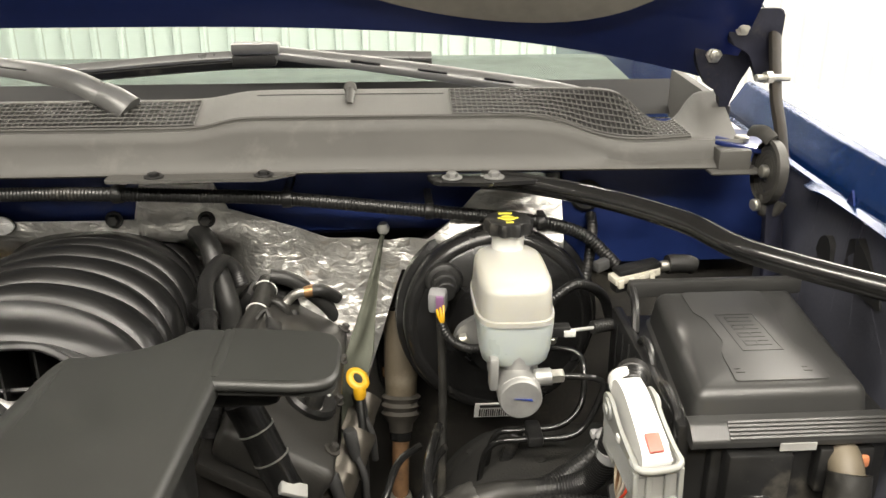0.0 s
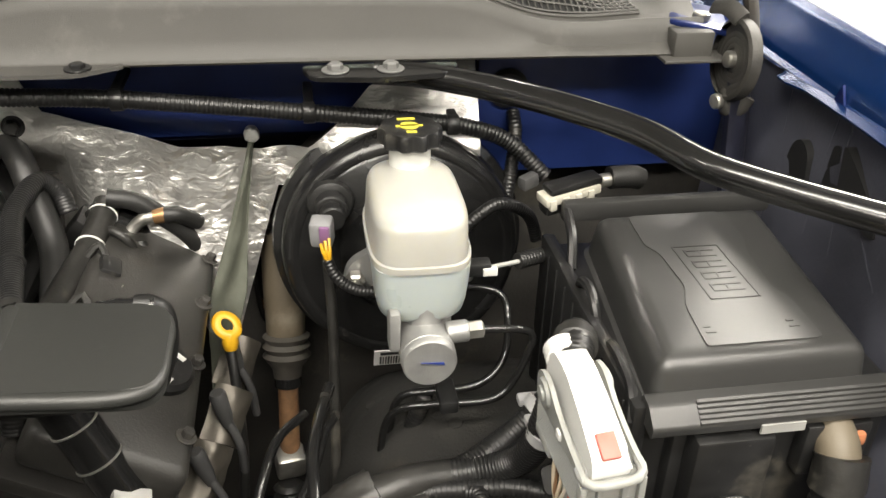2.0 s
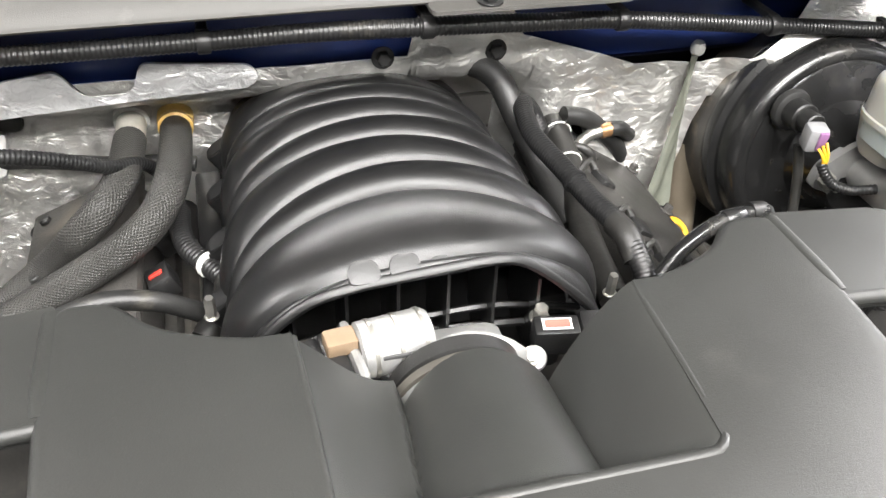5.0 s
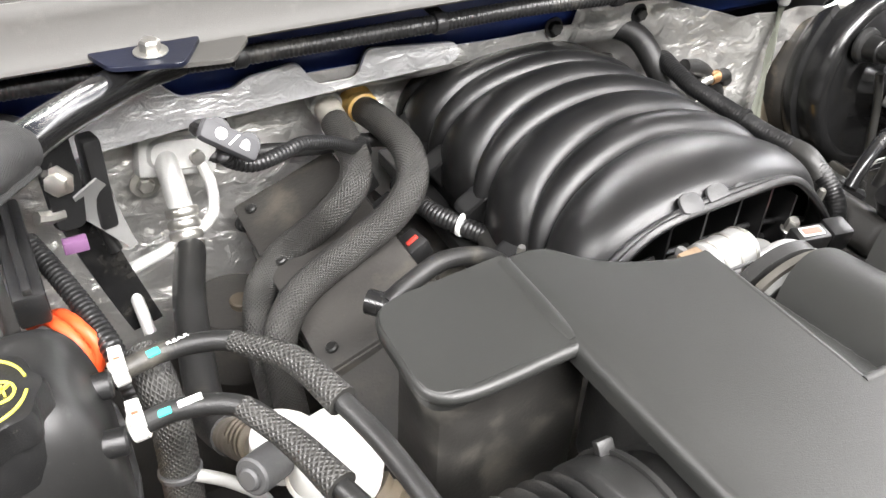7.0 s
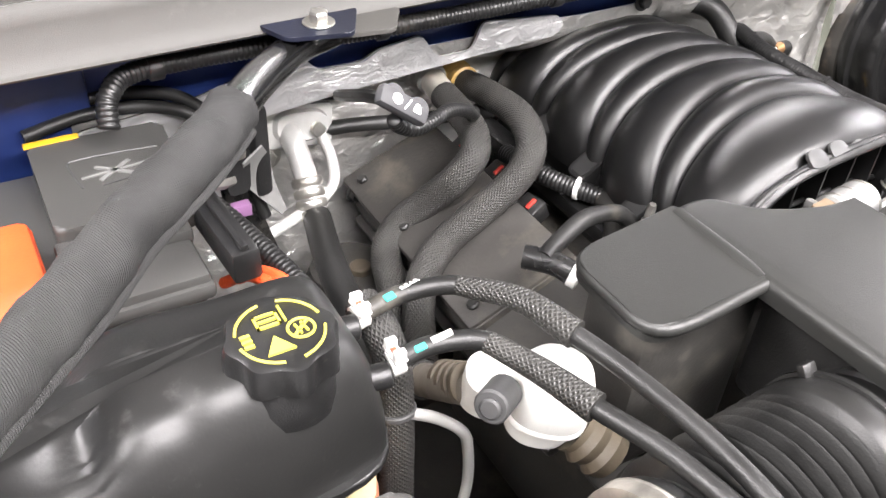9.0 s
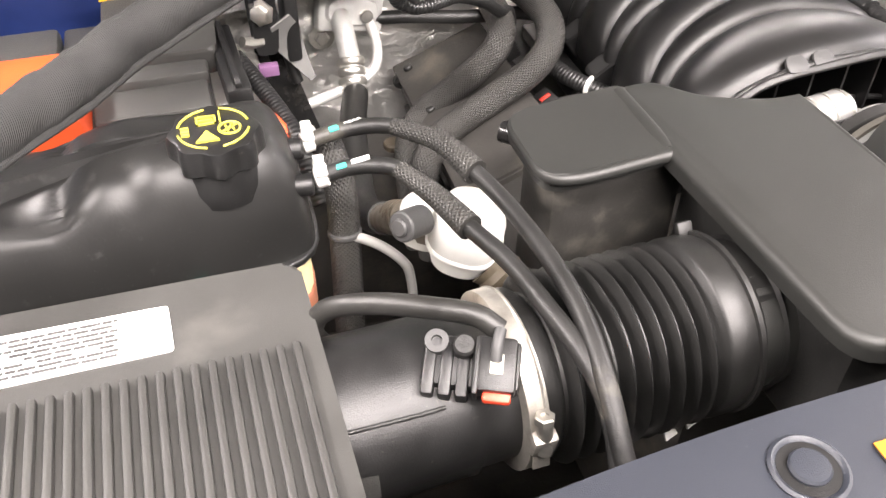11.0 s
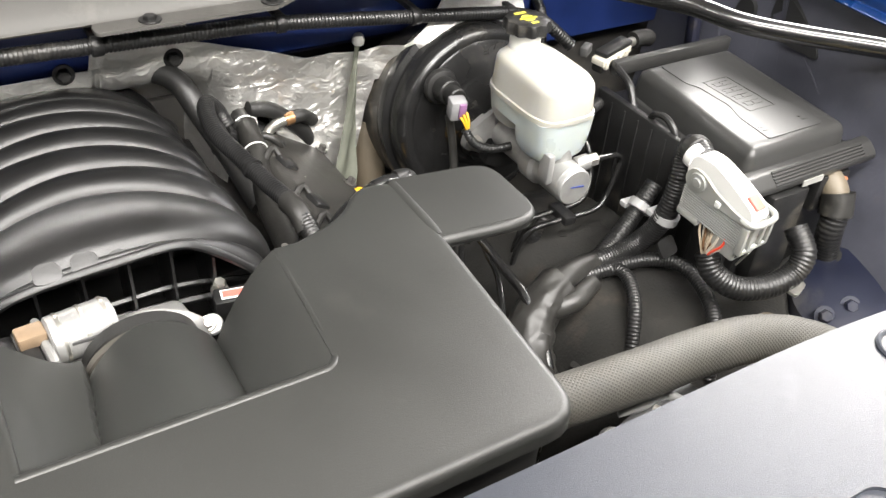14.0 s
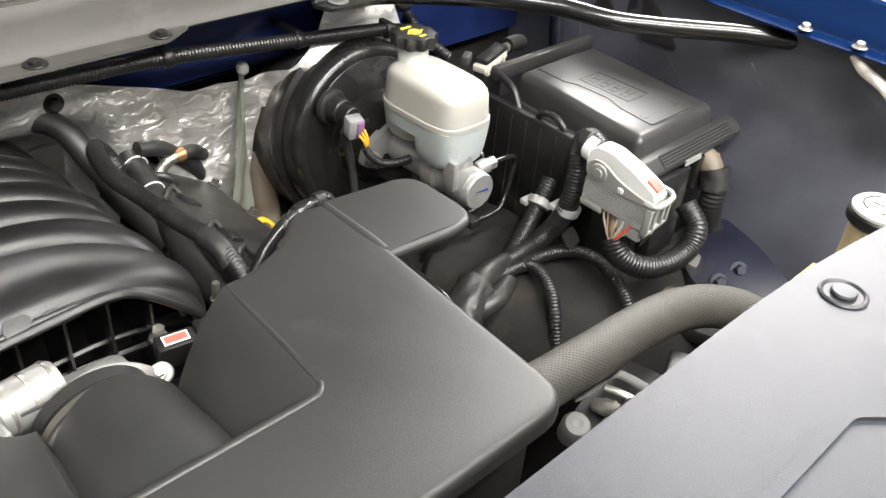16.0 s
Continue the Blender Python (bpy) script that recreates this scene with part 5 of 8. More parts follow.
        quad = [(0.676 - grow, 0.663 - grow, r), (0.839 + grow, 0.663 - grow, r), (0.86 + grow, 0.884 + grow, r), (0.701 - grow, 0.884 + grow, r)]
        rings.append([bm.verts.new((x, y, z)) for x, y in rounded(quad, 0.02, 7)])
    for a, b in zip(rings, rings[1:]):
        for k in range(len(a)):
            bm.faces.new((a[k], a[(k + 1) % len(a)], b[(k + 1) % len(b)], b[k]))
    bm.faces.new(rings[-1])
    return bm


lid = part("lid", fuse_lid(), FUSE_PLASTIC, fusebox)
# Worn panel; its colour is also paler than the lid for reflected sheen.
part("raised_panel", prism(rounded([(0.716, 0.675, 0.004), (0.81, 0.675, 0.006), (0.811, 0.73, 0.006), (0.804, 0.745), (0.81, 0.806), (0.818, 0.822), (0.82, 0.876), (0.726, 0.876), (0.723, 0.822), (0.731, 0.808), (0.732, 0.754), (0.721, 0.728)], 0.008), 1.03, 1.0398, 0.0006), material("worn_lid_sheen", (0.048, 0.048, 0.047), 0.31, vary=0.08, scale=20, bump=0.06, grain=900), lid)
part("front_ledge", side_profile(rounded([(0.66, 0.995), (0.66, 1.0135), (0.647, 1.0115), (0.633, 1.0), (0.635, 0.99)], 0.003), 0.664, 0.88, 0.002), FUSE_PLASTIC, fusebox)
for i in range(5):
    part("ledge_rib", side_profile([(0.6335 + i * 0.003, 1.0 + i * 0.0025), (0.6335 + i * 0.003, 1.0024 + i * 0.0025), (0.6352 + i * 0.003, 1.0038 + i * 0.0025), (0.6352 + i * 0.003, 1.0 + i * 0.0025)], 0.70, 0.86), FUSE_PLASTIC, fusebox)
part("rear_ledge", box(0.672, 0.885, 0.9, 0.914, 1.022, 1.043, 0.004), FUSE_PLASTIC, fusebox)
part("side_wall", box(0.655, 0.668, 0.65, 0.91, 0.83, 1.008, 0.004), BLACK_PLASTIC, fusebox)
for i in range(9):
    part("side_rib", box(0.6535, 0.656, 0.668 + i * 0.026, 0.6705 + i * 0.026, 0.84, 1.0, 0.0006), BLACK_PLASTIC, fusebox)
part("front_panel", box(0.69, 0.865, 0.65, 0.672, 0.80, 0.996, 0.005), BLACK_PLASTIC, fusebox)
part("front_pocket", box(0.70, 0.763, 0.63, 0.652, 0.86, 0.985, 0.004), BLACK_PLASTIC, fusebox)
part("latch_arm", tube([(0.676, 0.905, 1.035), (0.672, 0.87, 1.025), (0.668, 0.85, 1.002)], 0.005, 8), BLACK_PLASTIC, fusebox)
part("latch_loop", tube([(0.668, 0.815, 0.985), (0.664, 0.812, 1.012), (0.664, 0.79, 1.02), (0.664, 0.77, 1.01), (0.668, 0.762, 0.985)], 0.0045, 8), BLACK_PLASTIC, fusebox)
part("latch_loop", tube([(0.668, 0.735, 0.985), (0.664, 0.73, 1.005), (0.662, 0.705, 1.012), (0.66, 0.67, 1.008), (0.656, 0.655, 0.99)], 0.0045, 8), BLACK_PLASTIC, fusebox)

# ---- coolant tank, air filter box, battery ----
tank = thing("coolant_tank", "coolant surge tank with a black shell and amber lower half", "coolant tank", (-0.75, 0.73, 0.9))


def tank_top(u, v):
    """Moulded shell: a rounded rim climbing to a lumpy top with two cross grooves."""
    inset = 0.056 * v ** 1.3
    a = 2 * math.pi * u
    hx, hy, e = 0.251 - inset, 0.069 - inset, 2 / lerp(7, 3.2, v)
    c, s = math.cos(a), math.sin(a)
    x = -0.769 + hx * math.copysign(abs(c) ** e, c)
    y = 0.743 + hy * math.copysign(abs(s) ** e, s)
    dome = (1 - (1 - min(1, inset / 0.034)) ** 2.4) ** 0.5
    groove = math.exp(-((x + 0.69) / 0.007) ** 2) + math.exp(-((x + 0.755) / 0.008) ** 2) + math.exp(-((x + 0.83) / 0.008) ** 2)
    lump = 0.006 * math.cos((x + 0.655) * 46) + 0.004 * math.sin((x * 30 + y * 55))
    moat = math.exp(-(math.hypot(x + 0.579, y - 0.711) / 0.046) ** 6)
    well = 0.006 * math.exp(-((x + 0.64) / 0.014) ** 2) * math.exp(-((y - 0.7) / 0.03) ** 2)
    top = 0.071 + 0.012 * step_at(x, -0.665, 0.02) + (lump - 0.006 * groove) * (1 - moat) * dome - well - 0.006 * step_at(-x, 0.69, 0.03) + 0.01 * math.exp(-(math.hypot(x + 0.579, y - 0.711) / 0.06) ** 4)
    return (x, y, 1.021 + top * dome)


def shell_of(f, nu, nv):
    """Closed round the rim: f(u, v) with u turning once about the thing."""
    bm = bmesh.new()
    rings = [[bm.verts.new(f(i / nu, j / nv)) for i in range(nu)] for j in range(nv + 1)]
    for p, q in zip(rings, rings[1:]):
        for i in range(nu):
            bm.faces.new((p[i], p[(i + 1) % nu], q[(i + 1) % nu], q[i]))
    bm.faces.new(rings[-1])
    bm.faces.new(rings[0][::-1])
    return bm


part("upper_shell", shell_of(tank_top, 220, 26), material("satin_tank_black", (0.014, 0.014, 0.0135), 0.4, vary=0.15, scale=12, bump=0.1, grain=400, dirt=(0.09, 0.088, 0.085), dirt_amount=0.06, dirt_scale=40), tank)
part("seam_rail", prism(rounded([(-1.025, 0.671), (-0.514, 0.671), (-0.514, 0.815), (-1.025, 0.815)], 0.05), 1.0145, 1.0215, 0.002, both=True), BLACK_PLASTIC, tank)
part("teal_dab", box(-0.614, -0.604, 0.6695, 0.674, 1.0205, 1.0235, 0.001), TEAL, tank, "dab of teal paint")
part("lower_tank", prism(rounded([(-1.015, 0.681), (-0.523, 0.681), (-0.523, 0.805), (-1.015, 0.805)], 0.035), 0.82, 1.017, 0.004), TANK_PLASTIC, tank)
part("coolant_level", prism(rounded([(-1.016, 0.6795), (-0.5215, 0.6795), (-0.5215, 0.8065), (-1.016, 0.8065)], 0.035), 0.825, 0.972, 0.004), material("coolant_tinted_plastic", (0.3, 0.12, 0.07), 0.4, vary=0.3, scale=9, bump=0.1, subsurface=0.3, dirt=(0.4, 0.28, 0.16), dirt_amount=0.2), tank, "reddish plastic where coolant shows through")
ccap = part("cap", lobed_cap((-0.579, 0.711, 1.1055), 0.0315, 0.023, 8, BLACK_PLASTIC), BLACK_PLASTIC, tank, "black scalloped cap with yellow warning print")
part("cap_collar", lathe([(0.031, 0), (0.031, 0.012), (0.027, 0.027)], (-0.579, 0.711, 1.08), seg=32), BLACK_PLASTIC, tank)
part("outlet", cyl((-0.535, 0.749, 1.075), (1, -0.15, 0), 0.0085, 0.02), BLACK_PLASTIC, tank)
part("outlet", cyl((-0.535, 0.705, 1.072), (1, -0.15, 0), 0.0085, 0.02), BLACK_PLASTIC, tank)

filterbox = thing("air_filter_box", "black plastic air filter box with a ribbed lid", "air filter box", (-0.75, 0.45, 0.85))
part("lid", prism(rounded([(-0.96, 0.2, 0.03), (-0.538, 0.2, 0.02), (-0.541, 0.63, 0.012), (-0.96, 0.637, 0.012)], 0.03), 0.96, 1.066, 0.005, 3), SATIN_PLASTIC, filterbox)
part("lower_case", prism(rounded([(-0.95, 0.21), (-0.55, 0.21), (-0.555, 0.63), (-0.95, 0.63)], 0.03), 0.75, 0.965, 0.004), SATIN_PLASTIC, filterbox)
for i in range(39):
    x = -0.556 - i * 0.0102
    part("rib", box(x - 0.0027, x + 0.0027, 0.215, 0.553, 1.0645, 1.0715, 0.002), SATIN_PLASTIC, filterbox)
part("inlet_collar", lathe([(0.0555, 0), (0.0555, 0.02), (0.0545, 0.03)], (-0.555, 0.525, 1.0), (1, 0, 0), 32), SATIN_PLASTIC, filterbox)
flab = part("label", prism(rounded([(-0.80, 0.57), (-0.628, 0.57), (-0.629, 0.61), (-0.80, 0.614)], 0.003), 1.0658, 1.0672, 0), PAPER, filterbox, "white printed emission label")
part("print", bars(-0.79, -0.66, 0.574, 0.608, 1.0674, 8, fill=0.5), material("faint_print", (0.07, 0.07, 0.068), 0.6), flab)

battery = thing("battery", "black car battery with an orange terminal cover", "battery", (-0.66, 0.97, 0.85))
part("case", box(-0.70, -0.578, 0.868, 1.06, 0.84, 1.03, 0.008), SATIN_PLASTIC, battery)
part("lid", box(-0.705, -0.572, 0.862, 1.065, 1.03, 1.045, 0.005), SATIN_PLASTIC, battery)
part("terminal_cover", box(-0.86, -0.678, 0.832, 0.955, 0.94, 1.078, 0.008), ORANGE, battery, "orange-red terminal cover")
part("cell_cover", box(-0.86, -0.706, 0.957, 1.05, 0.86, 1.055, 0.006), SATIN_PLASTIC, battery)
part("rear_cover", prism(rounded([(-0.664, 0.938), (-0.562, 0.934), (-0.552, 1.062), (-0.662, 1.066)], 0.008), 1.045, 1.07, 0.004), SATIN_PLASTIC, battery)
part("recess_line", tube([(-0.567, 1.022, 1.0703), (-0.6, 1.026, 1.0703), (-0.632, 1.027, 1.0703), (-0.638, 1.02, 1.0703), (-0.634, 0.985, 1.0703)], 0.0009, 6, step=0.003), GREY_PAD, battery)
part("front_ledge", box(-0.675, -0.575, 0.866, 0.915, 1.036, 1.052, 0.003), SATIN_PLASTIC, battery)
part("front_step", box(-0.668, -0.572, 0.912, 0.94, 1.045, 1.0605, 0.004), SATIN_PLASTIC, battery)

# ---- hoses, pipes, looms ----
HOSE_WEAVE = weave_material("woven_hose_rubber", (0.062, 0.059, 0.05), 0.6, 0.003, 0.5)


def hose(name, label, points, r, mat, ridge=0.0, pitch=0.0045, seg=12, category="hose", flat=1.0, end_r=None):
    return solo(name, tube(points, r, seg, ridge, pitch, end_r=end_r, flat=flat), mat, label, category, sharp=70)


BRACE = material("satin_black_tube", (0.008, 0.008, 0.008), 0.22, vary=0.15, scale=15, bump=0.05, coat=0.4)
brace = thing("brace_bar", "bent satin black steel brace bar from cowl to fender", "brace bar", (0.72, 0.88, 1.13), "brace bars")
part("tube", tube([(0.515, 1.028, 1.137), (0.56, 1.022, 1.134), (0.62, 0.985, 1.133), (0.675, 0.934, 1.133), (0.728, 0.868, 1.132), (0.762, 0.81, 1.126), (0.81, 0.765, 1.122), (0.88, 0.705, 1.119), (0.905, 0.682, 1.117), (0.95, 0.64, 1.112)], 0.0125, 16), BRACE, brace)
part("foot", prism(rounded([(0.445, 1.03), (0.455, 0.997), (0.52, 0.99), (0.585, 1.0), (0.6, 1.03)], 0.012), 1.139, 1.144, 0.001), GLOSS_BLACK, brace)
for x in (0.478, 0.53):
    hexbolt("brace_bolt", (x, 1.012, 1.144), (0, 0, 1), CLAMP_GREY, "dull flange bolt on the brace foot", 0.0075, 0.013, 0.006, "brace bolts")
lbrace = thing("brace_bar", "steel brace bar wrapped in a woven black sleeve", "brace bar", (-0.55, 0.9, 1.13), "brace bars")
part("tube", tube([(-0.395, 1.05, 1.128), (-0.434, 1.03, 1.13), (-0.488, 0.972, 1.14), (-0.53, 0.915, 1.15), (-0.555, 0.885, 1.154)], 0.0148, 16), BRACE, lbrace)
part("sleeve", rumpled(tube([(-0.532, 0.912, 1.15), (-0.56, 0.875, 1.155), (-0.586, 0.848, 1.155), (-0.632, 0.812, 1.149), (-0.67, 0.772, 1.144), (-0.715, 0.728, 1.142), (-0.78, 0.665, 1.138), (-0.87, 0.58, 1.13), (-0.92, 0.53, 1.13)], 0.0188, 28, step=0.004), 0.0028, 45), WOVEN, lbrace, "woven black fabric sleeve")
part("sleeve_seam", tube([(-0.523, 0.9, 1.138), (-0.553, 0.86, 1.143), (-0.578, 0.834, 1.143), (-0.623, 0.798, 1.137), (-0.66, 0.758, 1.132), (-0.706, 0.714, 1.13), (-0.77, 0.65, 1.126)], 0.0032, 8), WOVEN, lbrace)
part("foot", prism(rounded([(-0.468, 1.035), (-0.455, 1.0), (-0.4, 0.988), (-0.375, 1.035)], 0.008), 1.1505, 1.1545, 0.001), BLUE_DULL, lbrace)
hexbolt("brace_bolt", (-0.42, 1.016, 1.1545), (0, 0, 1), STEEL, "zinc flange bolt on the brace foot", 0.0085, 0.014, 0.009, "brace bolts")
hexbolt("cowl_bolt", (0.117, 1.018, 1.150), (0, 0, 1), BLACK_PLASTIC, "dark grey flange bolt on the cowl", 0.007, 0.012, 0.004, "cowl bolts")
hexbolt("cowl_bolt", (0.249, 1.018, 1.150), (0, 0, 1), BLACK_PLASTIC, "dark grey flange bolt on the cowl", 0.007, 0.012, 0.004, "cowl bolts")

# long wiring loom across the firewall, with its clips
loom = thing("firewall_loom", "long black corrugated wiring loom across the firewall", "wiring loom", (0, 1.05, 1.1))
part("sleeve", tube([(-0.60, 1.03, 1.09), (-0.592, 1.045, 1.112), (-0.56, 1.06, 1.121), (-0.44, 1.062, 1.120), (-0.34, 1.06, 1.117), (-0.14, 1.056, 1.118), (-0.05, 1.05, 1.121), (0.064, 1.04, 1.122), (0.165, 1.046, 1.116), (0.27, 1.055, 1.107), (0.45, 1.06, 1.085), (0.56, 1.06, 1.072), (0.61, 1.06, 1.064), (0.66, 1.06, 1.045), (0.70, 1.04, 1.01)], 0.0092, 12, 0.0012, 0.0045), LOOM, loom, sharp=70)
for x, y, z in ((-0.55, 1.06, 1.121), (-0.339, 1.06, 1.117), (-0.139, 1.056, 1.118), (0.064, 1.04, 1.122), (0.27, 1.055, 1.107), (0.452, 1.06, 1.085), (0.6, 1.06, 1.066)):
    part("clip", join(lathe([(0.0105, -0.006), (0.0112, -0.005), (0.0112, 0.005), (0.0105, 0.006)], (x, y, z), (1, 0, 0), 16), box(x - 0.005, x + 0.005, y, 1.12, z + 0.004, z + 0.012, 0.002)), BLACK_PLASTIC, loom)

# heater hoses with braided sleeves
for n, pts in enumerate((
        [(-0.222, 1.195, 1.002), (-0.226, 1.122, 0.991), (-0.2285, 1.09, 0.99), (-0.234, 1.048, 0.988), (-0.25, 1.016, 0.98), (-0.274, 1.012, 0.957), (-0.3, 1.029, 0.923), (-0.327, 1.038, 0.896), (-0.354, 1.015, 0.883), (-0.374, 0.955, 0.872), (-0.37, 0.93, 0.78)],
        [(-0.181, 1.212, 0.985), (-0.1815, 1.145, 0.985), (-0.181, 1.1, 0.993), (-0.184, 1.03, 0.999), (-0.199, 0.987, 0.988), (-0.227, 0.97, 0.969), (-0.268, 0.967, 0.945), (-0.313, 0.962, 0.923), (-0.348, 0.941, 0.912), (-0.367, 0.92, 0.88), (-0.36, 0.91, 0.78)])):
    ob = thing("heater_hose", "heater hose in a dark braided sleeve", "hose", pts[0], "heater hoses")
    part("sleeve", tube(pts[1:], 0.0165, 16), BRAID, ob, sharp=70)
    a, b = Vector(pts[0]), Vector(pts[1])
    part("coupling", tube([a, a.lerp(b, 0.5), b + (b - a) * 0.1], 0.0152, 20), material("grey_coupling", (0.42, 0.4, 0.35), 0.5) if n == 0 else WHITE_PLASTIC, ob)
    part("collar", lathe([(0.016, 0), (0.0195, 0.004), (0.0195, 0.02), (0.017, 0.024), (0.0185, 0.027), (0.0185, 0.034), (0.016, 0.036)], a + (b - a) * (0.12 if n == 0 else 0.42), b - a, 24), GREY_PLASTIC if n == 0 else material("amber_plastic", (0.5, 0.33, 0.1), 0.4), ob, "grey quick connector" if n == 0 else "amber quick connector")

# air conditioning block and pipes
ac = thing("air_conditioning_line", "bare aluminium air conditioning block and pipes", "pipe", (-0.39, 1.16, 0.97))
part("block", moved(box(-0.043, 0.043, -0.012, 0.012, -0.026, 0.024, 0.008), pose(-0.393, 1.156, 0.978, -15, 12, 6)), BRIGHT_ALU, ac)
part("boss", moved(tub([(0.012, 0.0, 0.0, 0.034, 0.018, 3), (0.018, 0.0, 0.0, 0.031, 0.015, 3)]), pose(-0.393, 1.156, 0.978, -15, 12, 6) @ pose(0, 0, 0, 90, 0, 0)), BRIGHT_ALU, ac)
part("gasket", moved(box(-0.06, 0.058, -0.008, 0.03, 0.022, 0.062, 0.008), pose(-0.393, 1.156, 0.978, -15, 12, 6)), RUBBER, ac, "black foam gasket")
part("thick_pipe", tube([(-0.407, 1.145, 0.98), (-0.407, 1.12, 0.968), (-0.405, 1.09, 0.93), (-0.408, 1.07, 0.91)], 0.0125, 16), BRIGHT_ALU, ac)
part("crimp", join(*[lathe([(0.0155, 0), (0.017, 0.002), (0.017, 0.008), (0.0155, 0.01)], (-0.405 - 0.001 * k, 1.102 - 0.0075 * k, 0.943 - 0.009 * k), (-0.05, -0.55, -0.75), 20) for k in range(4)]), STEEL, ac)
part("rubber_line", tube([(-0.408, 1.07, 0.912), (-0.43, 0.985, 0.918), (-0.448, 0.875, 0.92), (-0.452, 0.82, 0.935), (-0.448, 0.77, 0.968)], 0.0155, 14), RUBBER, ac)
part("thin_pipe", tube([(-0.371, 1.145, 0.974), (-0.371, 1.135, 0.966), (-0.368, 1.12, 0.95), (-0.372, 1.102, 0.935), (-0.382, 1.094, 0.924), (-0.4, 1.088, 0.917), (-0.433, 1.075, 0.914), (-0.462, 1.063, 0.914), (-0.471, 1.059, 0.912), (-0.474, 1.054, 0.908), (-0.472, 1.04, 0.901), (-0.468, 1.01, 0.87)], 0.0062, 12), BRIGHT_ALU, ac)
part("block_bolt", cyl((-0.375, 1.142, 0.975), (0, -1, 0.2), 0.008, 0.01), STEEL, ac)

# coolant vent hoses over the intake hose
for pts in ([(-0.515, 0.755, 1.073), (-0.478, 0.758, 1.078), (-0.442, 0.745, 1.082), (-0.414, 0.712, 1.084), (-0.399, 0.67, 1.081), (-0.388, 0.622, 1.08), (-0.383, 0.56, 1.082), (-0.383, 0.51, 1.079), (-0.387, 0.462, 1.066), (-0.388, 0.42, 1.035), (-0.365, 0.39, 0.98)],
            [(-0.513, 0.709, 1.072), (-0.484, 0.706, 1.079), (-0.452, 0.692, 1.08), (-0.433, 0.66, 1.074), (-0.42, 0.62, 1.073), (-0.408, 0.575, 1.077), (-0.4, 0.53, 1.077), (-0.391, 0.487, 1.07), (-0.387, 0.455, 1.052), (-0.392, 0.42, 1.02), (-0.40, 0.39, 0.97)]):
    ob = thing("vent_hose", "grey-black rubber coolant vent hose", "hose", pts[0], "coolant vent hoses")
    part("hose", tube(pts, 0.0066, 14), RUBBER, ob, sharp=70)
    part("sleeve", tube(pts[2:5], 0.0072, 14, end_r=0.0102), BRAID, ob, "braided wear sleeve", 70)
    a, b = Vector(pts[0]), Vector(pts[1])
    part("clip_band", lathe([(0.007, 0), (0.0085, 0.001), (0.0085, 0.009), (0.007, 0.01)], a, b - a, 18), WHITE_PLASTIC, ob, "white spring clip with red marks")
    for dy in (-0.006, 0.006):
        part("clip_ear", moved(box(-0.004, 0.004, dy - 0.0025, dy + 0.0025, 0.006, 0.015, 0.001), Matrix.Translation(a + (b - a) * 0.15)), WHITE_PLASTIC, ob)
    part("clip_bridge", moved(box(-0.0045, 0.0045, -0.0095, 0.0095, 0.0065, 0.009, 0.001), Matrix.Translation(a + (b - a) * 0.15)), WHITE_PLASTIC, ob)
    part("red_mark", moved(box(-0.002, 0.002, -0.004, 0.004, 0.0088, 0.0096, 0), Matrix.Translation(a + (b - a) * 0.15)), RED_PLASTIC, ob)
    along = (b - a).normalized()
    lay = Matrix.Translation(a.lerp(b, 0.85) + Vector((0, -0.002, 0.0062))) @ along.to_track_quat("X", "Z").to_matrix().to_4x4()
    part("paint_mark", moved(box(-0.009, -0.001, -0.0035, 0.0025, -0.0012, 0.0008, 0.0008), lay), TEAL, ob, "teal paint mark")
    part("white_print", moved(lettering("REAR", 0.0062), lay @ pose(0.011, 0, 0.0012, -20, 0, 0)) if pts[0][1] > 0.73 else moved(box(0.003, 0.017, -0.002, 0.002, -0.001, 0.0008, 0), lay), PAPER, ob)

# accumulator can
can = thing("white_canister", "round white plastic canister with a grey fitting", "canister", (-0.40, 0.69, 1.0))
CANISTER = material("white_canister_plastic", (0.62, 0.62, 0.59), 0.4, vary=0.1, scale=20, bump=0.1, dirt=(0.28, 0.25, 0.2), dirt_amount=0.05)
CAN = pose(-0.4, 0.683, 1.012, 8, 10, -32)
part("body", moved(tub([(-0.034, 0.0, 0.0, 0.014, 0.014, 2.2), (-0.03, 0.0, 0.0, 0.025, 0.025, 2.4), (-0.004, 0.0, 0.0, 0.0305, 0.0295, 2.5), (0.014, 0.0, 0.0, 0.0295, 0.0285, 2.4), (0.03, 0.0, 0.0, 0.023, 0.022, 2.3), (0.037, 0.0, 0.0, 0.013, 0.012, 2.1), (0.039, 0.0, 0.0, 0.004, 0.004, 2)]), CAN), CANISTER, can)
part("seam", moved(tub([(-0.012, 0.0, 0.0, 0.03, 0.029, 2.5), (-0.01, 0.0, 0.0, 0.0315, 0.0305, 2.5), (-0.007, 0.0, 0.0, 0.0315, 0.0305, 2.5), (-0.005, 0.0, 0.0, 0.0305, 0.0295, 2.5)]), CAN), CANISTER, can)
part("side_lobe", moved(tub([(-0.024, 0.0, 0.0, 0.012, 0.012, 2), (-0.018, 0.0, 0.0, 0.022, 0.02, 2.3), (0.01, 0.0, 0.0, 0.023, 0.021, 2.3), (0.02, 0.0, 0.0, 0.014, 0.013, 2)]), CAN @ pose(-0.036, 0.012, -0.014)), CANISTER, can)
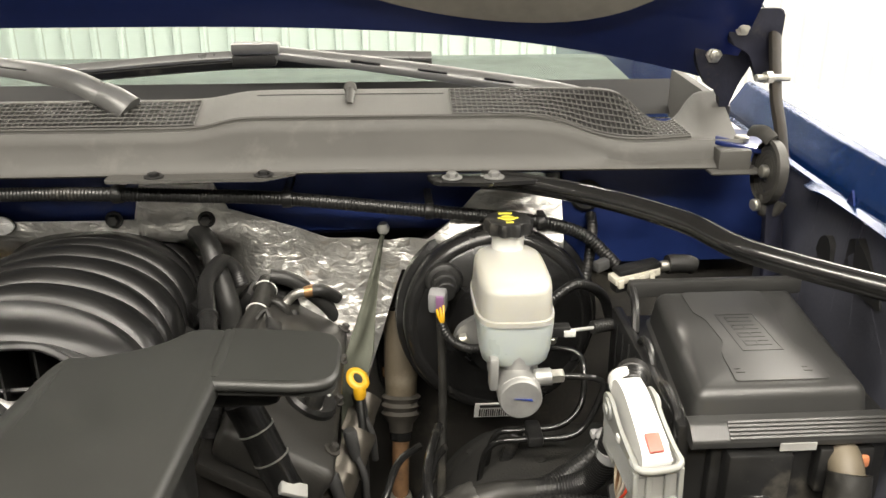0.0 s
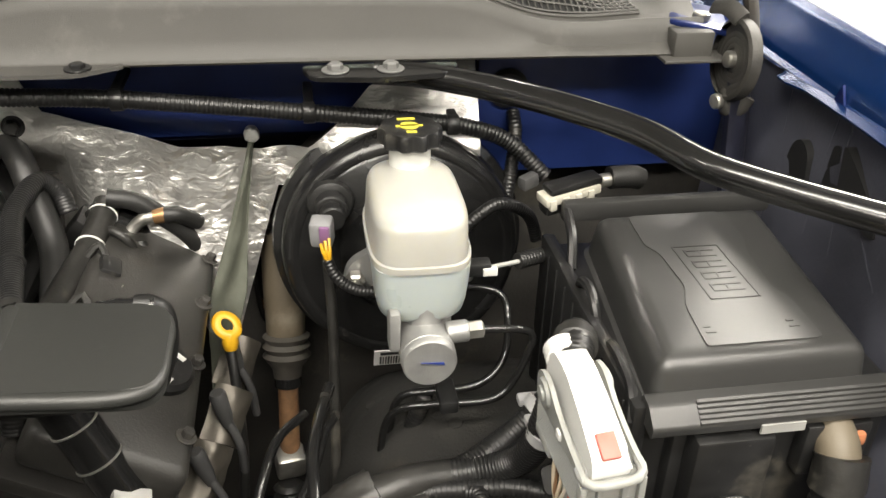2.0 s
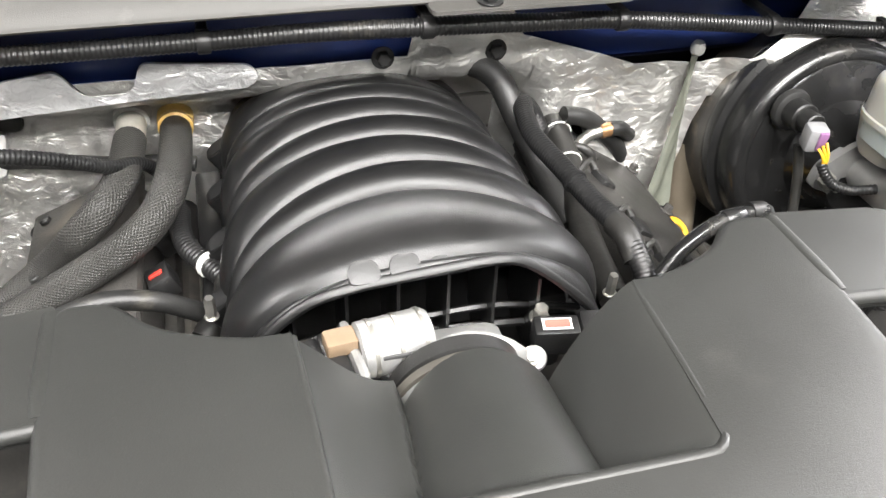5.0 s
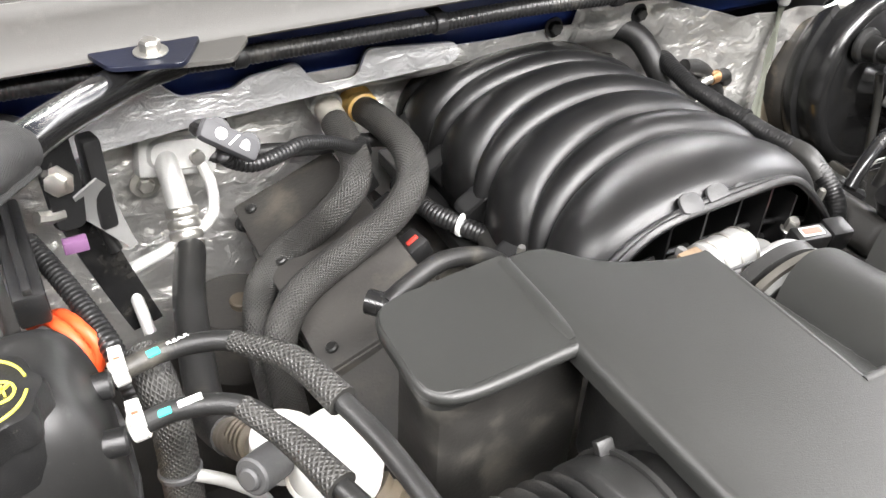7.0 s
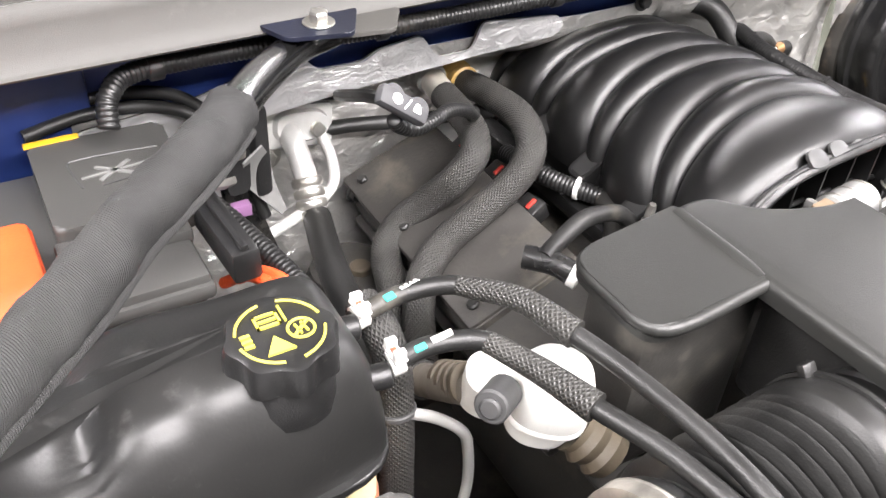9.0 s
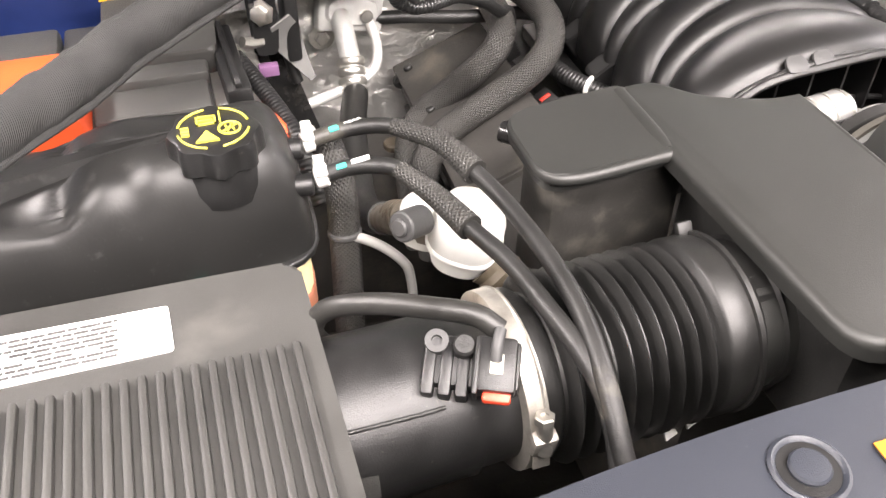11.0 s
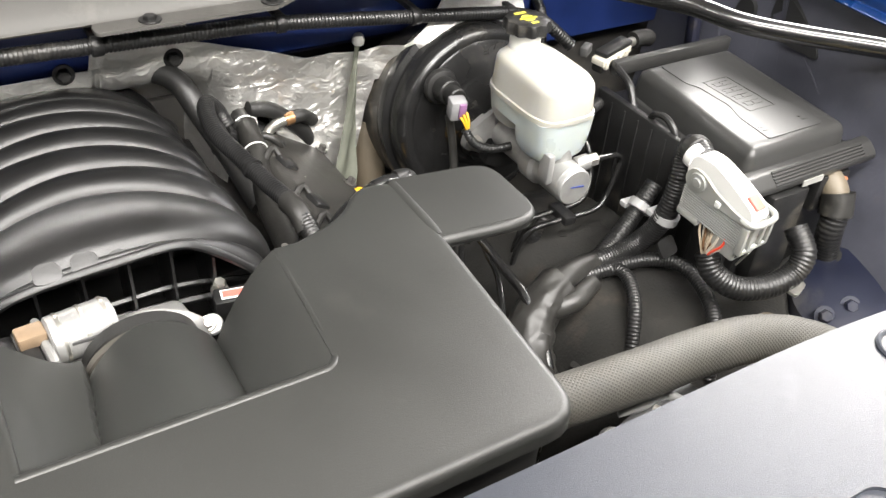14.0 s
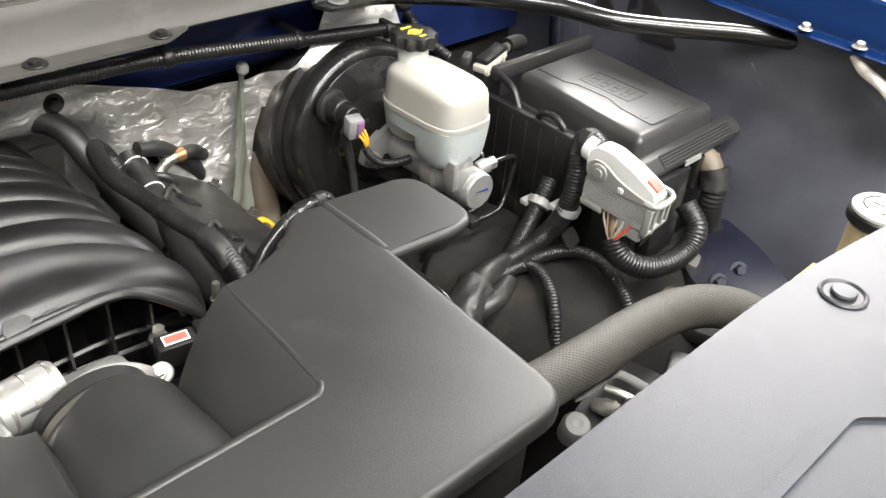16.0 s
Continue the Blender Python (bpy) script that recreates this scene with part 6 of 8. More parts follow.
part("coupling", join(*[lathe([(0.0135, 0), (0.0155, 0.0015), (0.0155, 0.0055), (0.0135, 0.007)], Vector((-0.437, 0.728, 1.0)) + Vector((-0.16, 0.8, -0.58)) * 0.0085 * k, (-0.16, 0.8, -0.58), 22) for k in range(4)]), TAN_SHIELD, can, "ribbed dusty coupling")
part("grey_cap", join(cyl((-0.435, 0.688, 1.03), (-0.75, -0.5, 0.3), 0.0125, 0.028), cyl((-0.455, 0.6745, 1.038), (-0.75, -0.5, 0.3), 0.0075, 0.006)), GREY_PAD, can)
part("neck", lathe([(0.02, 0), (0.018, 0.006), (0.022, 0.012), (0.018, 0.02), (0.022, 0.026), (0.018, 0.036)], (-0.384, 0.668, 0.985), (0.5, -0.6, -0.5), 20), TAN_SHIELD, can)

# radiator hose on the driver's side
radh = thing("radiator_hose", "thick dusty grey rubber radiator hose", "hose", (0.45, 0.5, 0.96))
part("hose", tube([(0.20, 0.545, 0.975), (0.28, 0.52, 0.98), (0.376, 0.51, 0.982), (0.456, 0.511, 0.974), (0.527, 0.508, 0.963), (0.575, 0.488, 0.956), (0.605, 0.455, 0.943), (0.63, 0.39, 0.89)], 0.0232, 28), HOSE_WEAVE, radh, sharp=70)
part("spring_clamp", tube([(0.208, 0.546, 0.971), (0.222, 0.541, 0.973)], 0.0238, 24), STEEL, radh)

# engine loom along the driver's side of the manifold
eloom = thing("engine_loom", "black corrugated engine loom beside the manifold", "wiring loom", (0.18, 0.95, 0.95))
ELOOM = [(0.2, 1.07, 0.98), (0.192, 1.078, 1.0), (0.178, 1.07, 1.016), (0.17, 1.04, 1.016), (0.168, 1.004, 1.012), (0.178, 0.955, 1.006), (0.188, 0.908, 1.0), (0.2, 0.85, 0.995), (0.206, 0.81, 0.97), (0.205, 0.79, 0.93)]
part("corrugated_sleeve", tube(ELOOM, 0.0105, 12, 0.0005, 0.0036), LOOM, eloom, sharp=70)
part("tape_cuff", rumpled(tube([(0.1965, 0.868, 0.9965), (0.2, 0.85, 0.995), (0.203, 0.83, 0.982)], 0.0122, 14), 0.0006, 90), TAPE, eloom, "black tape cuff")
part("tie", lathe([(0.0112, 0), (0.0122, 0.0005), (0.0122, 0.004), (0.0112, 0.0045)], (0.1825, 0.934, 1.0035), (0.2, -0.97, -0.12), 16), BLACK_PLASTIC, eloom, "black cable tie")
hose("rear_hose", "dark soft hose at the back of the engine", [(0.07, 1.15, 1.0), (0.098, 1.14, 1.035), (0.13, 1.12, 1.045), (0.155, 1.095, 1.036), (0.172, 1.065, 1.0), (0.19, 1.03, 0.96), (0.2, 0.96, 0.93)], 0.0145, RUBBER)

# looms by the fuse box
FITTING = material("tan_grey_fitting", (0.12, 0.105, 0.085), 0.45, vary=0.2)
LOOM_BAND = material("pale_grey_band", (0.33, 0.33, 0.33), 0.4, vary=0.08, bump=0.1)
trunk = thing("fuse_box_loom", "thick black loom, corrugated then taped, to the large connector", "wiring loom", (0.55, 0.67, 0.95))
part("corrugated_sleeve", tube([(0.548, 0.761, 0.866), (0.585, 0.758, 0.872), (0.606, 0.75, 0.886), (0.617, 0.736, 0.915), (0.622, 0.727, 0.952), (0.63, 0.73, 0.985), (0.639, 0.738, 1.01), (0.64, 0.735, 1.026), (0.634, 0.718, 1.033), (0.628, 0.7, 1.03)], 0.0135, 14, 0.001, 0.004), LOOM, trunk, sharp=70)
part("taped_sleeve", tube([(0.552, 0.761, 0.866), (0.53, 0.758, 0.867), (0.505, 0.752, 0.868), (0.473, 0.743, 0.862), (0.45, 0.735, 0.852)], 0.0138, 14, end_r=0.018), TAPE, trunk, "smooth taped stretch", 70)
hose("fuse_box_loom", "thick black corrugated loom beside the fuse box", [(0.48, 0.738, 0.855), (0.53, 0.752, 0.862), (0.575, 0.768, 0.872), (0.605, 0.776, 0.888), (0.628, 0.782, 0.907), (0.648, 0.786, 0.93), (0.656, 0.788, 0.938)], 0.0118, LOOM, 0.001, 0.004, seg=14, category="wiring loom")
hose("connector_loom", "black corrugated loom curving under the large connector", [(0.618, 0.655, 0.935), (0.62, 0.64, 0.915), (0.64, 0.62, 0.90), (0.675, 0.605, 0.898), (0.71, 0.60, 0.908), (0.728, 0.605, 0.93), (0.732, 0.63, 0.95)], 0.0145, LOOM, 0.0012, 0.0048, seg=14, category="wiring loom")
cable = thing("battery_cable_loom", "thick black corrugated loom with taped cuffs below the fuse box", "wiring loom", (0.83, 0.64, 0.8))
CABLE = [(0.83, 0.652, 0.958), (0.828, 0.646, 0.946), (0.825, 0.641, 0.932), (0.823, 0.639, 0.911), (0.83, 0.639, 0.885), (0.836, 0.639, 0.86), (0.84, 0.638, 0.835)]
part("corrugated_sleeve", tube(CABLE, 0.0165, 16, 0.0013, 0.0055), LOOM, cable, sharp=70)
part("upper_cuff", rumpled(tube(CABLE[:3], 0.0205, 20), 0.0014, 70), TAPE, cable, "black tape cuff")
part("lower_cuff", rumpled(tube([(0.834, 0.639, 0.87), (0.838, 0.6385, 0.852), (0.84, 0.638, 0.835)], 0.0205, 20), 0.0014, 70), TAPE, cable, "black tape cuff")
part("bare_end", rumpled(tube([(0.84, 0.638, 0.838), (0.837, 0.636, 0.818), (0.828, 0.632, 0.795)], 0.0125, 14, end_r=0.007), 0.002, 90), FITTING, cable, "dusty grey cable end")
hose("wheelhouse_loom", "black corrugated loom arching over the wheelhouse", [(0.5, 0.74, 0.855), (0.53, 0.747, 0.862), (0.563, 0.745, 0.864), (0.604, 0.739, 0.866), (0.637, 0.724, 0.866), (0.65, 0.698, 0.866), (0.643, 0.662, 0.864), (0.625, 0.625, 0.86), (0.606, 0.598, 0.845), (0.59, 0.58, 0.81)], 0.0092, LOOM, 0.0011, 0.0045, category="wiring loom")

# large grey connector
conn = thing("engine_computer_connector", "large white and grey connector with a red lock tab", "connector", (0.63, 0.66, 0.96))
CONN = pose(0.627, 0.660, 0.998, 4, -4, 3)
CONN_GREY = material("pale_grey_connector", (0.27, 0.275, 0.26), 0.42, vary=0.06, scale=20, bump=0.06, subsurface=0.15)
CONN_WHITE = material("white_connector_cover", (0.62, 0.62, 0.6), 0.38, vary=0.03, scale=20, bump=0.05)
part("body", moved(box(-0.021, 0.021, -0.043, 0.04, -0.026, 0.01, 0.004), CONN), CONN_GREY, conn)
for i in range(10):
    part("groove_rib", moved(box(-0.0218, 0.0218, -0.0438, 0.0408, -0.025 + i * 0.0033, -0.0237 + i * 0.0033, 0), CONN), CONN_GREY, conn)
cover = side_profile(rounded([(0.046, 0.006), (0.05, 0.03), (0.042, 0.042), (0.02, 0.045), (-0.012, 0.036), (-0.046, 0.022), (-0.05, 0.006)], 0.012), -0.0145, 0.0145, 0.006)
for v in cover.verts:
    v.co.x *= lerp(1.0, 0.72, min(1, max(0, (v.co.z - 0.006) / 0.046)))
part("cover", moved(cover, CONN), CONN_WHITE, conn, "white tapering wire cover")
part("cover_mouth", moved(lathe([(0.0125, 0), (0.0145, 0.001), (0.0145, 0.012), (0.0125, 0.013)], (0.0, 0.046, 0.028), (0.1, 1, 0.05), 20), CONN), CONN_WHITE, conn)
for sx in (-0.0205, 0.0205):
    part("lever", moved(side_profile(rounded([(0.036, 0.004), (0.044, 0.02), (0.036, 0.034), (0.02, 0.035), (0.0, 0.024), (-0.03, 0.017), (-0.053, 0.016), (-0.054, 0.009), (-0.03, 0.009), (0.0, 0.006)], 0.008), sx - 0.0018, sx + 0.0018, 0.001), CONN), CONN_GREY, conn, "grey cam lever")
    part("pivot_boss", moved(lathe([(0.0115, 0), (0.0105, 0.0025), (0.006, 0.0028), (0.0055, 0.0045), (0.001, 0.0045)], (sx * 1.08, 0.024, 0.021), (math.copysign(1, sx), 0, 0), 20), CONN), CONN_GREY, conn)
    part("side_catch", moved(box(sx - 0.004, sx + 0.004, -0.012, -0.004, 0.008, 0.016, 0.002), CONN), CONN_WHITE, conn)
part("lever_bow", moved(tube([(-0.0205, -0.04, 0.0128), (-0.0205, -0.049, 0.0128), (-0.015, -0.056, 0.0128), (0.0, -0.0575, 0.0128), (0.015, -0.056, 0.0128), (0.0205, -0.049, 0.0128), (0.0205, -0.04, 0.0128)], 0.0034, 10), CONN), CONN_GREY, conn)
part("strain_collar", lathe([(0.0145, 0), (0.017, 0.002), (0.017, 0.014), (0.0145, 0.016)], (0.637, 0.728, 1.029), (-0.3, -0.9, 0.1), 24), TAPE, conn)
part("lock_tab", moved(box(-0.0065, 0.0065, -0.009, 0.009, -0.003, 0.0015, 0.001), CONN @ pose(0.0, -0.038, 0.0275, 25, 0, 0)), SALMON, conn, "faded red lock tab")
# front block: posts and bars round two recessed windows
part("front_block", moved(box(-0.021, 0.021, -0.0495, -0.03, -0.03, 0.008, 0.002), CONN), GREY_PLASTIC, conn)
for sx in (-0.0205, -0.0085, 0.0085, 0.0205):
    part("front_post", moved(box(sx - 0.0025, sx + 0.0025, -0.0535, -0.045, -0.03, 0.008, 0.001), CONN), CONN_GREY, conn)
for z in (-0.0275, 0.0055):
    part("front_bar", moved(box(-0.0215, 0.0215, -0.0532, -0.046, z - 0.0025, z + 0.0025, 0.001), CONN), CONN_GREY, conn)
part("lower_block", moved(box(-0.02, 0.02, -0.045, -0.012, -0.046, -0.026, 0.003), CONN), CONN_GREY, conn)
for sx in (-0.01, 0.01):
    part("lower_window", moved(box(sx - 0.0055, sx + 0.0055, -0.0458, -0.0445, -0.041, -0.031, 0), CONN), GREY_PAD, conn)
part("rear_foot", moved(box(-0.0225, -0.005, 0.01, 0.042, -0.034, -0.025, 0.002), CONN), CONN_GREY, conn)
part("earth_tab", moved(box(-0.008, 0.006, -0.001, 0.001, -0.014, 0.012, 0.0006), CONN @ pose(0.014, -0.04, -0.056, 20, 0, 15)), STEEL, conn, "bare steel tab")
WIRE = material("tan_wire", (0.4, 0.33, 0.24), 0.45, vary=0.2)

# steering column and shaft beside the booster
shaft = thing("steering_shaft", "steering shaft with a tan cover and rubber boot", "steering shaft", (0.41, 1.1, 0.75))
part("cover", lathe([(0.026, 0), (0.0255, 0.06), (0.023, 0.125), (0.021, 0.13)], (0.414, 1.13, 0.91), (-0.03, -0.32, -0.95), 28), TAN_SHIELD, shaft, "dusty tan column cover")
part("boot", lathe([(0.023, 0), (0.0285, 0.004), (0.024, 0.011), (0.029, 0.016), (0.024, 0.023), (0.029, 0.028), (0.0245, 0.035), (0.018, 0.044), (0.016, 0.06)], (0.4105, 1.09, 0.793), (-0.03, -0.32, -0.95), 28), material("dusty_boot_rubber", (0.04, 0.036, 0.03), 0.65, vary=0.3, scale=20, bump=0.3, dirt=(0.13, 0.115, 0.09), dirt_amount=0.2), shaft)
part("collar", cyl((0.409, 1.072, 0.742), (-0.03, -0.32, -0.95), 0.0165, 0.014), GLOSS_BLACK, shaft)
part("rusty_shaft", cyl((0.4085, 1.067, 0.729), (-0.03, -0.32, -0.95), 0.0125, 0.09), RUST, shaft)
part("joint", moved(box(-0.018, 0.018, -0.014, 0.014, -0.02, 0.02, 0.005), pose(0.405, 1.036, 0.635, 15, 0, 10)), STEEL, shaft)
part("joint_bolt", cyl((0.43, 1.03, 0.635), (1, 0, 0), 0.008, 0.012), STEEL, shaft)
part("lower_boot", lathe([(0.014, 0), (0.02, 0.006), (0.014, 0.012), (0.02, 0.018), (0.014, 0.024), (0.02, 0.03), (0.014, 0.036), (0.02, 0.042), (0.012, 0.06)], (0.402, 1.025, 0.61), (-0.02, -0.3, -0.95), 24), RUBBER, shaft)

# washer bottle
washer = thing("washer_bottle", "pale washer fluid bottle with a white and black cap", "washer bottle", (0.69, 0.40, 0.95))
part("tank", prism(rounded([(0.62, 0.36), (0.80, 0.36), (0.80, 0.47), (0.62, 0.47)], 0.03), 0.42, 0.935, 0.02), TANK_PLASTIC, washer)
part("filler_neck", lathe([(0.028, 0), (0.026, 0.1), (0.026, 0.13)], (0.692, 0.403, 0.93), (0, 0, 1), 28), TANK_PLASTIC, washer)
part("cap", lathe([(0.03, 0), (0.0325, 0.003), (0.0325, 0.012), (0.03, 0.015)], (0.692, 0.403, 1.06), (0, 0, 1), 32), BLACK_PLASTIC, washer)
part("cap_top", lathe([(0.0305, 0), (0.0305, 0.004), (0.028, 0.006), (0.001, 0.006)], (0.692, 0.403, 1.0735), (0, 0, 1), 32), WHITE_PLASTIC, washer)

# engine sides under the manifold
VALVE_BLACK = material("valve_cover_black", (0.023, 0.022, 0.02), 0.45, vary=0.3, scale=16, bump=0.35, grain=400, dirt=(0.075, 0.068, 0.056), dirt_amount=0.2, dirt_scale=13)
for s, nm in ((-1, "valve_cover"), (1, "valve_cover")):
    ob = thing(nm, "dusty black valve cover beside the intake manifold", "valve cover", (s * 0.27, 0.95, 0.85), "valve covers")
    tilt = pose(s * 0.272, 0.955, 0.885 + (0.024 if s > 0 else 0), 0, s * (32 if s > 0 else 24), 0)
    part("cover", moved(box(-0.065, 0.065, -0.2, 0.18, -0.02, 0.025, 0.012, 3), tilt), VALVE_BLACK, ob)
    part("rim", moved(box(-0.073, 0.073, -0.21, 0.19, -0.035, -0.02, 0.004), tilt), VALVE_BLACK, ob)
for y in (0.80, 0.90, 1.0, 1.09):
    hexbolt("valve_cover_bolt", pose(0.272, 0.955, 0.909, 0, 32, 0) @ Vector((0.055, y - 0.955, 0.025)), (0.5, 0, 0.85), DUSTY_DARK, "dusty flange bolt on the valve cover", 0.0055, 0.0095, 0.007, "valve cover bolts")
solo("engine_block", box(-0.2, 0.2, 0.6, 1.12, 0.45, 0.88, 0.03), DUSTY_DARK, "dusty dark engine block", "engine block")
solo("cylinder_head", moved(box(-0.07, 0.07, -0.25, 0.25, -0.16, -0.035, 0.01), pose(0.262, 0.955, 0.87, 0, 40, 0)), DUSTY_DARK, "dusty cast cylinder head", "cylinder head", "cylinder heads")
solo("cylinder_head", moved(box(-0.07, 0.07, -0.25, 0.25, -0.16, -0.035, 0.01), pose(-0.262, 0.955, 0.87, 0, -40, 0)), DUSTY_DARK, "dusty cast cylinder head", "cylinder head", "cylinder heads")


def liner_surface(u, v):
    """Felt wheel arch liner: a hump under the fuse box, falling towards the engine."""
    x, y = lerp(0.42, 0.93, u), lerp(0.34, 1.16, v)
    hump = 0.845 - 1.3 * max(0, y - 0.86) ** 1.6 - 1.6 * max(0, 0.66 - y) ** 1.5
    edge = min(1, u * 3.6)
    return (x, y, hump * (0.62 + 0.38 * (1 - (1 - edge) ** 2) ** 0.5) + 0.008 * noise.noise(Vector((x * 14, y * 14, 5))) + 0.003 * noise.noise(Vector((x * 60, y * 60, 5))))


LINER = material("dusty_felt_liner", (0.010, 0.0095, 0.008), 0.95, vary=0.5, scale=22, bump=1.0, grain=300, dirt=(0.07, 0.058, 0.044), dirt_amount=0.28, dirt_scale=8)
liner = thing("wheel_arch_liner", "dusty black felt wheel arch liner under the fuse box", "wheel liner", (0.68, 0.75, 0.6))
part("felt", sheet(liner_surface, 60, 80, 0.004), LINER, liner)
for u, v in ((0.12, 0.42), (0.3, 0.62), (0.16, 0.75), (0.4, 0.3)):
    at = liner_surface(u, v)
    part("push_rivet", lathe([(0.007, -0.002), (0.007, 0.0008), (0.004, 0.0016), (0.001, 0.002)], at, (-0.2, 0, 1), 18), LINER, liner)

# ---- throttle body ----
throttle = thing("throttle_body", "bare aluminium throttle body with an actuator motor", "throttle body", (0.0, 0.72, 0.95))
part("motor", lathe([(0.018, 0), (0.0205, 0.002), (0.0205, 0.048), (0.018, 0.052), (0.014, 0.053)], (-0.062, 0.728, 1.024), (1, 0.1, 0.02), 32), CAST_ALU, throttle, "silver actuator motor can")
part("gear_plate", moved(box(-0.004, 0.004, -0.03, 0.03, -0.055, 0.025, 0.004), pose(-0.065, 0.722, 1.01, 0, 0, 6)), CAST_ALU, throttle)
part("gear_cover", moved(box(-0.022, -0.004, -0.027, 0.027, -0.05, 0.022, 0.006), pose(-0.065, 0.722, 1.01, 0, 0, 6)), BLACK_PLASTIC, throttle)
part("tan_block", moved(box(-0.016, 0.006, -0.006, 0.012, 0.018, 0.03, 0.002), pose(-0.068, 0.725, 1.012, 0, 0, 6)), material("tan_plastic", (0.17, 0.12, 0.075), 0.5), throttle)
part("plug", moved(box(-0.045, -0.02, -0.012, 0.012, -0.006, 0.02, 0.004), pose(-0.066, 0.735, 1.01, 0, 0, 6)), BLACK_PLASTIC, throttle)
for k in (0.008, 0.026, 0.044):
    part("motor_band", lathe([(0.0203, 0), (0.0212, 0.0006), (0.0212, 0.003), (0.0203, 0.0036)], Vector((-0.062, 0.728, 1.024)) + Vector((1, 0.1, 0.02)).normalized() * k, (1, 0.1, 0.02), 32, cap=False), STEEL, throttle)
part("motor_slot", moved(box(-0.012, 0.012, -0.0216, -0.0195, 0.004, 0.007, 0.0005), pose(-0.035, 0.731, 1.025)), GREY_PAD, throttle)
for at in ((-0.056, 0.702, 1.0), (0.064, 0.716, 1.0)):
    part("flange_ear", cyl(at, (0, -0.6, 0.8), 0.0098, 0.006), CAST_ALU, throttle)
part("bore_ring", lathe([(0.044, 0), (0.049, 0.003), (0.049, 0.014), (0.044, 0.016)], (0.003, 0.697, 0.996), (0, 1, 0.12), 48), RUBBER, throttle)
part("hose_clamp_ring", lathe([(0.046, 0), (0.0515, 0.001), (0.052, 0.004), (0.0515, 0.007), (0.046, 0.008)], (0.003, 0.686, 0.997), (0, 1, 0.12), 48, cap=False), HOSE_RUBBER, throttle)
part("clamp_band", lathe([(0.0475, 0), (0.0498, 0.0005), (0.0498, 0.006), (0.0475, 0.0065)], (0.003, 0.6785, 0.997), (0, 1, 0.12), 48, cap=False), CLAMP_GREY, throttle)
part("body", box(-0.05, 0.055, 0.715, 0.77, 0.94, 1.0, 0.012), CAST_ALU, throttle)
part("arm", tube([(-0.012, 0.714, 1.024), (0.015, 0.713, 1.03), (0.04, 0.711, 1.02), (0.058, 0.712, 1.002)], 0.0085, 14, flat=0.6), CAST_ALU, throttle)
for at in ((-0.05, 0.702, 1.006), (0.06, 0.713, 1.006)):
    part("bolt", join(cyl(at, (0, -0.6, 0.8), 0.0075, 0.002), lathe([(0.0048, 0.001), (0.0048, 0.005), (0.004, 0.006)], at, (0, -0.6, 0.8), 6)), CLAMP_STEEL, throttle)

sensor = thing("pressure_sensor", "small black pressure sensor with a pink label", "sensor", (0.09, 0.76, 0.97))
part("body", moved(box(-0.018, 0.018, -0.01, 0.01, -0.02, 0.006, 0.003), pose(0.095, 0.748, 0.995, 8, 0, -10)), BLACK_PLASTIC, sensor)
part("label", moved(box(-0.0115, 0.0115, -0.0055, 0.0055, 0.0055, 0.0066, 0), pose(0.095, 0.748, 0.995, 8, 0, -10)), PAPER, sensor, "white label")
part("pink_band", moved(box(-0.0098, 0.0098, -0.0038, 0.0038, 0.006, 0.0072, 0), pose(0.095, 0.748, 0.995, 8, 0, -10)), SALMON, sensor, "pink band on the label")
part("plug", moved(box(0.018, 0.042, -0.011, 0.013, -0.018, 0.008, 0.004), pose(0.095, 0.748, 0.995, 8, 0, -10)), BLACK_PLASTIC, sensor)
hexbolt("sensor_bolt", (0.088, 0.766, 0.992), (0, -0.2, 1), STEEL, "zinc bolt beside the pressure sensor", 0.0062, 0.0085, 0.012, "engine bolts")
hexbolt("manifold_bolt", (0.165, 0.8, 0.975), (0, -0.1, 1), STEEL, "long steel bolt at the manifold corner", 0.0045, 0.006, 0.02, "engine bolts")
hexbolt("manifold_bolt", (-0.16, 0.845, 0.975), (0, -0.1, 1), STEEL, "long steel bolt at the manifold flange", 0.0045, 0.006, 0.02, "engine bolts")

# ---- driver's side of the engine ----
dip = thing("dipstick", "yellow plastic oil dipstick with a ring handle", "dipstick", (0.355, 0.965, 0.87))
ring = [(0.353 + 0.0108 * math.cos(2 * math.pi * k / 20), 1.001 + 0.009 * math.sin(2 * math.pi * k / 20), 0.872 + 0.007 * math.sin(2 * math.pi * k / 20) - 0.004 * math.cos(2 * math.pi * k / 20)) for k in range(21)]
part("handle", tube(ring, 0.0026, 10, step=0.003, flat=2.0), YELLOW, dip)
part("plug", lathe([(0.007, 0), (0.0085, 0.006), (0.0085, 0.016), (0.006, 0.02)], (0.355, 0.994, 0.846), (0, 0.1, 1), 18), YELLOW, dip)
part("tube", tube([(0.355, 0.993, 0.847), (0.358, 0.975, 0.81), (0.36, 0.955, 0.74), (0.355, 0.95, 0.66)], 0.0055, 10), RUBBER, dip)

oil = thing("oil_filler_cap", "black oil filler cap with pale printed marks", "oil cap", (0.303, 0.89, 0.86))
N = Vector((0.53, -0.05, 0.85)).normalized()
OIL_AT = Vector((0.305, 0.872, 0.924))
part("cap", lathe([(0.031, 0), (0.033, 0.004), (0.033, 0.014), (0.029, 0.018), (0.001, 0.018)], OIL_AT - N * 0.012, N, 32), BLACK_PLASTIC, oil)
part("grip", moved(box(-0.024, 0.024, -0.009, 0.009, 0, 0.011, 0.004), Matrix.Translation(OIL_AT + N * 0.005) @ N.to_track_quat("Z", "Y").to_matrix().to_4x4()), BLACK_PLASTIC, oil)
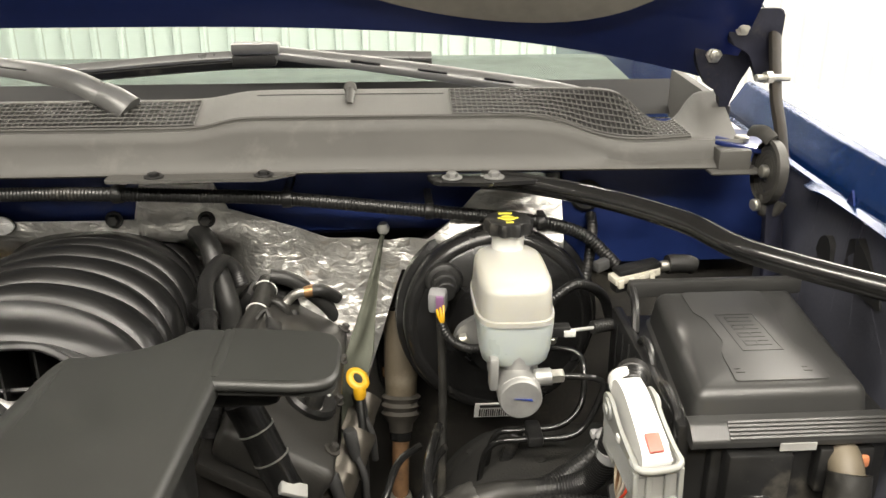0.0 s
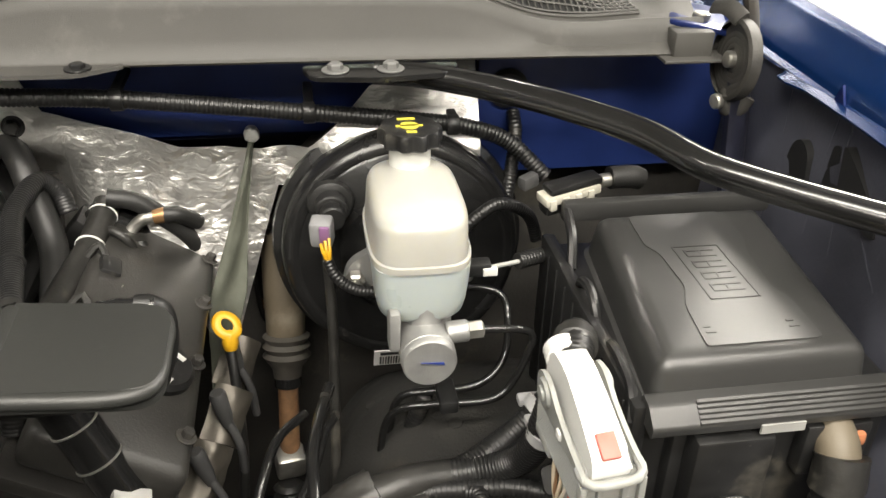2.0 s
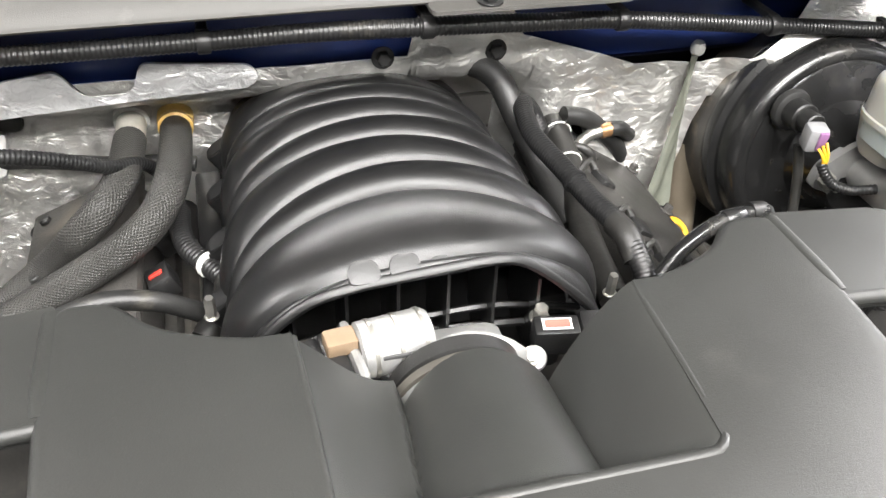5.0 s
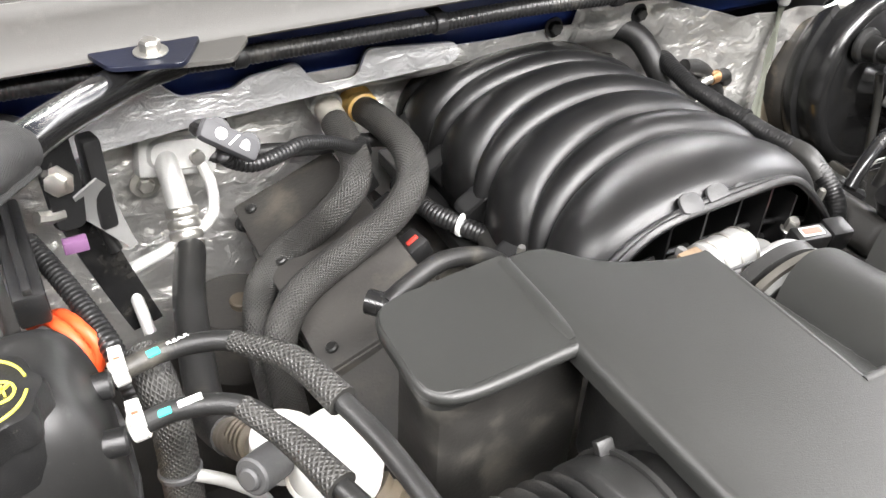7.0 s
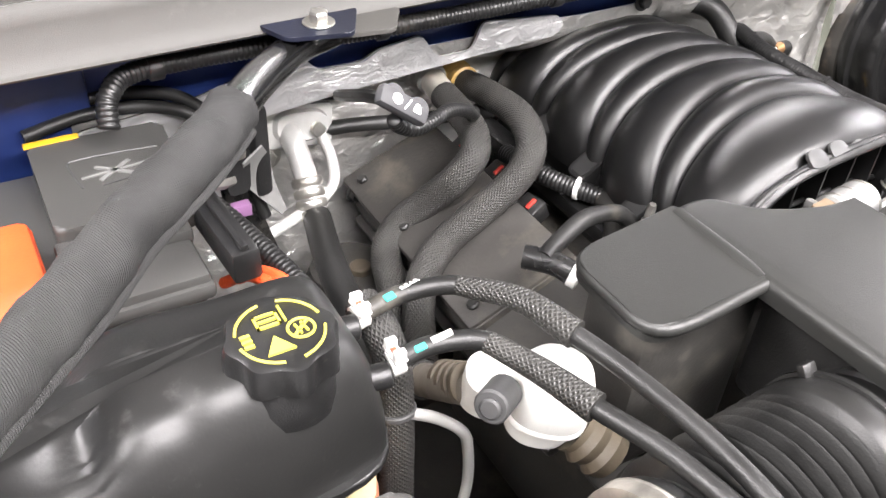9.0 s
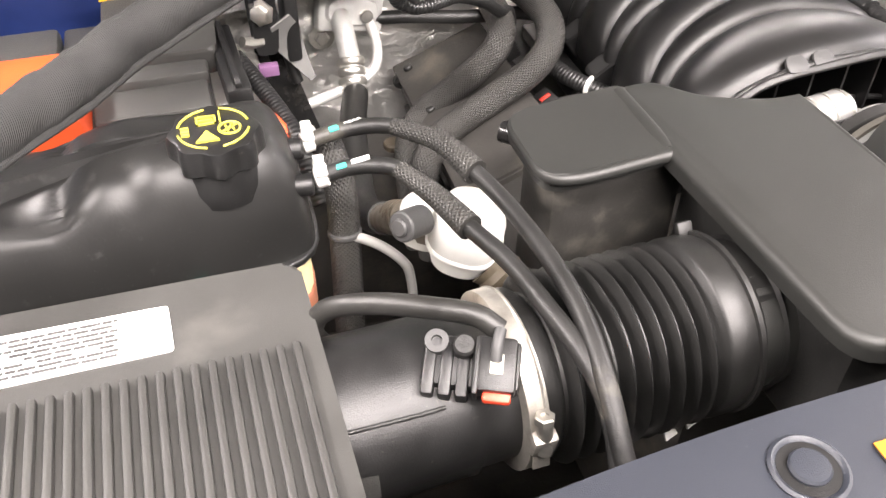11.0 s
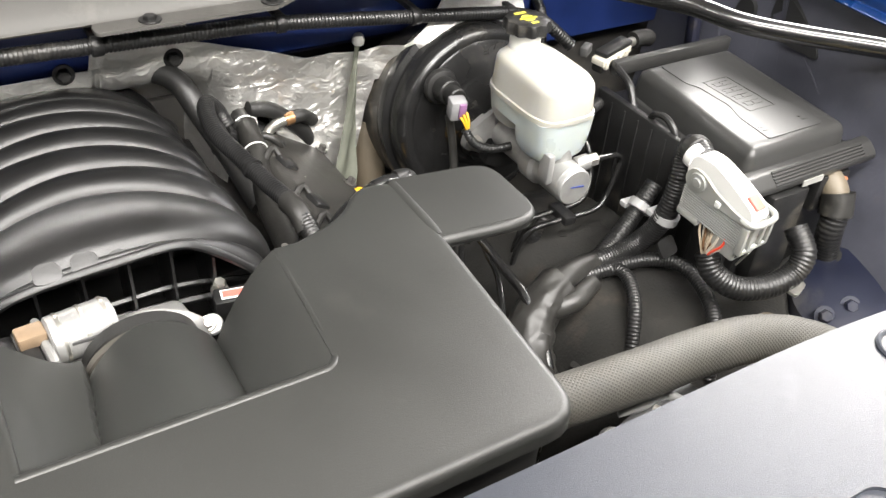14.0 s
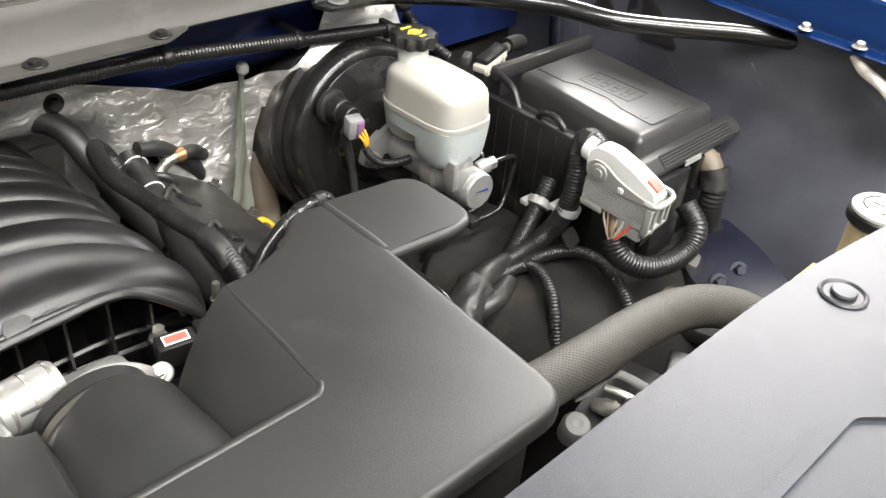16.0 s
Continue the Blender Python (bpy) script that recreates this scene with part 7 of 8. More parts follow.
marks = join(*[box(-0.02 + 0.006 * k, -0.0165 + 0.006 * k, 0.011, 0.018, 0.0062, 0.0068, 0) for k in range(6)], box(0.004, 0.014, -0.022, -0.013, 0.0062, 0.0068, 0), box(-0.014, -0.004, -0.021, -0.015, 0.0062, 0.0068, 0))
part("print", moved(marks, Matrix.Translation(OIL_AT + N * 0.0003) @ N.to_track_quat("Z", "Y").to_matrix().to_4x4() @ Matrix.Rotation(radians(70), 4, "Z")), PAPER, oil)

filler = thing("breather_pipe", "black pipe with two bright bands under the air box", "pipe", (0.27, 0.76, 0.92))
fa, fb = Vector((0.245, 0.772, 0.985)), Vector((0.288, 0.755, 0.885))
part("pipe", tube([fa, fa.lerp(fb, 0.5), fb], 0.0185, 20), GLOSS_BLACK, filler)
for k in (0.3, 0.62):
    part("band", lathe([(0.0187, 0), (0.0195, 0.0004), (0.0195, 0.0018), (0.0187, 0.002)], fa.lerp(fb, k), fb - fa, 24, cap=False), STEEL, filler)
part("tab", moved(box(-0.016, 0.016, -0.008, 0.008, -0.004, 0.004, 0.002), pose(0.295, 0.742, 0.895, 30, 30, 20)), GREY_PLASTIC, filler)
hose("coolant_pipe_hose", "short black rubber hose beside the breather pipe", [(0.278, 0.79, 0.9), (0.296, 0.78, 0.875), (0.308, 0.768, 0.845), (0.30, 0.74, 0.8)], 0.012, RUBBER)

vac = thing("vacuum_hose", "glossy black vacuum hose with a steel elbow", "hose", (0.31, 0.82, 1.03))
part("hose", tube([(0.21, 0.80, 0.985), (0.232, 0.808, 1.006), (0.265, 0.82, 1.016), (0.295, 0.827, 1.018), (0.32, 0.828, 1.018)], 0.0072, 12), GLOSS_BLACK, vac)
part("elbow", tube([(0.304, 0.829, 1.018), (0.318, 0.83, 1.016), (0.325, 0.832, 1.002), (0.322, 0.832, 0.97), (0.312, 0.83, 0.94)], 0.0092, 12), RUBBER, vac)
part("ferrule", lathe([(0.0082, 0), (0.0092, 0.002), (0.0092, 0.02), (0.0082, 0.022)], (0.275, 0.823, 1.017), (1, 0.2, 0), 16), GLOSS_BLACK, vac)

# injector rail loom with white rings, bent fuel pipe
rail = thing("injector_loom", "taped wiring loom with white cable rings along the head", "wiring loom", (0.22, 1.02, 0.95))
part("loom", tube([(0.232, 1.14, 0.975), (0.229, 1.09, 0.966), (0.223, 1.035, 0.956), (0.212, 0.99, 0.948), (0.2, 0.92, 0.94), (0.195, 0.84, 0.93)], 0.0145, 12), TAPE, rail)
for at in ((0.2285, 1.085, 0.966), (0.223, 1.036, 0.956)):
    part("ring", lathe([(0.0148, 0), (0.0158, 0.0004), (0.0158, 0.002), (0.0148, 0.0024)], at, (0.1, 1, 0.2), 20, cap=False), WHITE_PLASTIC, rail, "white cable ring")
for y in (1.1, 1.0, 0.91, 0.85):
    part("injector_plug", moved(box(-0.011, 0.011, -0.013, 0.013, -0.016, 0.016, 0.004), pose(0.242, y, 0.945, 10, 35, 12)), BLACK_PLASTIC, rail)
    part("lead", tube([(0.225, y + 0.01, 0.96), (0.238, y + 0.016, 0.97), (0.245, y + 0.006, 0.955)], 0.004, 8), TAPE, rail)
fuel = thing("fuel_pipe", "bent bright fuel pipe with a brown fitting", "pipe", (0.27, 1.12, 0.93))
part("pipe", tube([(0.248, 1.075, 0.922), (0.25, 1.08, 0.938), (0.258, 1.085, 0.95), (0.27, 1.085, 0.96), (0.285, 1.085, 0.963)], 0.0068, 12), STEEL, fuel)
part("fitting", tube([(0.281, 1.085, 0.962), (0.294, 1.085, 0.964)], 0.0085, 14), material("bronze_fitting", (0.3, 0.17, 0.08), 0.4, metal=0.7), fuel)
part("rubber_end", tube([(0.292, 1.085, 0.964), (0.306, 1.087, 0.962), (0.325, 1.1, 0.945)], 0.009, 12), RUBBER, fuel)
hose("rail_pipe", "thin grey rail beside the valve cover", [(0.235, 1.07, 0.94), (0.26, 1.0, 0.935), (0.275, 0.9, 0.925), (0.27, 0.82, 0.92)], 0.007, RUBBER)

# spark plug boots and heat shields below the valve cover
for at, b in (((0.343, 0.93, 0.84), (0.362, 0.93, 0.73)), ((0.322, 0.88, 0.81), (0.352, 0.88, 0.70)), ((0.35, 1.02, 0.84), (0.372, 1.02, 0.73))):
    ob = thing("plug_lead", "grey spark plug boot and lead", "ignition lead", at, "spark plug leads")
    part("boot", lathe([(0.007, 0), (0.009, 0.004), (0.008, 0.03), (0.0055, 0.045)], at, Vector(b) - Vector(at), 16), GREY_PAD, ob)
    part("lead", tube([Vector(at).lerp(Vector(b), 0.3), Vector(at).lerp(Vector(b), 0.6) + Vector((0.006, -0.006, 0)), Vector(b)], 0.0045, 10), GREY_PAD, ob)
    part("heat_shield", moved(sheet(lambda u, v: (lerp(-0.022, 0.022, u), lerp(-0.03, 0.03, v), 0.012 * math.sin(u * 3.1) + 0.004 * noise.noise(Vector((u * 4, v * 4, at[1] * 9)))), 10, 10, 0.001), pose(at[0] + 0.004, at[1] + 0.022, at[2] - 0.05, 50, 35, 10)), material("dull_heat_shield", (0.1, 0.09, 0.075), 0.45, metal=0.6, vary=0.2), ob, "dull metal heat shield")

# strap hung from the firewall peg
strap = thing("sheer_strap", "sheer grey-green strap hung from a firewall peg", "strap", (0.39, 1.1, 1.05))


def strap_surface(u, v):
    z = lerp(1.045, 0.76, v)
    c = 0.391 - 0.05 * min(1, v * 1.3) + 0.01 * max(0, v - 0.6)
    w = 0.0035 + 0.0165 * min(1, v * 1.7) ** 1.5 - 0.005 * max(0, 1 - abs(v - 0.8) / 0.2)
    a = (u - 0.5) * 2
    return (c + w * a, 1.098 - 0.07 * v - 0.006 * math.cos(a * 2.2 + 3 * v) + 0.004 * noise.noise(Vector((u * 3, v * 7, 2))), z + 0.002 * a)


part("cloth", sheet(strap_surface, 14, 40, 0.0012), FABRIC, strap)
part("knot", lathe([(0.004, 0), (0.008, 0.004), (0.0085, 0.01), (0.006, 0.016), (0.001, 0.018)], (0.391, 1.098, 1.04), (0, -0.15, 1), 14), GREY_PLASTIC, strap)

# column bracket
bracket = thing("column_bracket", "black steel bracket with rusty bolts beside the booster", "bracket", (0.39, 1.14, 0.84))
part("plate", face_profile(rounded([(0.38, 0.784), (0.394, 0.76), (0.416, 0.774), (0.426, 0.834), (0.42, 0.889), (0.396, 0.889), (0.374, 0.874)], 0.012), 1.147, 1.155, 0.002), GLOSS_BLACK, bracket)
part("bracket_edge", tube([(0.418, 1.145, 0.889), (0.396, 1.145, 0.889), (0.376, 1.145, 0.874), (0.378, 1.145, 0.824), (0.382, 1.145, 0.784), (0.394, 1.145, 0.762)], 0.004, 8), GLOSS_BLACK, bracket)
for x, z in ((0.394, 0.872), (0.39, 0.797)):
    part("bolt", lathe([(0.0095, 0), (0.0095, 0.002), (0.0065, 0.003), (0.0065, 0.008), (0.005, 0.009)], (x, 1.147, z), (0, -1, 0.1), 14), RUST, bracket)

# ---- booster wiring and brake pipes ----
plug = thing("booster_sensor_plug", "grey and purple sensor plug with yellow wires", "connector", (0.45, 0.965, 1.0))
part("housing", moved(box(-0.011, 0.011, -0.02, 0.0, -0.014, 0.014, 0.004), pose(0.447, 0.963, 1.008, 8, 0, -12)), material("sensor_grey", (0.22, 0.22, 0.225), 0.45), plug)
part("seal", moved(box(-0.001, 0.009, -0.0222, -0.016, -0.010, 0.012, 0.002), pose(0.447, 0.963, 1.008, 8, 0, -12)), PURPLE, plug, "purple wire seal")
part("wires", join(*[tube([(0.443 + 0.004 * k, 0.94, 1.0 + 0.003 * k), (0.445 + 0.003 * k, 0.932, 0.994), (0.45, 0.934, 0.98)], 0.0016, 6) for k in range(3)]), YELLOW, plug, "yellow wires")
plug.location.x += 0.012
hose("sensor_loom", "thin corrugated loom from the booster sensor", [(0.46, 0.936, 0.985), (0.466, 0.93, 0.972), (0.477, 0.925, 0.962), (0.492, 0.915, 0.96), (0.512, 0.905, 0.965)], 0.0058, LOOM, 0.0009, 0.0038, 10, "wiring loom")
hose("drop_loom", "taped wire running down beside the booster", [(0.46, 0.975, 0.985), (0.462, 0.965, 0.95), (0.463, 0.955, 0.9), (0.462, 0.94, 0.83), (0.458, 0.91, 0.74), (0.45, 0.88, 0.66)], 0.0055, TAPE, category="wiring loom")
hose("brake_pipe", "black steel brake pipe from the master cylinder", [(0.585, 0.833, 0.966), (0.62, 0.835, 0.962), (0.638, 0.838, 0.953), (0.637, 0.838, 0.935), (0.62, 0.832, 0.9), (0.598, 0.828, 0.888), (0.55, 0.838, 0.88), (0.516, 0.845, 0.87), (0.503, 0.855, 0.83), (0.50, 0.86, 0.74)], 0.0038, GLOSS_BLACK, seg=10, category="pipe")
hose("brake_pipe", "black steel brake pipe behind the master cylinder", [(0.566, 0.90, 0.965), (0.60, 0.908, 0.96), (0.624, 0.905, 0.953), (0.628, 0.888, 0.94), (0.622, 0.868, 0.905), (0.595, 0.852, 0.888), (0.55, 0.857, 0.88), (0.522, 0.862, 0.872), (0.512, 0.87, 0.83), (0.51, 0.875, 0.74)], 0.0038, GLOSS_BLACK, seg=10, category="pipe")
solo("pipe_clip", box(0.554, 0.572, 0.826, 0.866, 0.876, 0.889, 0.003), BLACK_PLASTIC, "black plastic clip holding two brake pipes", "clip")
hose("lower_loom", "corrugated loom dropping below the master cylinder", [(0.545, 0.86, 0.875), (0.535, 0.862, 0.84), (0.525, 0.865, 0.80), (0.53, 0.85, 0.74), (0.55, 0.82, 0.70)], 0.0085, LOOM, 0.001, 0.0045, category="wiring loom")
hose("bent_pipe", "bent dark steel pipe low in the bay", [(0.455, 0.90, 0.86), (0.442, 0.832, 0.873), (0.436, 0.79, 0.874), (0.436, 0.751, 0.87), (0.434, 0.715, 0.85), (0.42, 0.66, 0.81), (0.36, 0.60, 0.75), (0.32, 0.55, 0.72)], 0.0058, GLOSS_BLACK, category="pipe")
hose("reservoir_loom", "thin corrugated loom behind the reservoir", [(0.585, 0.965, 0.965), (0.592, 0.967, 0.985), (0.612, 0.973, 1.002), (0.635, 0.981, 1.011), (0.66, 0.995, 0.998), (0.679, 1.011, 0.975), (0.69, 1.02, 0.945)], 0.0068, LOOM, 0.001, 0.004, 12, "wiring loom")
lvl = thing("fluid_level_plug", "small black and white fluid level plug with a grey sleeve", "connector", (0.61, 0.888, 1.0))
part("plug", box(0.582, 0.61, 0.888, 0.904, 0.984, 0.998, 0.003), BLACK_PLASTIC, lvl)
part("lock", box(0.601, 0.615, 0.886, 0.892, 0.986, 0.994, 0.001), WHITE_PLASTIC, lvl)
part("wires", tube([(0.61, 0.896, 0.99), (0.645, 0.912, 0.985)], 0.0022, 6), GREY_PLASTIC, lvl)
part("sleeve", tube([(0.64, 0.911, 0.985), (0.656, 0.92, 0.983), (0.678, 0.932, 0.979)], 0.0082, 12, 0.0008, 0.004), RUBBER, lvl)
hose("riser_loom", "corrugated loom rising to the firewall grommet", [(0.676, 1.105, 1.06), (0.675, 1.085, 1.045), (0.672, 1.075, 1.02), (0.665, 1.06, 0.99), (0.655, 1.04, 0.95)], 0.0078, LOOM, 0.001, 0.0045, 12, "wiring loom")
grommet = thing("firewall_grommet", "dark rubber grommet in the blue firewall", "grommet", (0.668, 1.105, 1.085))
part("ring", lathe([(0.014, 0), (0.021, 0.001), (0.0225, 0.005), (0.018, 0.009), (0.012, 0.008)], (0.668, 1.107, 1.088), (0, -1, 0), 28), RUBBER, grommet)
part("core", lathe([(0.012, 0), (0.01, 0.006), (0.001, 0.007)], (0.668, 1.106, 1.088), (0, -1, 0), 20), RUBBER, grommet)

ivory = thing("ivory_relay_connector", "ivory and black wiring connector behind the fuse box", "connector", (0.70, 0.915, 1.03))
part("ivory_base", moved(box(-0.032, 0.03, -0.009, 0.012, -0.002, 0.008, 0.002), pose(0.7, 0.952, 1.032, 0, -6, 14)), IVORY, ivory)
for k in range(4):
    part("ivory_key", moved(box(-0.028 + 0.014 * k, -0.021 + 0.014 * k, -0.011, -0.004, -0.006, 0.005, 0.001), pose(0.7, 0.952, 1.032, 0, -6, 14)), IVORY, ivory)
part("black_base", moved(box(-0.03, 0.028, -0.006, 0.012, -0.014, -0.002, 0.003), pose(0.7, 0.952, 1.032, 0, -6, 14)), BLACK_PLASTIC, ivory)
part("black_top", moved(box(-0.028, 0.03, -0.008, 0.013, 0.008, 0.016, 0.003), pose(0.702, 0.952, 1.032, 0, -6, 14)), BLACK_PLASTIC, ivory)
part("steel_pin", cyl((0.731, 0.961, 1.041), (1, 0.2, 0.05), 0.007, 0.014), STEEL, ivory)
part("hose_tail", tube([(0.742, 0.963, 1.043), (0.755, 0.965, 1.043), (0.77, 0.967, 1.041), (0.776, 0.968, 1.038)], 0.0115, 14), RUBBER, ivory)
part("grey_tab", moved(box(-0.01, 0.01, -0.006, 0.006, 0.008, 0.022, 0.003), pose(0.66, 0.962, 1.03, 0, -6, 30)), GREY_PAD, ivory)

# fuse box markings and front cable
part("stamp_frame", join(*[box(a, b, c, d, 1.039, 1.0403, 0) for a, b, c, d in ((0.745, 0.788, 0.733, 0.7343), (0.745, 0.788, 0.8147, 0.816), (0.745, 0.7463, 0.733, 0.816), (0.7867, 0.788, 0.733, 0.816))]), FUSE_PLASTIC, lid)
stamp = bmesh.new()
for i in range(4):
    y = 0.744 + i * 0.018
    for a, b, c, d in ((0.753, 0.78, y, y + 0.0018), (0.753, 0.78, y + 0.009, y + 0.0108), (0.753, 0.7548, y, y + 0.0108), (0.766, 0.7678, y + 0.0018, y + 0.009)):
        bmesh.ops.create_cube(stamp, size=1, matrix=Matrix.LocRotScale(((a + b) / 2, (c + d) / 2, 1.0396), None, (b - a, d - c, 0.0012)))
part("stamp", stamp, FUSE_PLASTIC, lid)
for x in (0.722, 0.79):
    part("stamp_arrow", join(box(x, x + 0.008, 0.69, 0.692, 1.039, 1.0403, 0), box(x + 0.001, x + 0.006, 0.697, 0.699, 1.039, 1.0403, 0)), FUSE_PLASTIC, lid)
part("front_label", box(0.748, 0.783, 0.6322, 0.634, 0.988, 0.996, 0), GREY_PLASTIC, fusebox, "small white printed label")
part("cable_port", box(0.79, 0.845, 0.636, 0.654, 0.935, 0.985, 0.004), BLACK_PLASTIC, fusebox)
part("orange_seal", box(0.812, 0.838, 0.631, 0.65, 0.966, 0.978, 0.003), material("orange_seal", (0.45, 0.17, 0.08), 0.5), fusebox, "orange seal")
TAN_BOOT = material("tan_rubber_boot", (0.12, 0.1, 0.07), 0.5, vary=0.15, scale=20, bump=0.2)
part("tan_boot", tube([(0.816, 0.645, 0.975), (0.815, 0.632, 0.968), (0.814, 0.622, 0.953)], 0.0165, 20), TAN_BOOT, fusebox)

# clamps, tape and brackets round the thick looms
for at, d in (((0.622, 0.73, 0.93), (0.12, -0.2, 0.95)), ((0.63, 0.7825, 0.908), (0.6, 0.12, 0.6))):
    ob = thing("loom_clamp", "grey plastic clamp round a thick loom", "clamp", at, "loom clamps")
    part("band", lathe([(0.0138, 0), (0.0158, 0.001), (0.0158, 0.011), (0.0138, 0.012)], at, d, 24), LOOM_BAND, ob)
    part("foot", moved(box(-0.012, 0.012, -0.006, 0.006, -0.004, 0.004, 0.002), Matrix.Translation(Vector(at) + Vector((0.0, 0.016, 0.003)))), LOOM_BAND, ob)
wrap = thing("taped_loom", "bulky loom joint wrapped in black friction tape", "wiring loom", (0.42, 0.69, 0.86))
part("wrap", rumpled(tube([(0.488, 0.748, 0.864), (0.47, 0.742, 0.858), (0.443, 0.73, 0.842), (0.422, 0.708, 0.822), (0.41, 0.68, 0.80), (0.405, 0.64, 0.77)], 0.025, 40, end_r=0.033), 0.0046, 62), TAPE, wrap)
part("branch", tube([(0.455, 0.73, 0.85), (0.49, 0.72, 0.858), (0.53, 0.733, 0.862)], 0.016, 14, end_r=0.011), TAPE, wrap)
part("tail", tube([(0.56, 0.745, 0.862), (0.572, 0.735, 0.866), (0.57, 0.715, 0.866), (0.557, 0.688, 0.862), (0.54, 0.665, 0.852), (0.52, 0.64, 0.82)], 0.0085, 12, 0.001, 0.0045), LOOM, wrap)
for m, lab_ in ((pose(0.637, 0.728, 0.884, 50, 0, 10), "dark bracket tab with a hole beside the loom"), (pose(0.708, 0.593, 0.897, 8, 0, 20), "grey steel bracket tab with a hole")):
    ob = thing("bracket_tab", lab_, "bracket", m.translation, "bracket tabs")
    part("tab", moved(prism(rounded([(-0.014, -0.012), (0.016, -0.012), (0.016, 0.012), (-0.014, 0.012)], 0.006), -0.002, 0.002, 0.0006), m), RUBBER if "dark" in lab_ else STEEL, ob)
    # Black disc through the uncut tab, painted as the shade in its hole.
    part("hole", moved(cyl((0.002, 0, -0.0024), (0, 0, 1), 0.0045, 0.0048, 0.0002, 14), m), INK_AND_SHADE, ob)
fan = thing("connector_wires", "fan of tan and brown wires under the large connector", "wires", (0.64, 0.64, 0.93))
for k in range(14):
    x, y = 0.611 + 0.004 * (k % 3), 0.668 - 0.003 * k
    part("wire", tube([(x, y, 0.972), (x - 0.001, y, 0.962), (0.609 + 0.002 * (k % 3), lerp(y, 0.652, 0.6), 0.944), (0.613 + 0.002 * (k % 4), 0.654 - 0.001 * (k % 5), 0.928), (0.617, 0.65, 0.92)], 0.0015, 6), (WIRE, IVORY, WIRE, RUST)[k % 4] if k != 12 else RED_PLASTIC, fan)

# low hardware near the wheelhouse
tower = thing("body_mount_tower", "dull blue stamped body mount in the fender well", "body mount", (0.85, 0.58, 0.8))
part("dome", lathe([(0.095, 0), (0.095, 0.05), (0.088, 0.075), (0.07, 0.085), (0.02, 0.088)], (0.845, 0.575, 0.78), (-0.2, -0.1, 1), 40), BLUE_DULL, tower)
part("shelf", moved(box(-0.07, 0.07, -0.06, 0.06, -0.02, 0.006, 0.006), pose(0.765, 0.55, 0.82, 0, -8, 20)), DUSTY_DARK, tower)
for x, y in ((0.76, 0.575), (0.79, 0.56)):
    hexbolt("mount_bolt", (x, y, 0.832), (0, 0, 1), DUSTY_DARK, "dusty bolt on the body mount", 0.008, 0.012, 0.007, "mount bolts")
bush = thing("rubber_bushing", "dusty round bushing with a tan washer", "bushing", (0.685, 0.585, 0.84))
part("rubber", lathe([(0.022, 0), (0.024, 0.01), (0.02, 0.02)], (0.685, 0.585, 0.83), (0, 0, 1), 24), DUSTY_DARK, bush)
part("washer", lathe([(0.015, 0), (0.015, 0.003), (0.007, 0.004), (0.007, 0.01), (0.001, 0.01)], (0.685, 0.585, 0.85), (0, 0, 1), 24), TAN_SHIELD, bush)
latchbar = thing("hood_latch", "bright steel hood latch deep behind the radiator cover", "latch", (0.42, 0.44, 1.0))
part("dark_plate", moved(box(-0.06, 0.06, -0.035, 0.035, -0.004, 0.0, 0.002), pose(0.40, 0.475, 0.937, 0, 0, 15)), INK_AND_SHADE, latchbar)
part("striker", tube([(0.389, 0.492, 0.95), (0.393, 0.481, 0.951), (0.397, 0.468, 0.95), (0.40, 0.45, 0.948)], 0.0042, 10), STEEL, latchbar)
part("frame_strip", tube([(0.356, 0.503, 0.95), (0.381, 0.4986, 0.951), (0.408, 0.5, 0.951), (0.417, 0.49, 0.95), (0.4215, 0.463, 0.949), (0.424, 0.44, 0.948)], 0.0045, 8, flat=0.4), CLAMP_GREY, latchbar)
part("pawl", lathe([(0.002, -0.012), (0.006, -0.01), (0.0085, 0.0), (0.008, 0.01), (0.004, 0.014)], (0.371, 0.479, 0.948), (0.3, -0.9, 0.2), 14), STEEL, latchbar)
part("pawl_arm", tube([(0.371, 0.475, 0.95), (0.382, 0.464, 0.95), (0.39, 0.45, 0.948)], 0.004, 8), STEEL, latchbar)
part("spring_cup", lathe([(0.013, -0.02), (0.014, 0.0), (0.011, 0.006), (0.005, 0.008), (0.001, 0.006)], (0.335, 0.482, 0.945), (-0.2, -0.3, 0.9), 16), CLAMP_GREY, latchbar)
part("cover", moved(box(-0.025, 0.025, -0.02, 0.02, -0.01, 0.01, 0.004), pose(0.47, 0.455, 0.945, 0, 5, 25)), BLACK_PLASTIC, latchbar)
hose("cooler_line", "black hose under the front of the air box", [(0.22, 0.43, 0.96), (0.30, 0.44, 0.965), (0.36, 0.45, 0.96), (0.42, 0.47, 0.93)], 0.012, RUBBER)

# ---- passenger side of the engine ----
ploom = thing("coil_loom", "corrugated coil loom with a white ring and red locks", "wiring loom", (-0.18, 0.97, 0.95))
part("loom", tube([(-0.185, 1.05, 0.945), (-0.185, 1.01, 0.95), (-0.178, 0.975, 0.952), (-0.16, 0.945, 0.95), (-0.14, 0.915, 0.948)], 0.0105, 12, 0.001, 0.0045), LOOM, ploom)
part("ring", lathe([(0.0112, 0), (0.0128, 0.0006), (0.0128, 0.005), (0.0112, 0.0056)], (-0.162, 0.95, 0.951), (0.5, -0.8, 0), 20), WHITE_PLASTIC, ploom, "white cable ring")
part("tape_end", tube([(-0.145, 0.92, 0.948), (-0.15, 0.895, 0.945), (-0.17, 0.87, 0.93)], 0.013, 12), TAPE, ploom)
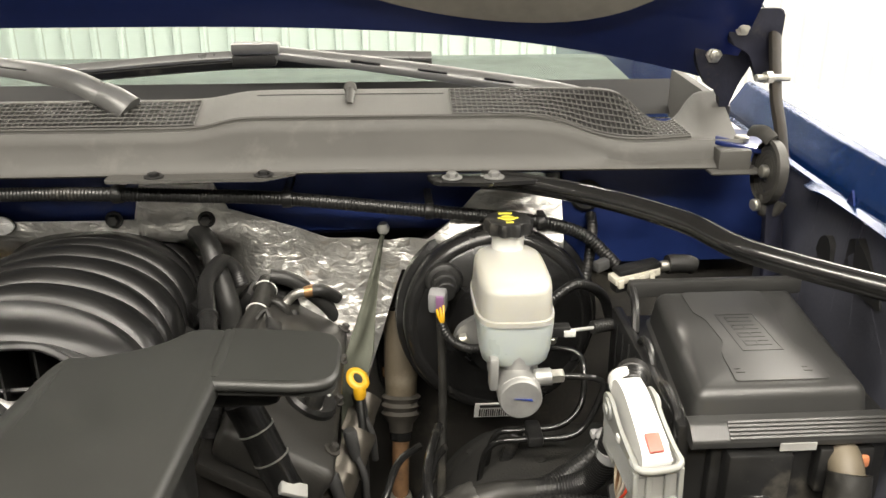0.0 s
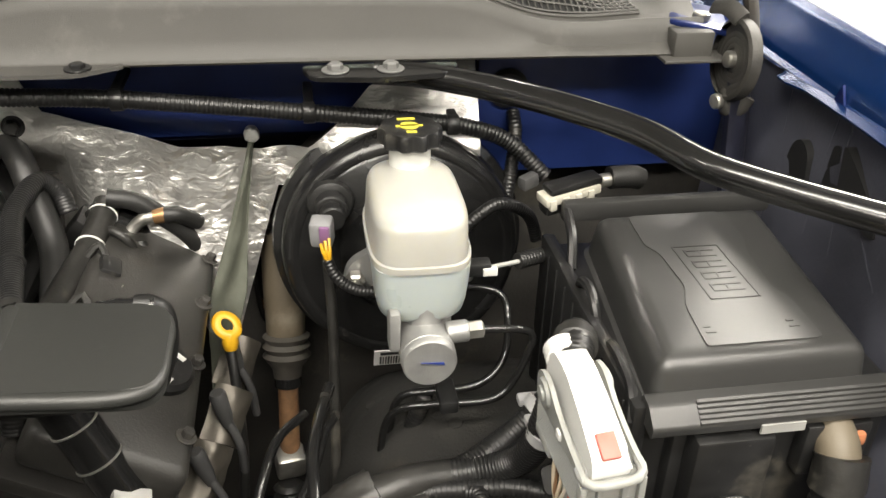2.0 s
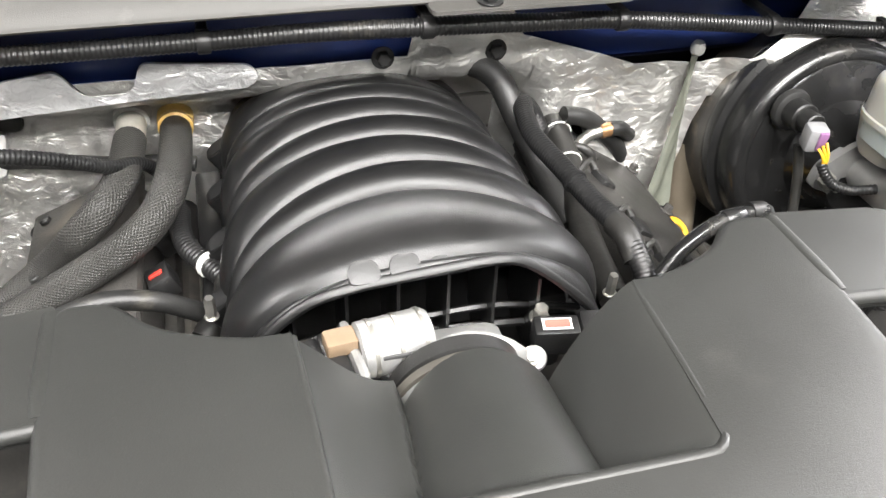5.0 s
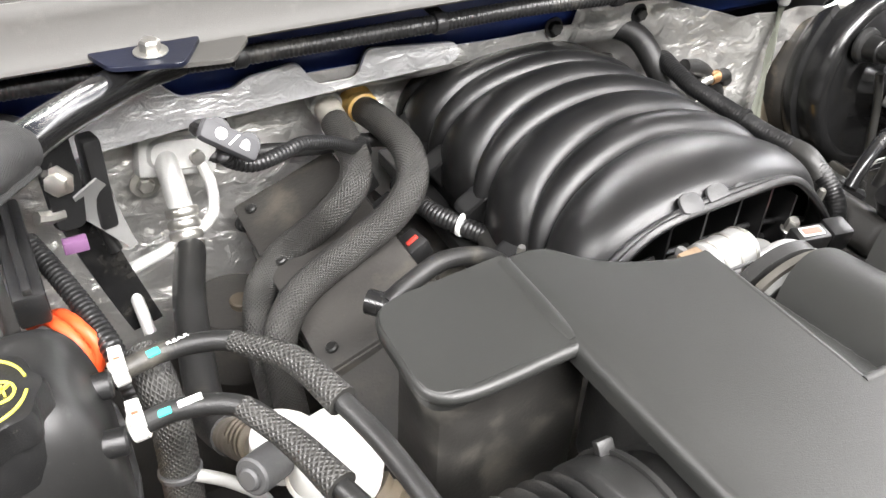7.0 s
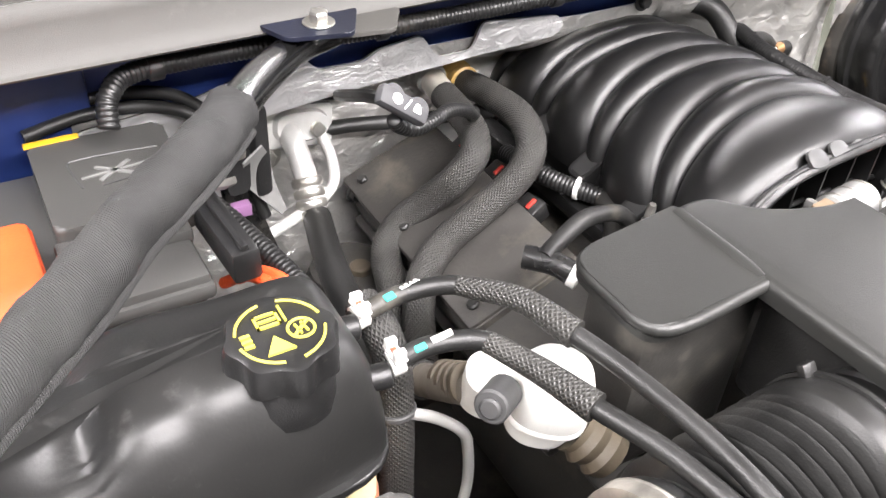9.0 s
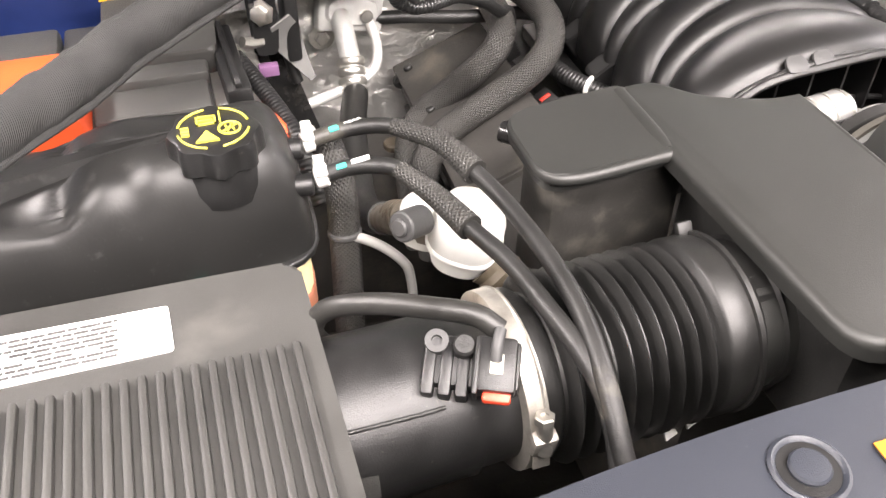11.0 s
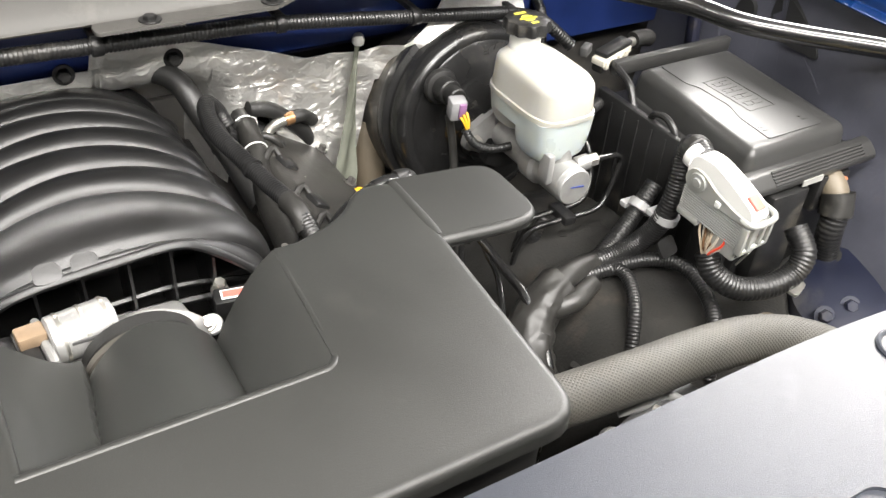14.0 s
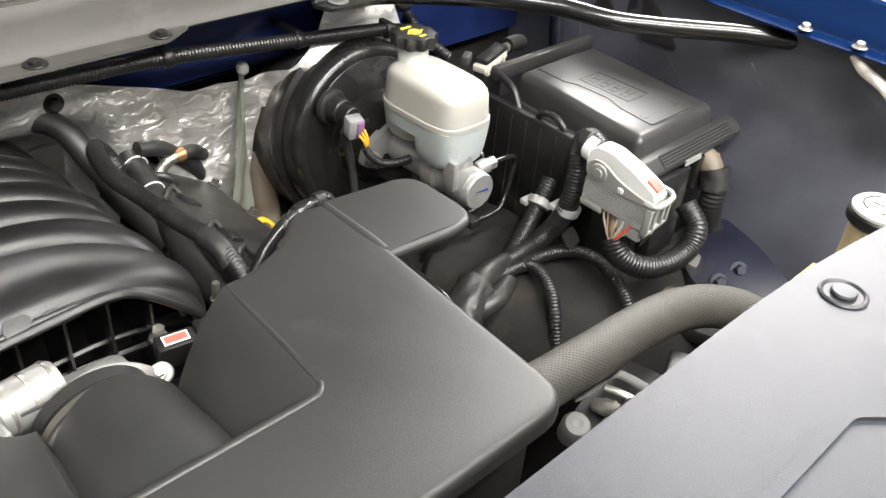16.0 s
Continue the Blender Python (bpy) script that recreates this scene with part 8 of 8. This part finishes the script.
for at in ((-0.205, 0.965, 0.925), (-0.205, 1.1, 0.925), (-0.2, 1.035, 0.925)):
    part("coil_plug", moved(box(-0.012, 0.012, -0.014, 0.014, -0.012, 0.012, 0.003), pose(*at, 0, -25, 10)), BLACK_PLASTIC, ploom)
    part("lock", moved(box(-0.007, 0.007, -0.005, 0.0, 0.012, 0.015, 0.001), pose(*at, 0, -25, 10)), material("dark_red_plastic", (0.35, 0.03, 0.02), 0.45), ploom, "red lock tab")
hose("breather_hose", "black rubber breather hose beside the air box", [(-0.30, 0.825, 0.995), (-0.275, 0.835, 1.0), (-0.24, 0.845, 1.005), (-0.20, 0.85, 0.995), (-0.17, 0.86, 0.97)], 0.0085, RUBBER)
tee = thing("breather_fitting", "black breather fitting with a white band", "fitting", (-0.29, 0.81, 0.99))
part("body", tube([(-0.31, 0.84, 0.99), (-0.292, 0.82, 0.99), (-0.28, 0.80, 0.985)], 0.011, 14), GLOSS_BLACK, tee)
part("band", lathe([(0.0115, 0), (0.0125, 0.001), (0.0125, 0.008), (0.0115, 0.009)], (-0.283, 0.806, 0.987), (0.5, -0.8, -0.2), 18), WHITE_PLASTIC, tee)
plate = thing("coil_cover", "dusty black cover plate over the coils", "cover plate", (-0.28, 1.0, 0.9))
PLATE = pose(-0.278, 1.005, 0.915, 0, -22, 0)
part("plate", moved(box(-0.068, 0.06, -0.14, 0.145, -0.006, 0.006, 0.004), PLATE), DUSTY_DARK, plate)
part("front_edge", moved(box(-0.068, 0.06, -0.142, -0.136, -0.03, 0.002, 0.002), PLATE), DUSTY_DARK, plate)
for y in (-0.12, 0.02, 0.12):
    part("bolt", moved(cyl((-0.05, y, 0.006), (0, 0, 1), 0.006, 0.006), PLATE), RUBBER, plate)

gplug = thing("service_plug", "grey two-lobed plug with white symbols on a black tether", "plug", (-0.387, 0.928, 1.113))
PLUG_X = Vector((0.025, -0.006, -0.018)).normalized()
PLUG_Z = (Vector((-0.1, -0.6, 0.75)) - PLUG_X * PLUG_X.dot(Vector((-0.1, -0.6, 0.75)))).normalized()
PLUG_AT = Matrix.Translation((-0.387, 0.928, 1.113)) @ Matrix((PLUG_X, PLUG_Z.cross(PLUG_X), PLUG_Z)).transposed().to_4x4() @ Matrix.Scale(0.74, 4)
part("tether", tube([(-0.402, 0.932, 1.121), (-0.404, 0.96, 1.11), (-0.392, 1.02, 1.078), (-0.375, 1.08, 1.045)], 0.006, 8), RUBBER, gplug, "black rubber tether")
PLUG_GREY = material("mid_grey_plug", (0.055, 0.055, 0.058), 0.6, vary=0.1, bump=0.1)
part("housing", moved(box(-0.034, 0.033, -0.0125, 0.0125, -0.008, 0.0095, 0.006), PLUG_AT), PLUG_GREY, gplug)
for x in (-0.016, 0.019):
    part("round_end", moved(lathe([(0.012, -0.01), (0.0135, -0.008), (0.0135, 0.006), (0.012, 0.008), (0.001, 0.008)], (x, 0.004, 0), (0, 0, 1), 20), PLUG_AT), PLUG_GREY, gplug)
part("mark", moved(lathe([(0.003, 0), (0.0065, 0), (0.0065, 0.0006), (0.003, 0.0006)], (-0.013, 0, 0.0096), (0, 0, 1), 16), PLUG_AT), PAPER, gplug)
part("mark", moved(join(moved(box(-0.001, 0.001, -0.008, 0.008, 0.0096, 0.0102, 0), pose(0.002, 0, 0, 0, 0, -25)), prism(rounded([(0.009, -0.005), (0.021, -0.005), (0.018, 0.006), (0.012, 0.006)], 0.003), 0.0096, 0.0102, 0)), PLUG_AT), PAPER, gplug)
hose("heater_loom", "corrugated loom looping behind the heater hoses", [(-0.392, 0.932, 1.1), (-0.386, 0.936, 1.09), (-0.37, 0.94, 1.08), (-0.355, 0.945, 1.077), (-0.336, 0.955, 1.075), (-0.313, 0.97, 1.07), (-0.275, 1.0, 1.045), (-0.24, 1.04, 1.01), (-0.215, 1.075, 0.99), (-0.2, 1.1, 0.96)], 0.0068, LOOM, 0.001, 0.0045, category="wiring loom")
hose("support_bar", "smooth black lead behind the heater hoses", [(-0.40, 1.15, 0.966), (-0.333, 1.152, 0.962), (-0.25, 1.13, 0.961), (-0.19, 1.115, 0.965), (-0.165, 1.11, 0.962)], 0.0085, RUBBER, category="cable")
hexbolt("firewall_stud", (-0.43, 1.15, 0.95), (0, -1, 0.1), STEEL, "steel stud on the foil mat", 0.009, 0.016, 0.008, "firewall studs")
for at in ((0.034, 1.104, 1.066), (0.155, 1.104, 1.064)):
    hexbolt("firewall_stud", at, (0, -1, 0.1), RUBBER, "black push stud on the foil mat", 0.008, 0.012, 0.008, "firewall studs")
hexbolt("firewall_stud", (-0.335, 1.13, 0.885), (0, -1, 0.1), RUBBER, "black push stud on the foil mat", 0.009, 0.012, 0.01, "firewall studs")
accum = thing("accumulator", "dusty dark canister low beside the engine", "canister", (-0.36, 1.06, 0.78))
part("body", lathe([(0.05, 0), (0.052, 0.06), (0.045, 0.08), (0.012, 0.086)], (-0.375, 1.06, 0.76), (0, 0, 1), 32), DUSTY_DARK, accum)
part("cap_bolt", cyl((-0.37, 1.045, 0.842), (0, 0, 1), 0.012, 0.01), TAN_SHIELD, accum)
sleeve = thing("dropping_loom", "dark braided loom dropping beside the coolant tank", "wiring loom", (-0.49, 0.74, 0.8))
part("braid", tube([(-0.492, 0.79, 1.05), (-0.49, 0.765, 1.045), (-0.488, 0.748, 1.02), (-0.49, 0.738, 0.97), (-0.492, 0.732, 0.92), (-0.495, 0.72, 0.84), (-0.49, 0.70, 0.74)], 0.0135, 16), BRAID, sleeve, sharp=70)
part("tie", lathe([(0.0138, 0), (0.0148, 0.001), (0.0148, 0.004), (0.0138, 0.005)], (-0.4895, 0.739, 0.985), (0, 0.2, 1), 18), GREY_PAD, sleeve)
hose("thin_line", "thin grey metal line beside the coolant tank", [(-0.49, 0.735, 0.99), (-0.465, 0.725, 0.98), (-0.445, 0.72, 0.96), (-0.438, 0.72, 0.94), (-0.438, 0.715, 0.9), (-0.455, 0.70, 0.86), (-0.46, 0.68, 0.78)], 0.0045, GREY_PLASTIC, category="pipe")
fit_ = thing("grey_quick_fitting", "grey quick fitting beside the white canister", "fitting", (-0.45, 0.705, 1.01))
part("body", tube([(-0.449, 0.775, 0.965), (-0.444, 0.745, 0.985), (-0.434, 0.722, 0.998), (-0.42, 0.705, 1.005)], 0.0135, 18, 0.0006, 0.012), FITTING, fit_)
part("end", cyl((-0.428, 0.712, 1.002), (0.6, -0.7, 0.3), 0.0165, 0.012), FITTING, fit_)
for k, c in ((0, ORANGE), (1, ORANGE)):
    hose("battery_lead", "orange insulated battery lead", [(-0.558 + 0.012 * k, 0.90, 1.01), (-0.546 + 0.011 * k, 0.875, 1.032), (-0.534 + 0.01 * k, 0.85, 1.036), (-0.526 + 0.009 * k, 0.838, 1.022), (-0.524, 0.836, 1.0)], 0.0048, c, seg=10, category="cable")
hose("battery_loom", "corrugated loom beside the battery", [(-0.545, 0.95, 1.05), (-0.53, 0.91, 1.04), (-0.515, 0.86, 1.03), (-0.507, 0.825, 1.02), (-0.5, 0.79, 0.98)], 0.0085, LOOM, 0.001, 0.0045, category="wiring loom")
hose("ground_cable", "grey-black cable over the battery", [(-0.66, 1.12, 1.06), (-0.61, 1.12, 1.072), (-0.565, 1.113, 1.075), (-0.525, 1.09, 1.072), (-0.50, 1.055, 1.05), (-0.485, 1.03, 1.0)], 0.006, RUBBER, category="cable")
hose("ground_cable", "grey-black cable over the battery", [(-0.66, 1.10, 1.06), (-0.61, 1.105, 1.066), (-0.56, 1.10, 1.066), (-0.52, 1.075, 1.06), (-0.495, 1.04, 1.03), (-0.48, 1.02, 0.97)], 0.006, RUBBER, category="cable")
bjoint = thing("battery_bracket", "black bracket and purple plug beside the battery", "bracket", (-0.51, 1.0, 1.0))
part("arm", moved(box(-0.011, 0.011, -0.07, 0.07, -0.02, 0.006, 0.003), pose(-0.553, 0.925, 1.06, -3, 0, 2)), BLACK_PLASTIC, bjoint)
part("arm_rib", moved(box(-0.003, 0.003, -0.068, 0.068, 0.006, 0.011, 0.001), pose(-0.553, 0.925, 1.06, -3, 0, 2)), BLACK_PLASTIC, bjoint)
part("hanger", moved(face_profile(rounded([(-0.02, -0.05), (0.004, -0.055), (0.012, -0.02), (0.014, 0.035), (-0.014, 0.04), (-0.018, 0.0)], 0.006), -0.003, 0.003, 0.001), pose(-0.508, 1.004, 1.075, -10, 0, 24)), GLOSS_BLACK, bjoint)
part("hanger_bolt", lathe([(0.014, 0), (0.014, 0.002), (0.009, 0.003), (0.009, 0.010), (0.007, 0.011)], (-0.512, 0.996, 1.068), (-0.35, -0.85, 0.15), 6), STEEL, bjoint)
part("block", moved(box(-0.008, 0.008, -0.01, 0.01, -0.06, 0.03, 0.004), pose(-0.482, 1.02, 1.06, 0, 0, 15)), BLACK_PLASTIC, bjoint)
part("terminal", tube([(-0.535, 0.985, 1.045), (-0.525, 0.99, 1.04), (-0.515, 0.995, 1.038)], 0.006, 8), STEEL, bjoint)
part("dark_plate", moved(sheet(lambda u, v: (lerp(-0.02, 0.02, u) * (1 - 0.3 * v), 0.012 * math.sin(v * 3 + u), lerp(0, -0.17, v)), 8, 16, 0.003), pose(-0.505, 1.02, 1.03, 0, -14, 25)), GLOSS_BLACK, bjoint)
part("purple_plug", box(-0.522, -0.502, 0.988, 0.998, 1.0, 1.012, 0.001), PURPLE, bjoint)
part("steel_tab", moved(sheet(lambda u, v: (lerp(-0.018, 0.018, u) * (1 - 0.8 * abs(v - 0.3) / 0.7), 0.012 * math.sin(v * 3), lerp(0, -0.085, v)), 6, 14, 0.002), pose(-0.494, 1.0, 1.055, 0, -22, 20)), CLAMP_GREY, bjoint, "bent grey steel tab")
part("warning_strip", moved(box(-0.022, 0.022, -0.004, 0.004, 0, 0.002, 0.0005), pose(-0.642, 1.066, 1.069, 0, 0, 0)), YELLOW, battery, "yellow warning strip")
EMB = Matrix.Translation((-0.606, 1.0, 1.0698))
bar = lambda w, h, r: moved(box(-w, w, -h, h, 0, 0.0014, 0), EMB @ pose(0, 0, 0, 0, 0, r))  # noqa: E731
part("emboss", join(bar(0.017, 0.0018, 38), bar(0.017, 0.0018, -38), bar(0.026, 0.0012, 4)), CLAMP_GREY, battery, "raised cross mark")
part("emboss_line", moved(box(-0.02, 0.02, -0.0008, 0.0008, 0, 0.0012, 0), pose(-0.60, 0.985, 1.0698, 0, 0, 6)), GREY_PAD, battery)

# ---- air flow sensor on the intake tube ----
maf = thing("air_flow_sensor", "black air flow sensor with a red lock tab", "sensor", (-0.455, 0.50, 1.07))
MAF = pose(-0.457, 0.508, 1.066, 24, 0, -24) @ Matrix.Scale(1.15, 4)
part("base", moved(box(-0.026, 0.026, -0.014, 0.014, -0.012, 0.003, 0.003), MAF), BLACK_PLASTIC, maf)
for k in range(3):
    part("step_block", moved(box(-0.025 + 0.009 * k, -0.0185 + 0.009 * k, -0.02, 0.008, -0.008, 0.006, 0.0015), MAF), BLACK_PLASTIC, maf)
part("screw_boss", moved(lathe([(0.0065, 0), (0.0065, 0.009), (0.003, 0.009), (0.003, 0.006), (0.0005, 0.006)], (-0.019, 0.008, 0.0), (0, 0, 1), 16), MAF), GREY_PAD, maf)
part("pin", moved(lathe([(0.0062, 0), (0.0062, 0.009), (0.005, 0.0105), (0.001, 0.0105)], (-0.004, 0.006, 0.003), (0, 0, 1), 18), MAF), RUBBER, maf)
part("plug", moved(box(0.001, 0.024, -0.018, 0.012, 0.0, 0.014, 0.003), MAF), BLACK_PLASTIC, maf)
part("plug_rib", moved(box(0.002, 0.0045, -0.0205, 0.01, 0.002, 0.016, 0.001), MAF), BLACK_PLASTIC, maf)
part("lock", moved(box(0.007, 0.022, -0.0225, -0.015, 0.004, 0.011, 0.002), MAF), RED_PLASTIC, maf, "bright red lock tab")
part("ivory_core", moved(box(0.010, 0.017, -0.009, 0.002, 0.0125, 0.0152, 0.001), MAF), IVORY, maf)
part("wire_lead", moved(tube([(0.013, -0.002, 0.015), (0.013, 0.006, 0.019), (0.014, 0.014, 0.018)], 0.0032, 10), MAF), GREY_PAD, maf)

hose("air_flow_cable", "grey-black taped cable looping to the air flow sensor", [(-0.438, 0.513, 1.084), (-0.45, 0.523, 1.091), (-0.475, 0.537, 1.091), (-0.505, 0.557, 1.084), (-0.532, 0.574, 1.07), (-0.542, 0.582, 1.045), (-0.53, 0.585, 1.02), (-0.50, 0.585, 1.0)], 0.0072, TAPE, 0, 0.0042, 12, "wiring loom")
for x, y in ((-0.31, 0.495), (-0.29, 0.50), (-0.35, 0.488)):
    part("tie_tail", moved(prism([(-0.006, -0.008), (0.006, -0.008), (0.003, 0.01), (-0.004, 0.004)], 0, 0.0015, 0), pose(x, y, 0.96, 50, 0, 20)), GREY_PLASTIC, intake)

# ---- prints on caps and labels ----
cp = Vector((-0.579, 0.711, 1.1292))
arcs = []
for a0 in (10, 100, 190, 280):
    arcs.append(tube([cp + Vector((0.0245 * math.cos(radians(a0 + k * 13)), 0.0245 * math.sin(radians(a0 + k * 13)), 0)) for k in range(6)], 0.0009, 6, step=0.003))
place = Matrix.Translation(cp)
arcs.append(moved(prism([(-0.013, -0.016), (0.003, -0.016), (-0.005, -0.003)], -0.0006, 0.0008, 0), place))
arcs.append(tube([cp + Vector((0.011 + 0.0075 * math.cos(radians(30 * k)), -0.003 + 0.0075 * math.sin(radians(30 * k)), 0)) for k in range(13)], 0.0009, 6, step=0.002))
arcs.append(moved(box(-0.007, 0.007, -0.0008, 0.0008, -0.0006, 0.0008, 0), place @ pose(0.011, -0.003, 0, 0, 0, 40)))
arcs += [moved(box(x - 0.0006, x + 0.0006, -0.004, 0.004, -0.0006, 0.0008, 0), place @ pose(0.011, -0.003, 0, 0, 0, 10)) for x in (-0.002, 0.002)]
arcs += [moved(box(a, b, c, d, -0.0006, 0.0008, 0), place) for a, b, c, d in ((-0.011, 0.003, 0.005, 0.0065), (-0.011, 0.003, 0.014, 0.0155), (-0.011, -0.0095, 0.005, 0.0155), (0.0015, 0.003, 0.005, 0.0155), (-0.009, 0.001, 0.0095, 0.011), (0.005, 0.0062, 0.006, 0.019))]
arcs += [moved(box(-0.022, -0.0165, y, y + 0.0022, -0.0006, 0.0008, 0), place) for y in (-0.006, -0.002, 0.002)]
part("print", join(*arcs), YELLOW_PRINT, ccap)

info = thing("information_label", "black information label with a yellow warning panel and white print", "label", (-0.23, 0.315, 1.15))
part("black_sheet", prism(rounded([(-0.331, 0.215), (-0.125, 0.215), (-0.13, 0.341), (-0.329, 0.346)], 0.006), 1.1498, 1.1512, 0), INK_AND_SHADE, info)
part("warning_panel", box(-0.3285, -0.284, 0.325, 0.3445, 1.1511, 1.1518, 0), material("amber_print", (0.55, 0.19, 0.01), 0.5), info, "orange-yellow warning panel")
part("warning_triangle", moved(prism([(-0.007, -0.006), (0.007, -0.006), (0, 0.007)], 0, 0.0005, 0), Matrix.Translation((-0.315, 0.334, 1.1517))), INK_AND_SHADE, info)
part("warning_book", join(*[box(-0.303 + 0.0, -0.289, 0.329 + 0.004 * k, 0.3305 + 0.004 * k, 1.1517, 1.1523, 0) for k in range(4)]), INK_AND_SHADE, info)
part("white_strip", box(-0.3285, -0.2835, 0.3235, 0.3252, 1.1511, 1.1518, 0), PAPER, info)
part("divider", box(-0.2185, -0.2155, 0.215, 0.341, 1.1511, 1.1518, 0), PAPER, info)
gear = lathe([(0.003, 0), (0.0075, 0), (0.0075, 0.0006), (0.003, 0.0006)], (-0.266, 0.331, 1.1511), seg=20)
for k in range(8):
    gear = join(gear, moved(box(-0.0015, 0.0015, 0.0068, 0.0098, 0, 0.0006, 0), pose(-0.266, 0.331, 1.1511, 0, 0, 45 * k)))
part("gear_mark", gear, PAPER, info)
FINE_PRINT = material("small_grey_print", (0.42, 0.42, 0.41), 0.5, vary=0.2)
part("gear_line", box(-0.255, -0.229, 0.3315, 0.3345, 1.1511, 1.1517, 0), PAPER, info)
part("car_outline", tube([(-0.262, 0.306, 1.1515), (-0.256, 0.313, 1.1515), (-0.245, 0.313, 1.1515), (-0.24, 0.317, 1.1515), (-0.232, 0.315, 1.1515), (-0.23, 0.309, 1.1515), (-0.236, 0.305, 1.1515), (-0.25, 0.303, 1.1515), (-0.262, 0.306, 1.1515)], 0.0009, 6, step=0.002), PAPER, info)
part("print_column", bars(-0.212, -0.176, 0.22, 0.337, 1.1514, 32, fill=0.42), FINE_PRINT, info, "white lines of small print")
part("print_column", bars(-0.172, -0.134, 0.22, 0.337, 1.1514, 33, fill=0.42), FINE_PRINT, info, "white lines of small print")
part("print_rule", join(box(-0.215, -0.132, 0.3005, 0.302, 1.1512, 1.1518, 0), box(-0.215, -0.132, 0.262, 0.2635, 1.1512, 1.1518, 0)), PAPER, info)

wp = Vector((0.692, 0.403, 1.0798))
fanm = [tube([wp + Vector((0.018 * math.cos(radians(200 + 14 * k)), 0.004 + 0.016 * math.sin(radians(20 + 14 * k)), 0)) for k in range(11)], 0.0009, 6, step=0.003),
        tube([wp + Vector((-0.016, -0.004, 0)), wp + Vector((-0.009, -0.013, 0)), wp + Vector((0.009, -0.013, 0)), wp + Vector((0.016, -0.004, 0))], 0.0009, 6, step=0.003),
        moved(box(-0.0008, 0.0008, -0.012, 0.012, -0.0005, 0.0005, 0), Matrix.Translation(wp))]
part("print", join(*fanm), INK_AND_SHADE, washer, "black washer symbol")

# ---- hoses and fittings packed behind the engine ----
hose("rear_hose", "black hose along the lower edge of the foil", [(0.235, 1.09, 0.985), (0.262, 1.092, 0.978), (0.29, 1.095, 0.955), (0.315, 1.1, 0.925), (0.32, 1.11, 0.89)], 0.0105, RUBBER)
for m, r in ((pose(0.225, 1.07, 0.925, 20, 30, 12), 1.0), (pose(0.262, 1.06, 0.915, 0, 20, 40), 0.8), (pose(0.205, 1.09, 0.95, 10, 40, 0), 1.2)):
    ob = thing("engine_sensor", "black plastic sensor behind the engine", "sensor", m.translation, "rear engine sensors")
    part("body", moved(box(-0.011 * r, 0.011 * r, -0.014 * r, 0.014 * r, -0.018 * r, 0.016 * r, 0.004), m), BLACK_PLASTIC, ob)
    part("plug", moved(lathe([(0.007, 0), (0.0085, 0.002), (0.0085, 0.014), (0.006, 0.018)], (0, 0, 0.014 * r), (0, 0.3, 1), 16), m), RUBBER, ob)
hose("sensor_lead", "thin taped lead between the engine sensors", [(0.226, 1.07, 0.94), (0.238, 1.06, 0.962), (0.256, 1.052, 0.955), (0.264, 1.058, 0.93)], 0.005, TAPE, category="cable")
hose("bright_rail", "bright fuel rail end beside the injectors", [(0.19, 0.99, 0.935), (0.225, 0.985, 0.938), (0.262, 0.975, 0.938)], 0.0075, STEEL, category="pipe")

# ---- wheelhouse clutter under the looms ----
for at, d, mat_, lab_ in (((0.758, 0.568, 0.85), (-0.5, -0.6, 0.6), BLUE_DULL, "dull bolt on the wheelhouse"), ((0.796, 0.563, 0.855), (-0.5, -0.6, 0.6), BLUE_DULL, "dull bolt on the wheelhouse")):
    hexbolt("wheelhouse_bolt", at, d, mat_, lab_, 0.008, 0.013, 0.009, "wheelhouse bolts")
disc = thing("body_plug", "dusty tan round plug beside the radiator hose", "plug", (0.685, 0.59, 0.84))
part("disc", lathe([(0.015, -0.012), (0.016, 0.0), (0.014, 0.005), (0.006, 0.006), (0.005, 0.003), (0.001, 0.003)], (0.685, 0.59, 0.848), (-0.1, -0.35, 1), 24), TAN_SHIELD, disc)
hose("brake_pipe", "thin black brake pipe dropping beside the air box", [(0.46, 0.87, 0.85), (0.448, 0.84, 0.855), (0.437, 0.8, 0.852), (0.41, 0.745, 0.83), (0.385, 0.71, 0.79)], 0.0045, GLOSS_BLACK, category="pipe")
hose("brake_pipe", "thin black brake pipe dropping beside the air box", [(0.43, 0.875, 0.85), (0.405, 0.835, 0.857), (0.39, 0.79, 0.845), (0.375, 0.75, 0.8)], 0.0045, GLOSS_BLACK, category="pipe")
for at, r in (((0.40, 0.77, 0.80), 0.022), ((0.435, 0.735, 0.79), 0.016), ((0.37, 0.70, 0.79), 0.018)):
    ob = thing("engine_accessory", "dark grimy fitting low beside the engine", "fitting", at, "engine accessories")
    part("body", lathe([(r, -0.03), (r * 1.05, 0), (r * 0.9, 0.008), (r * 0.45, 0.01), (r * 0.4, 0.022), (0.001, 0.024)], at, (0.3, -0.4, 0.8), 20), DUSTY_DARK, ob)
    part("nut", lathe([(r * 0.36, 0), (r * 0.36, 0.006), (r * 0.2, 0.008)], Vector(at) + Vector((0.3, -0.4, 0.8)).normalized() * 0.021, (0.3, -0.4, 0.8), 6), CLAMP_GREY, ob)
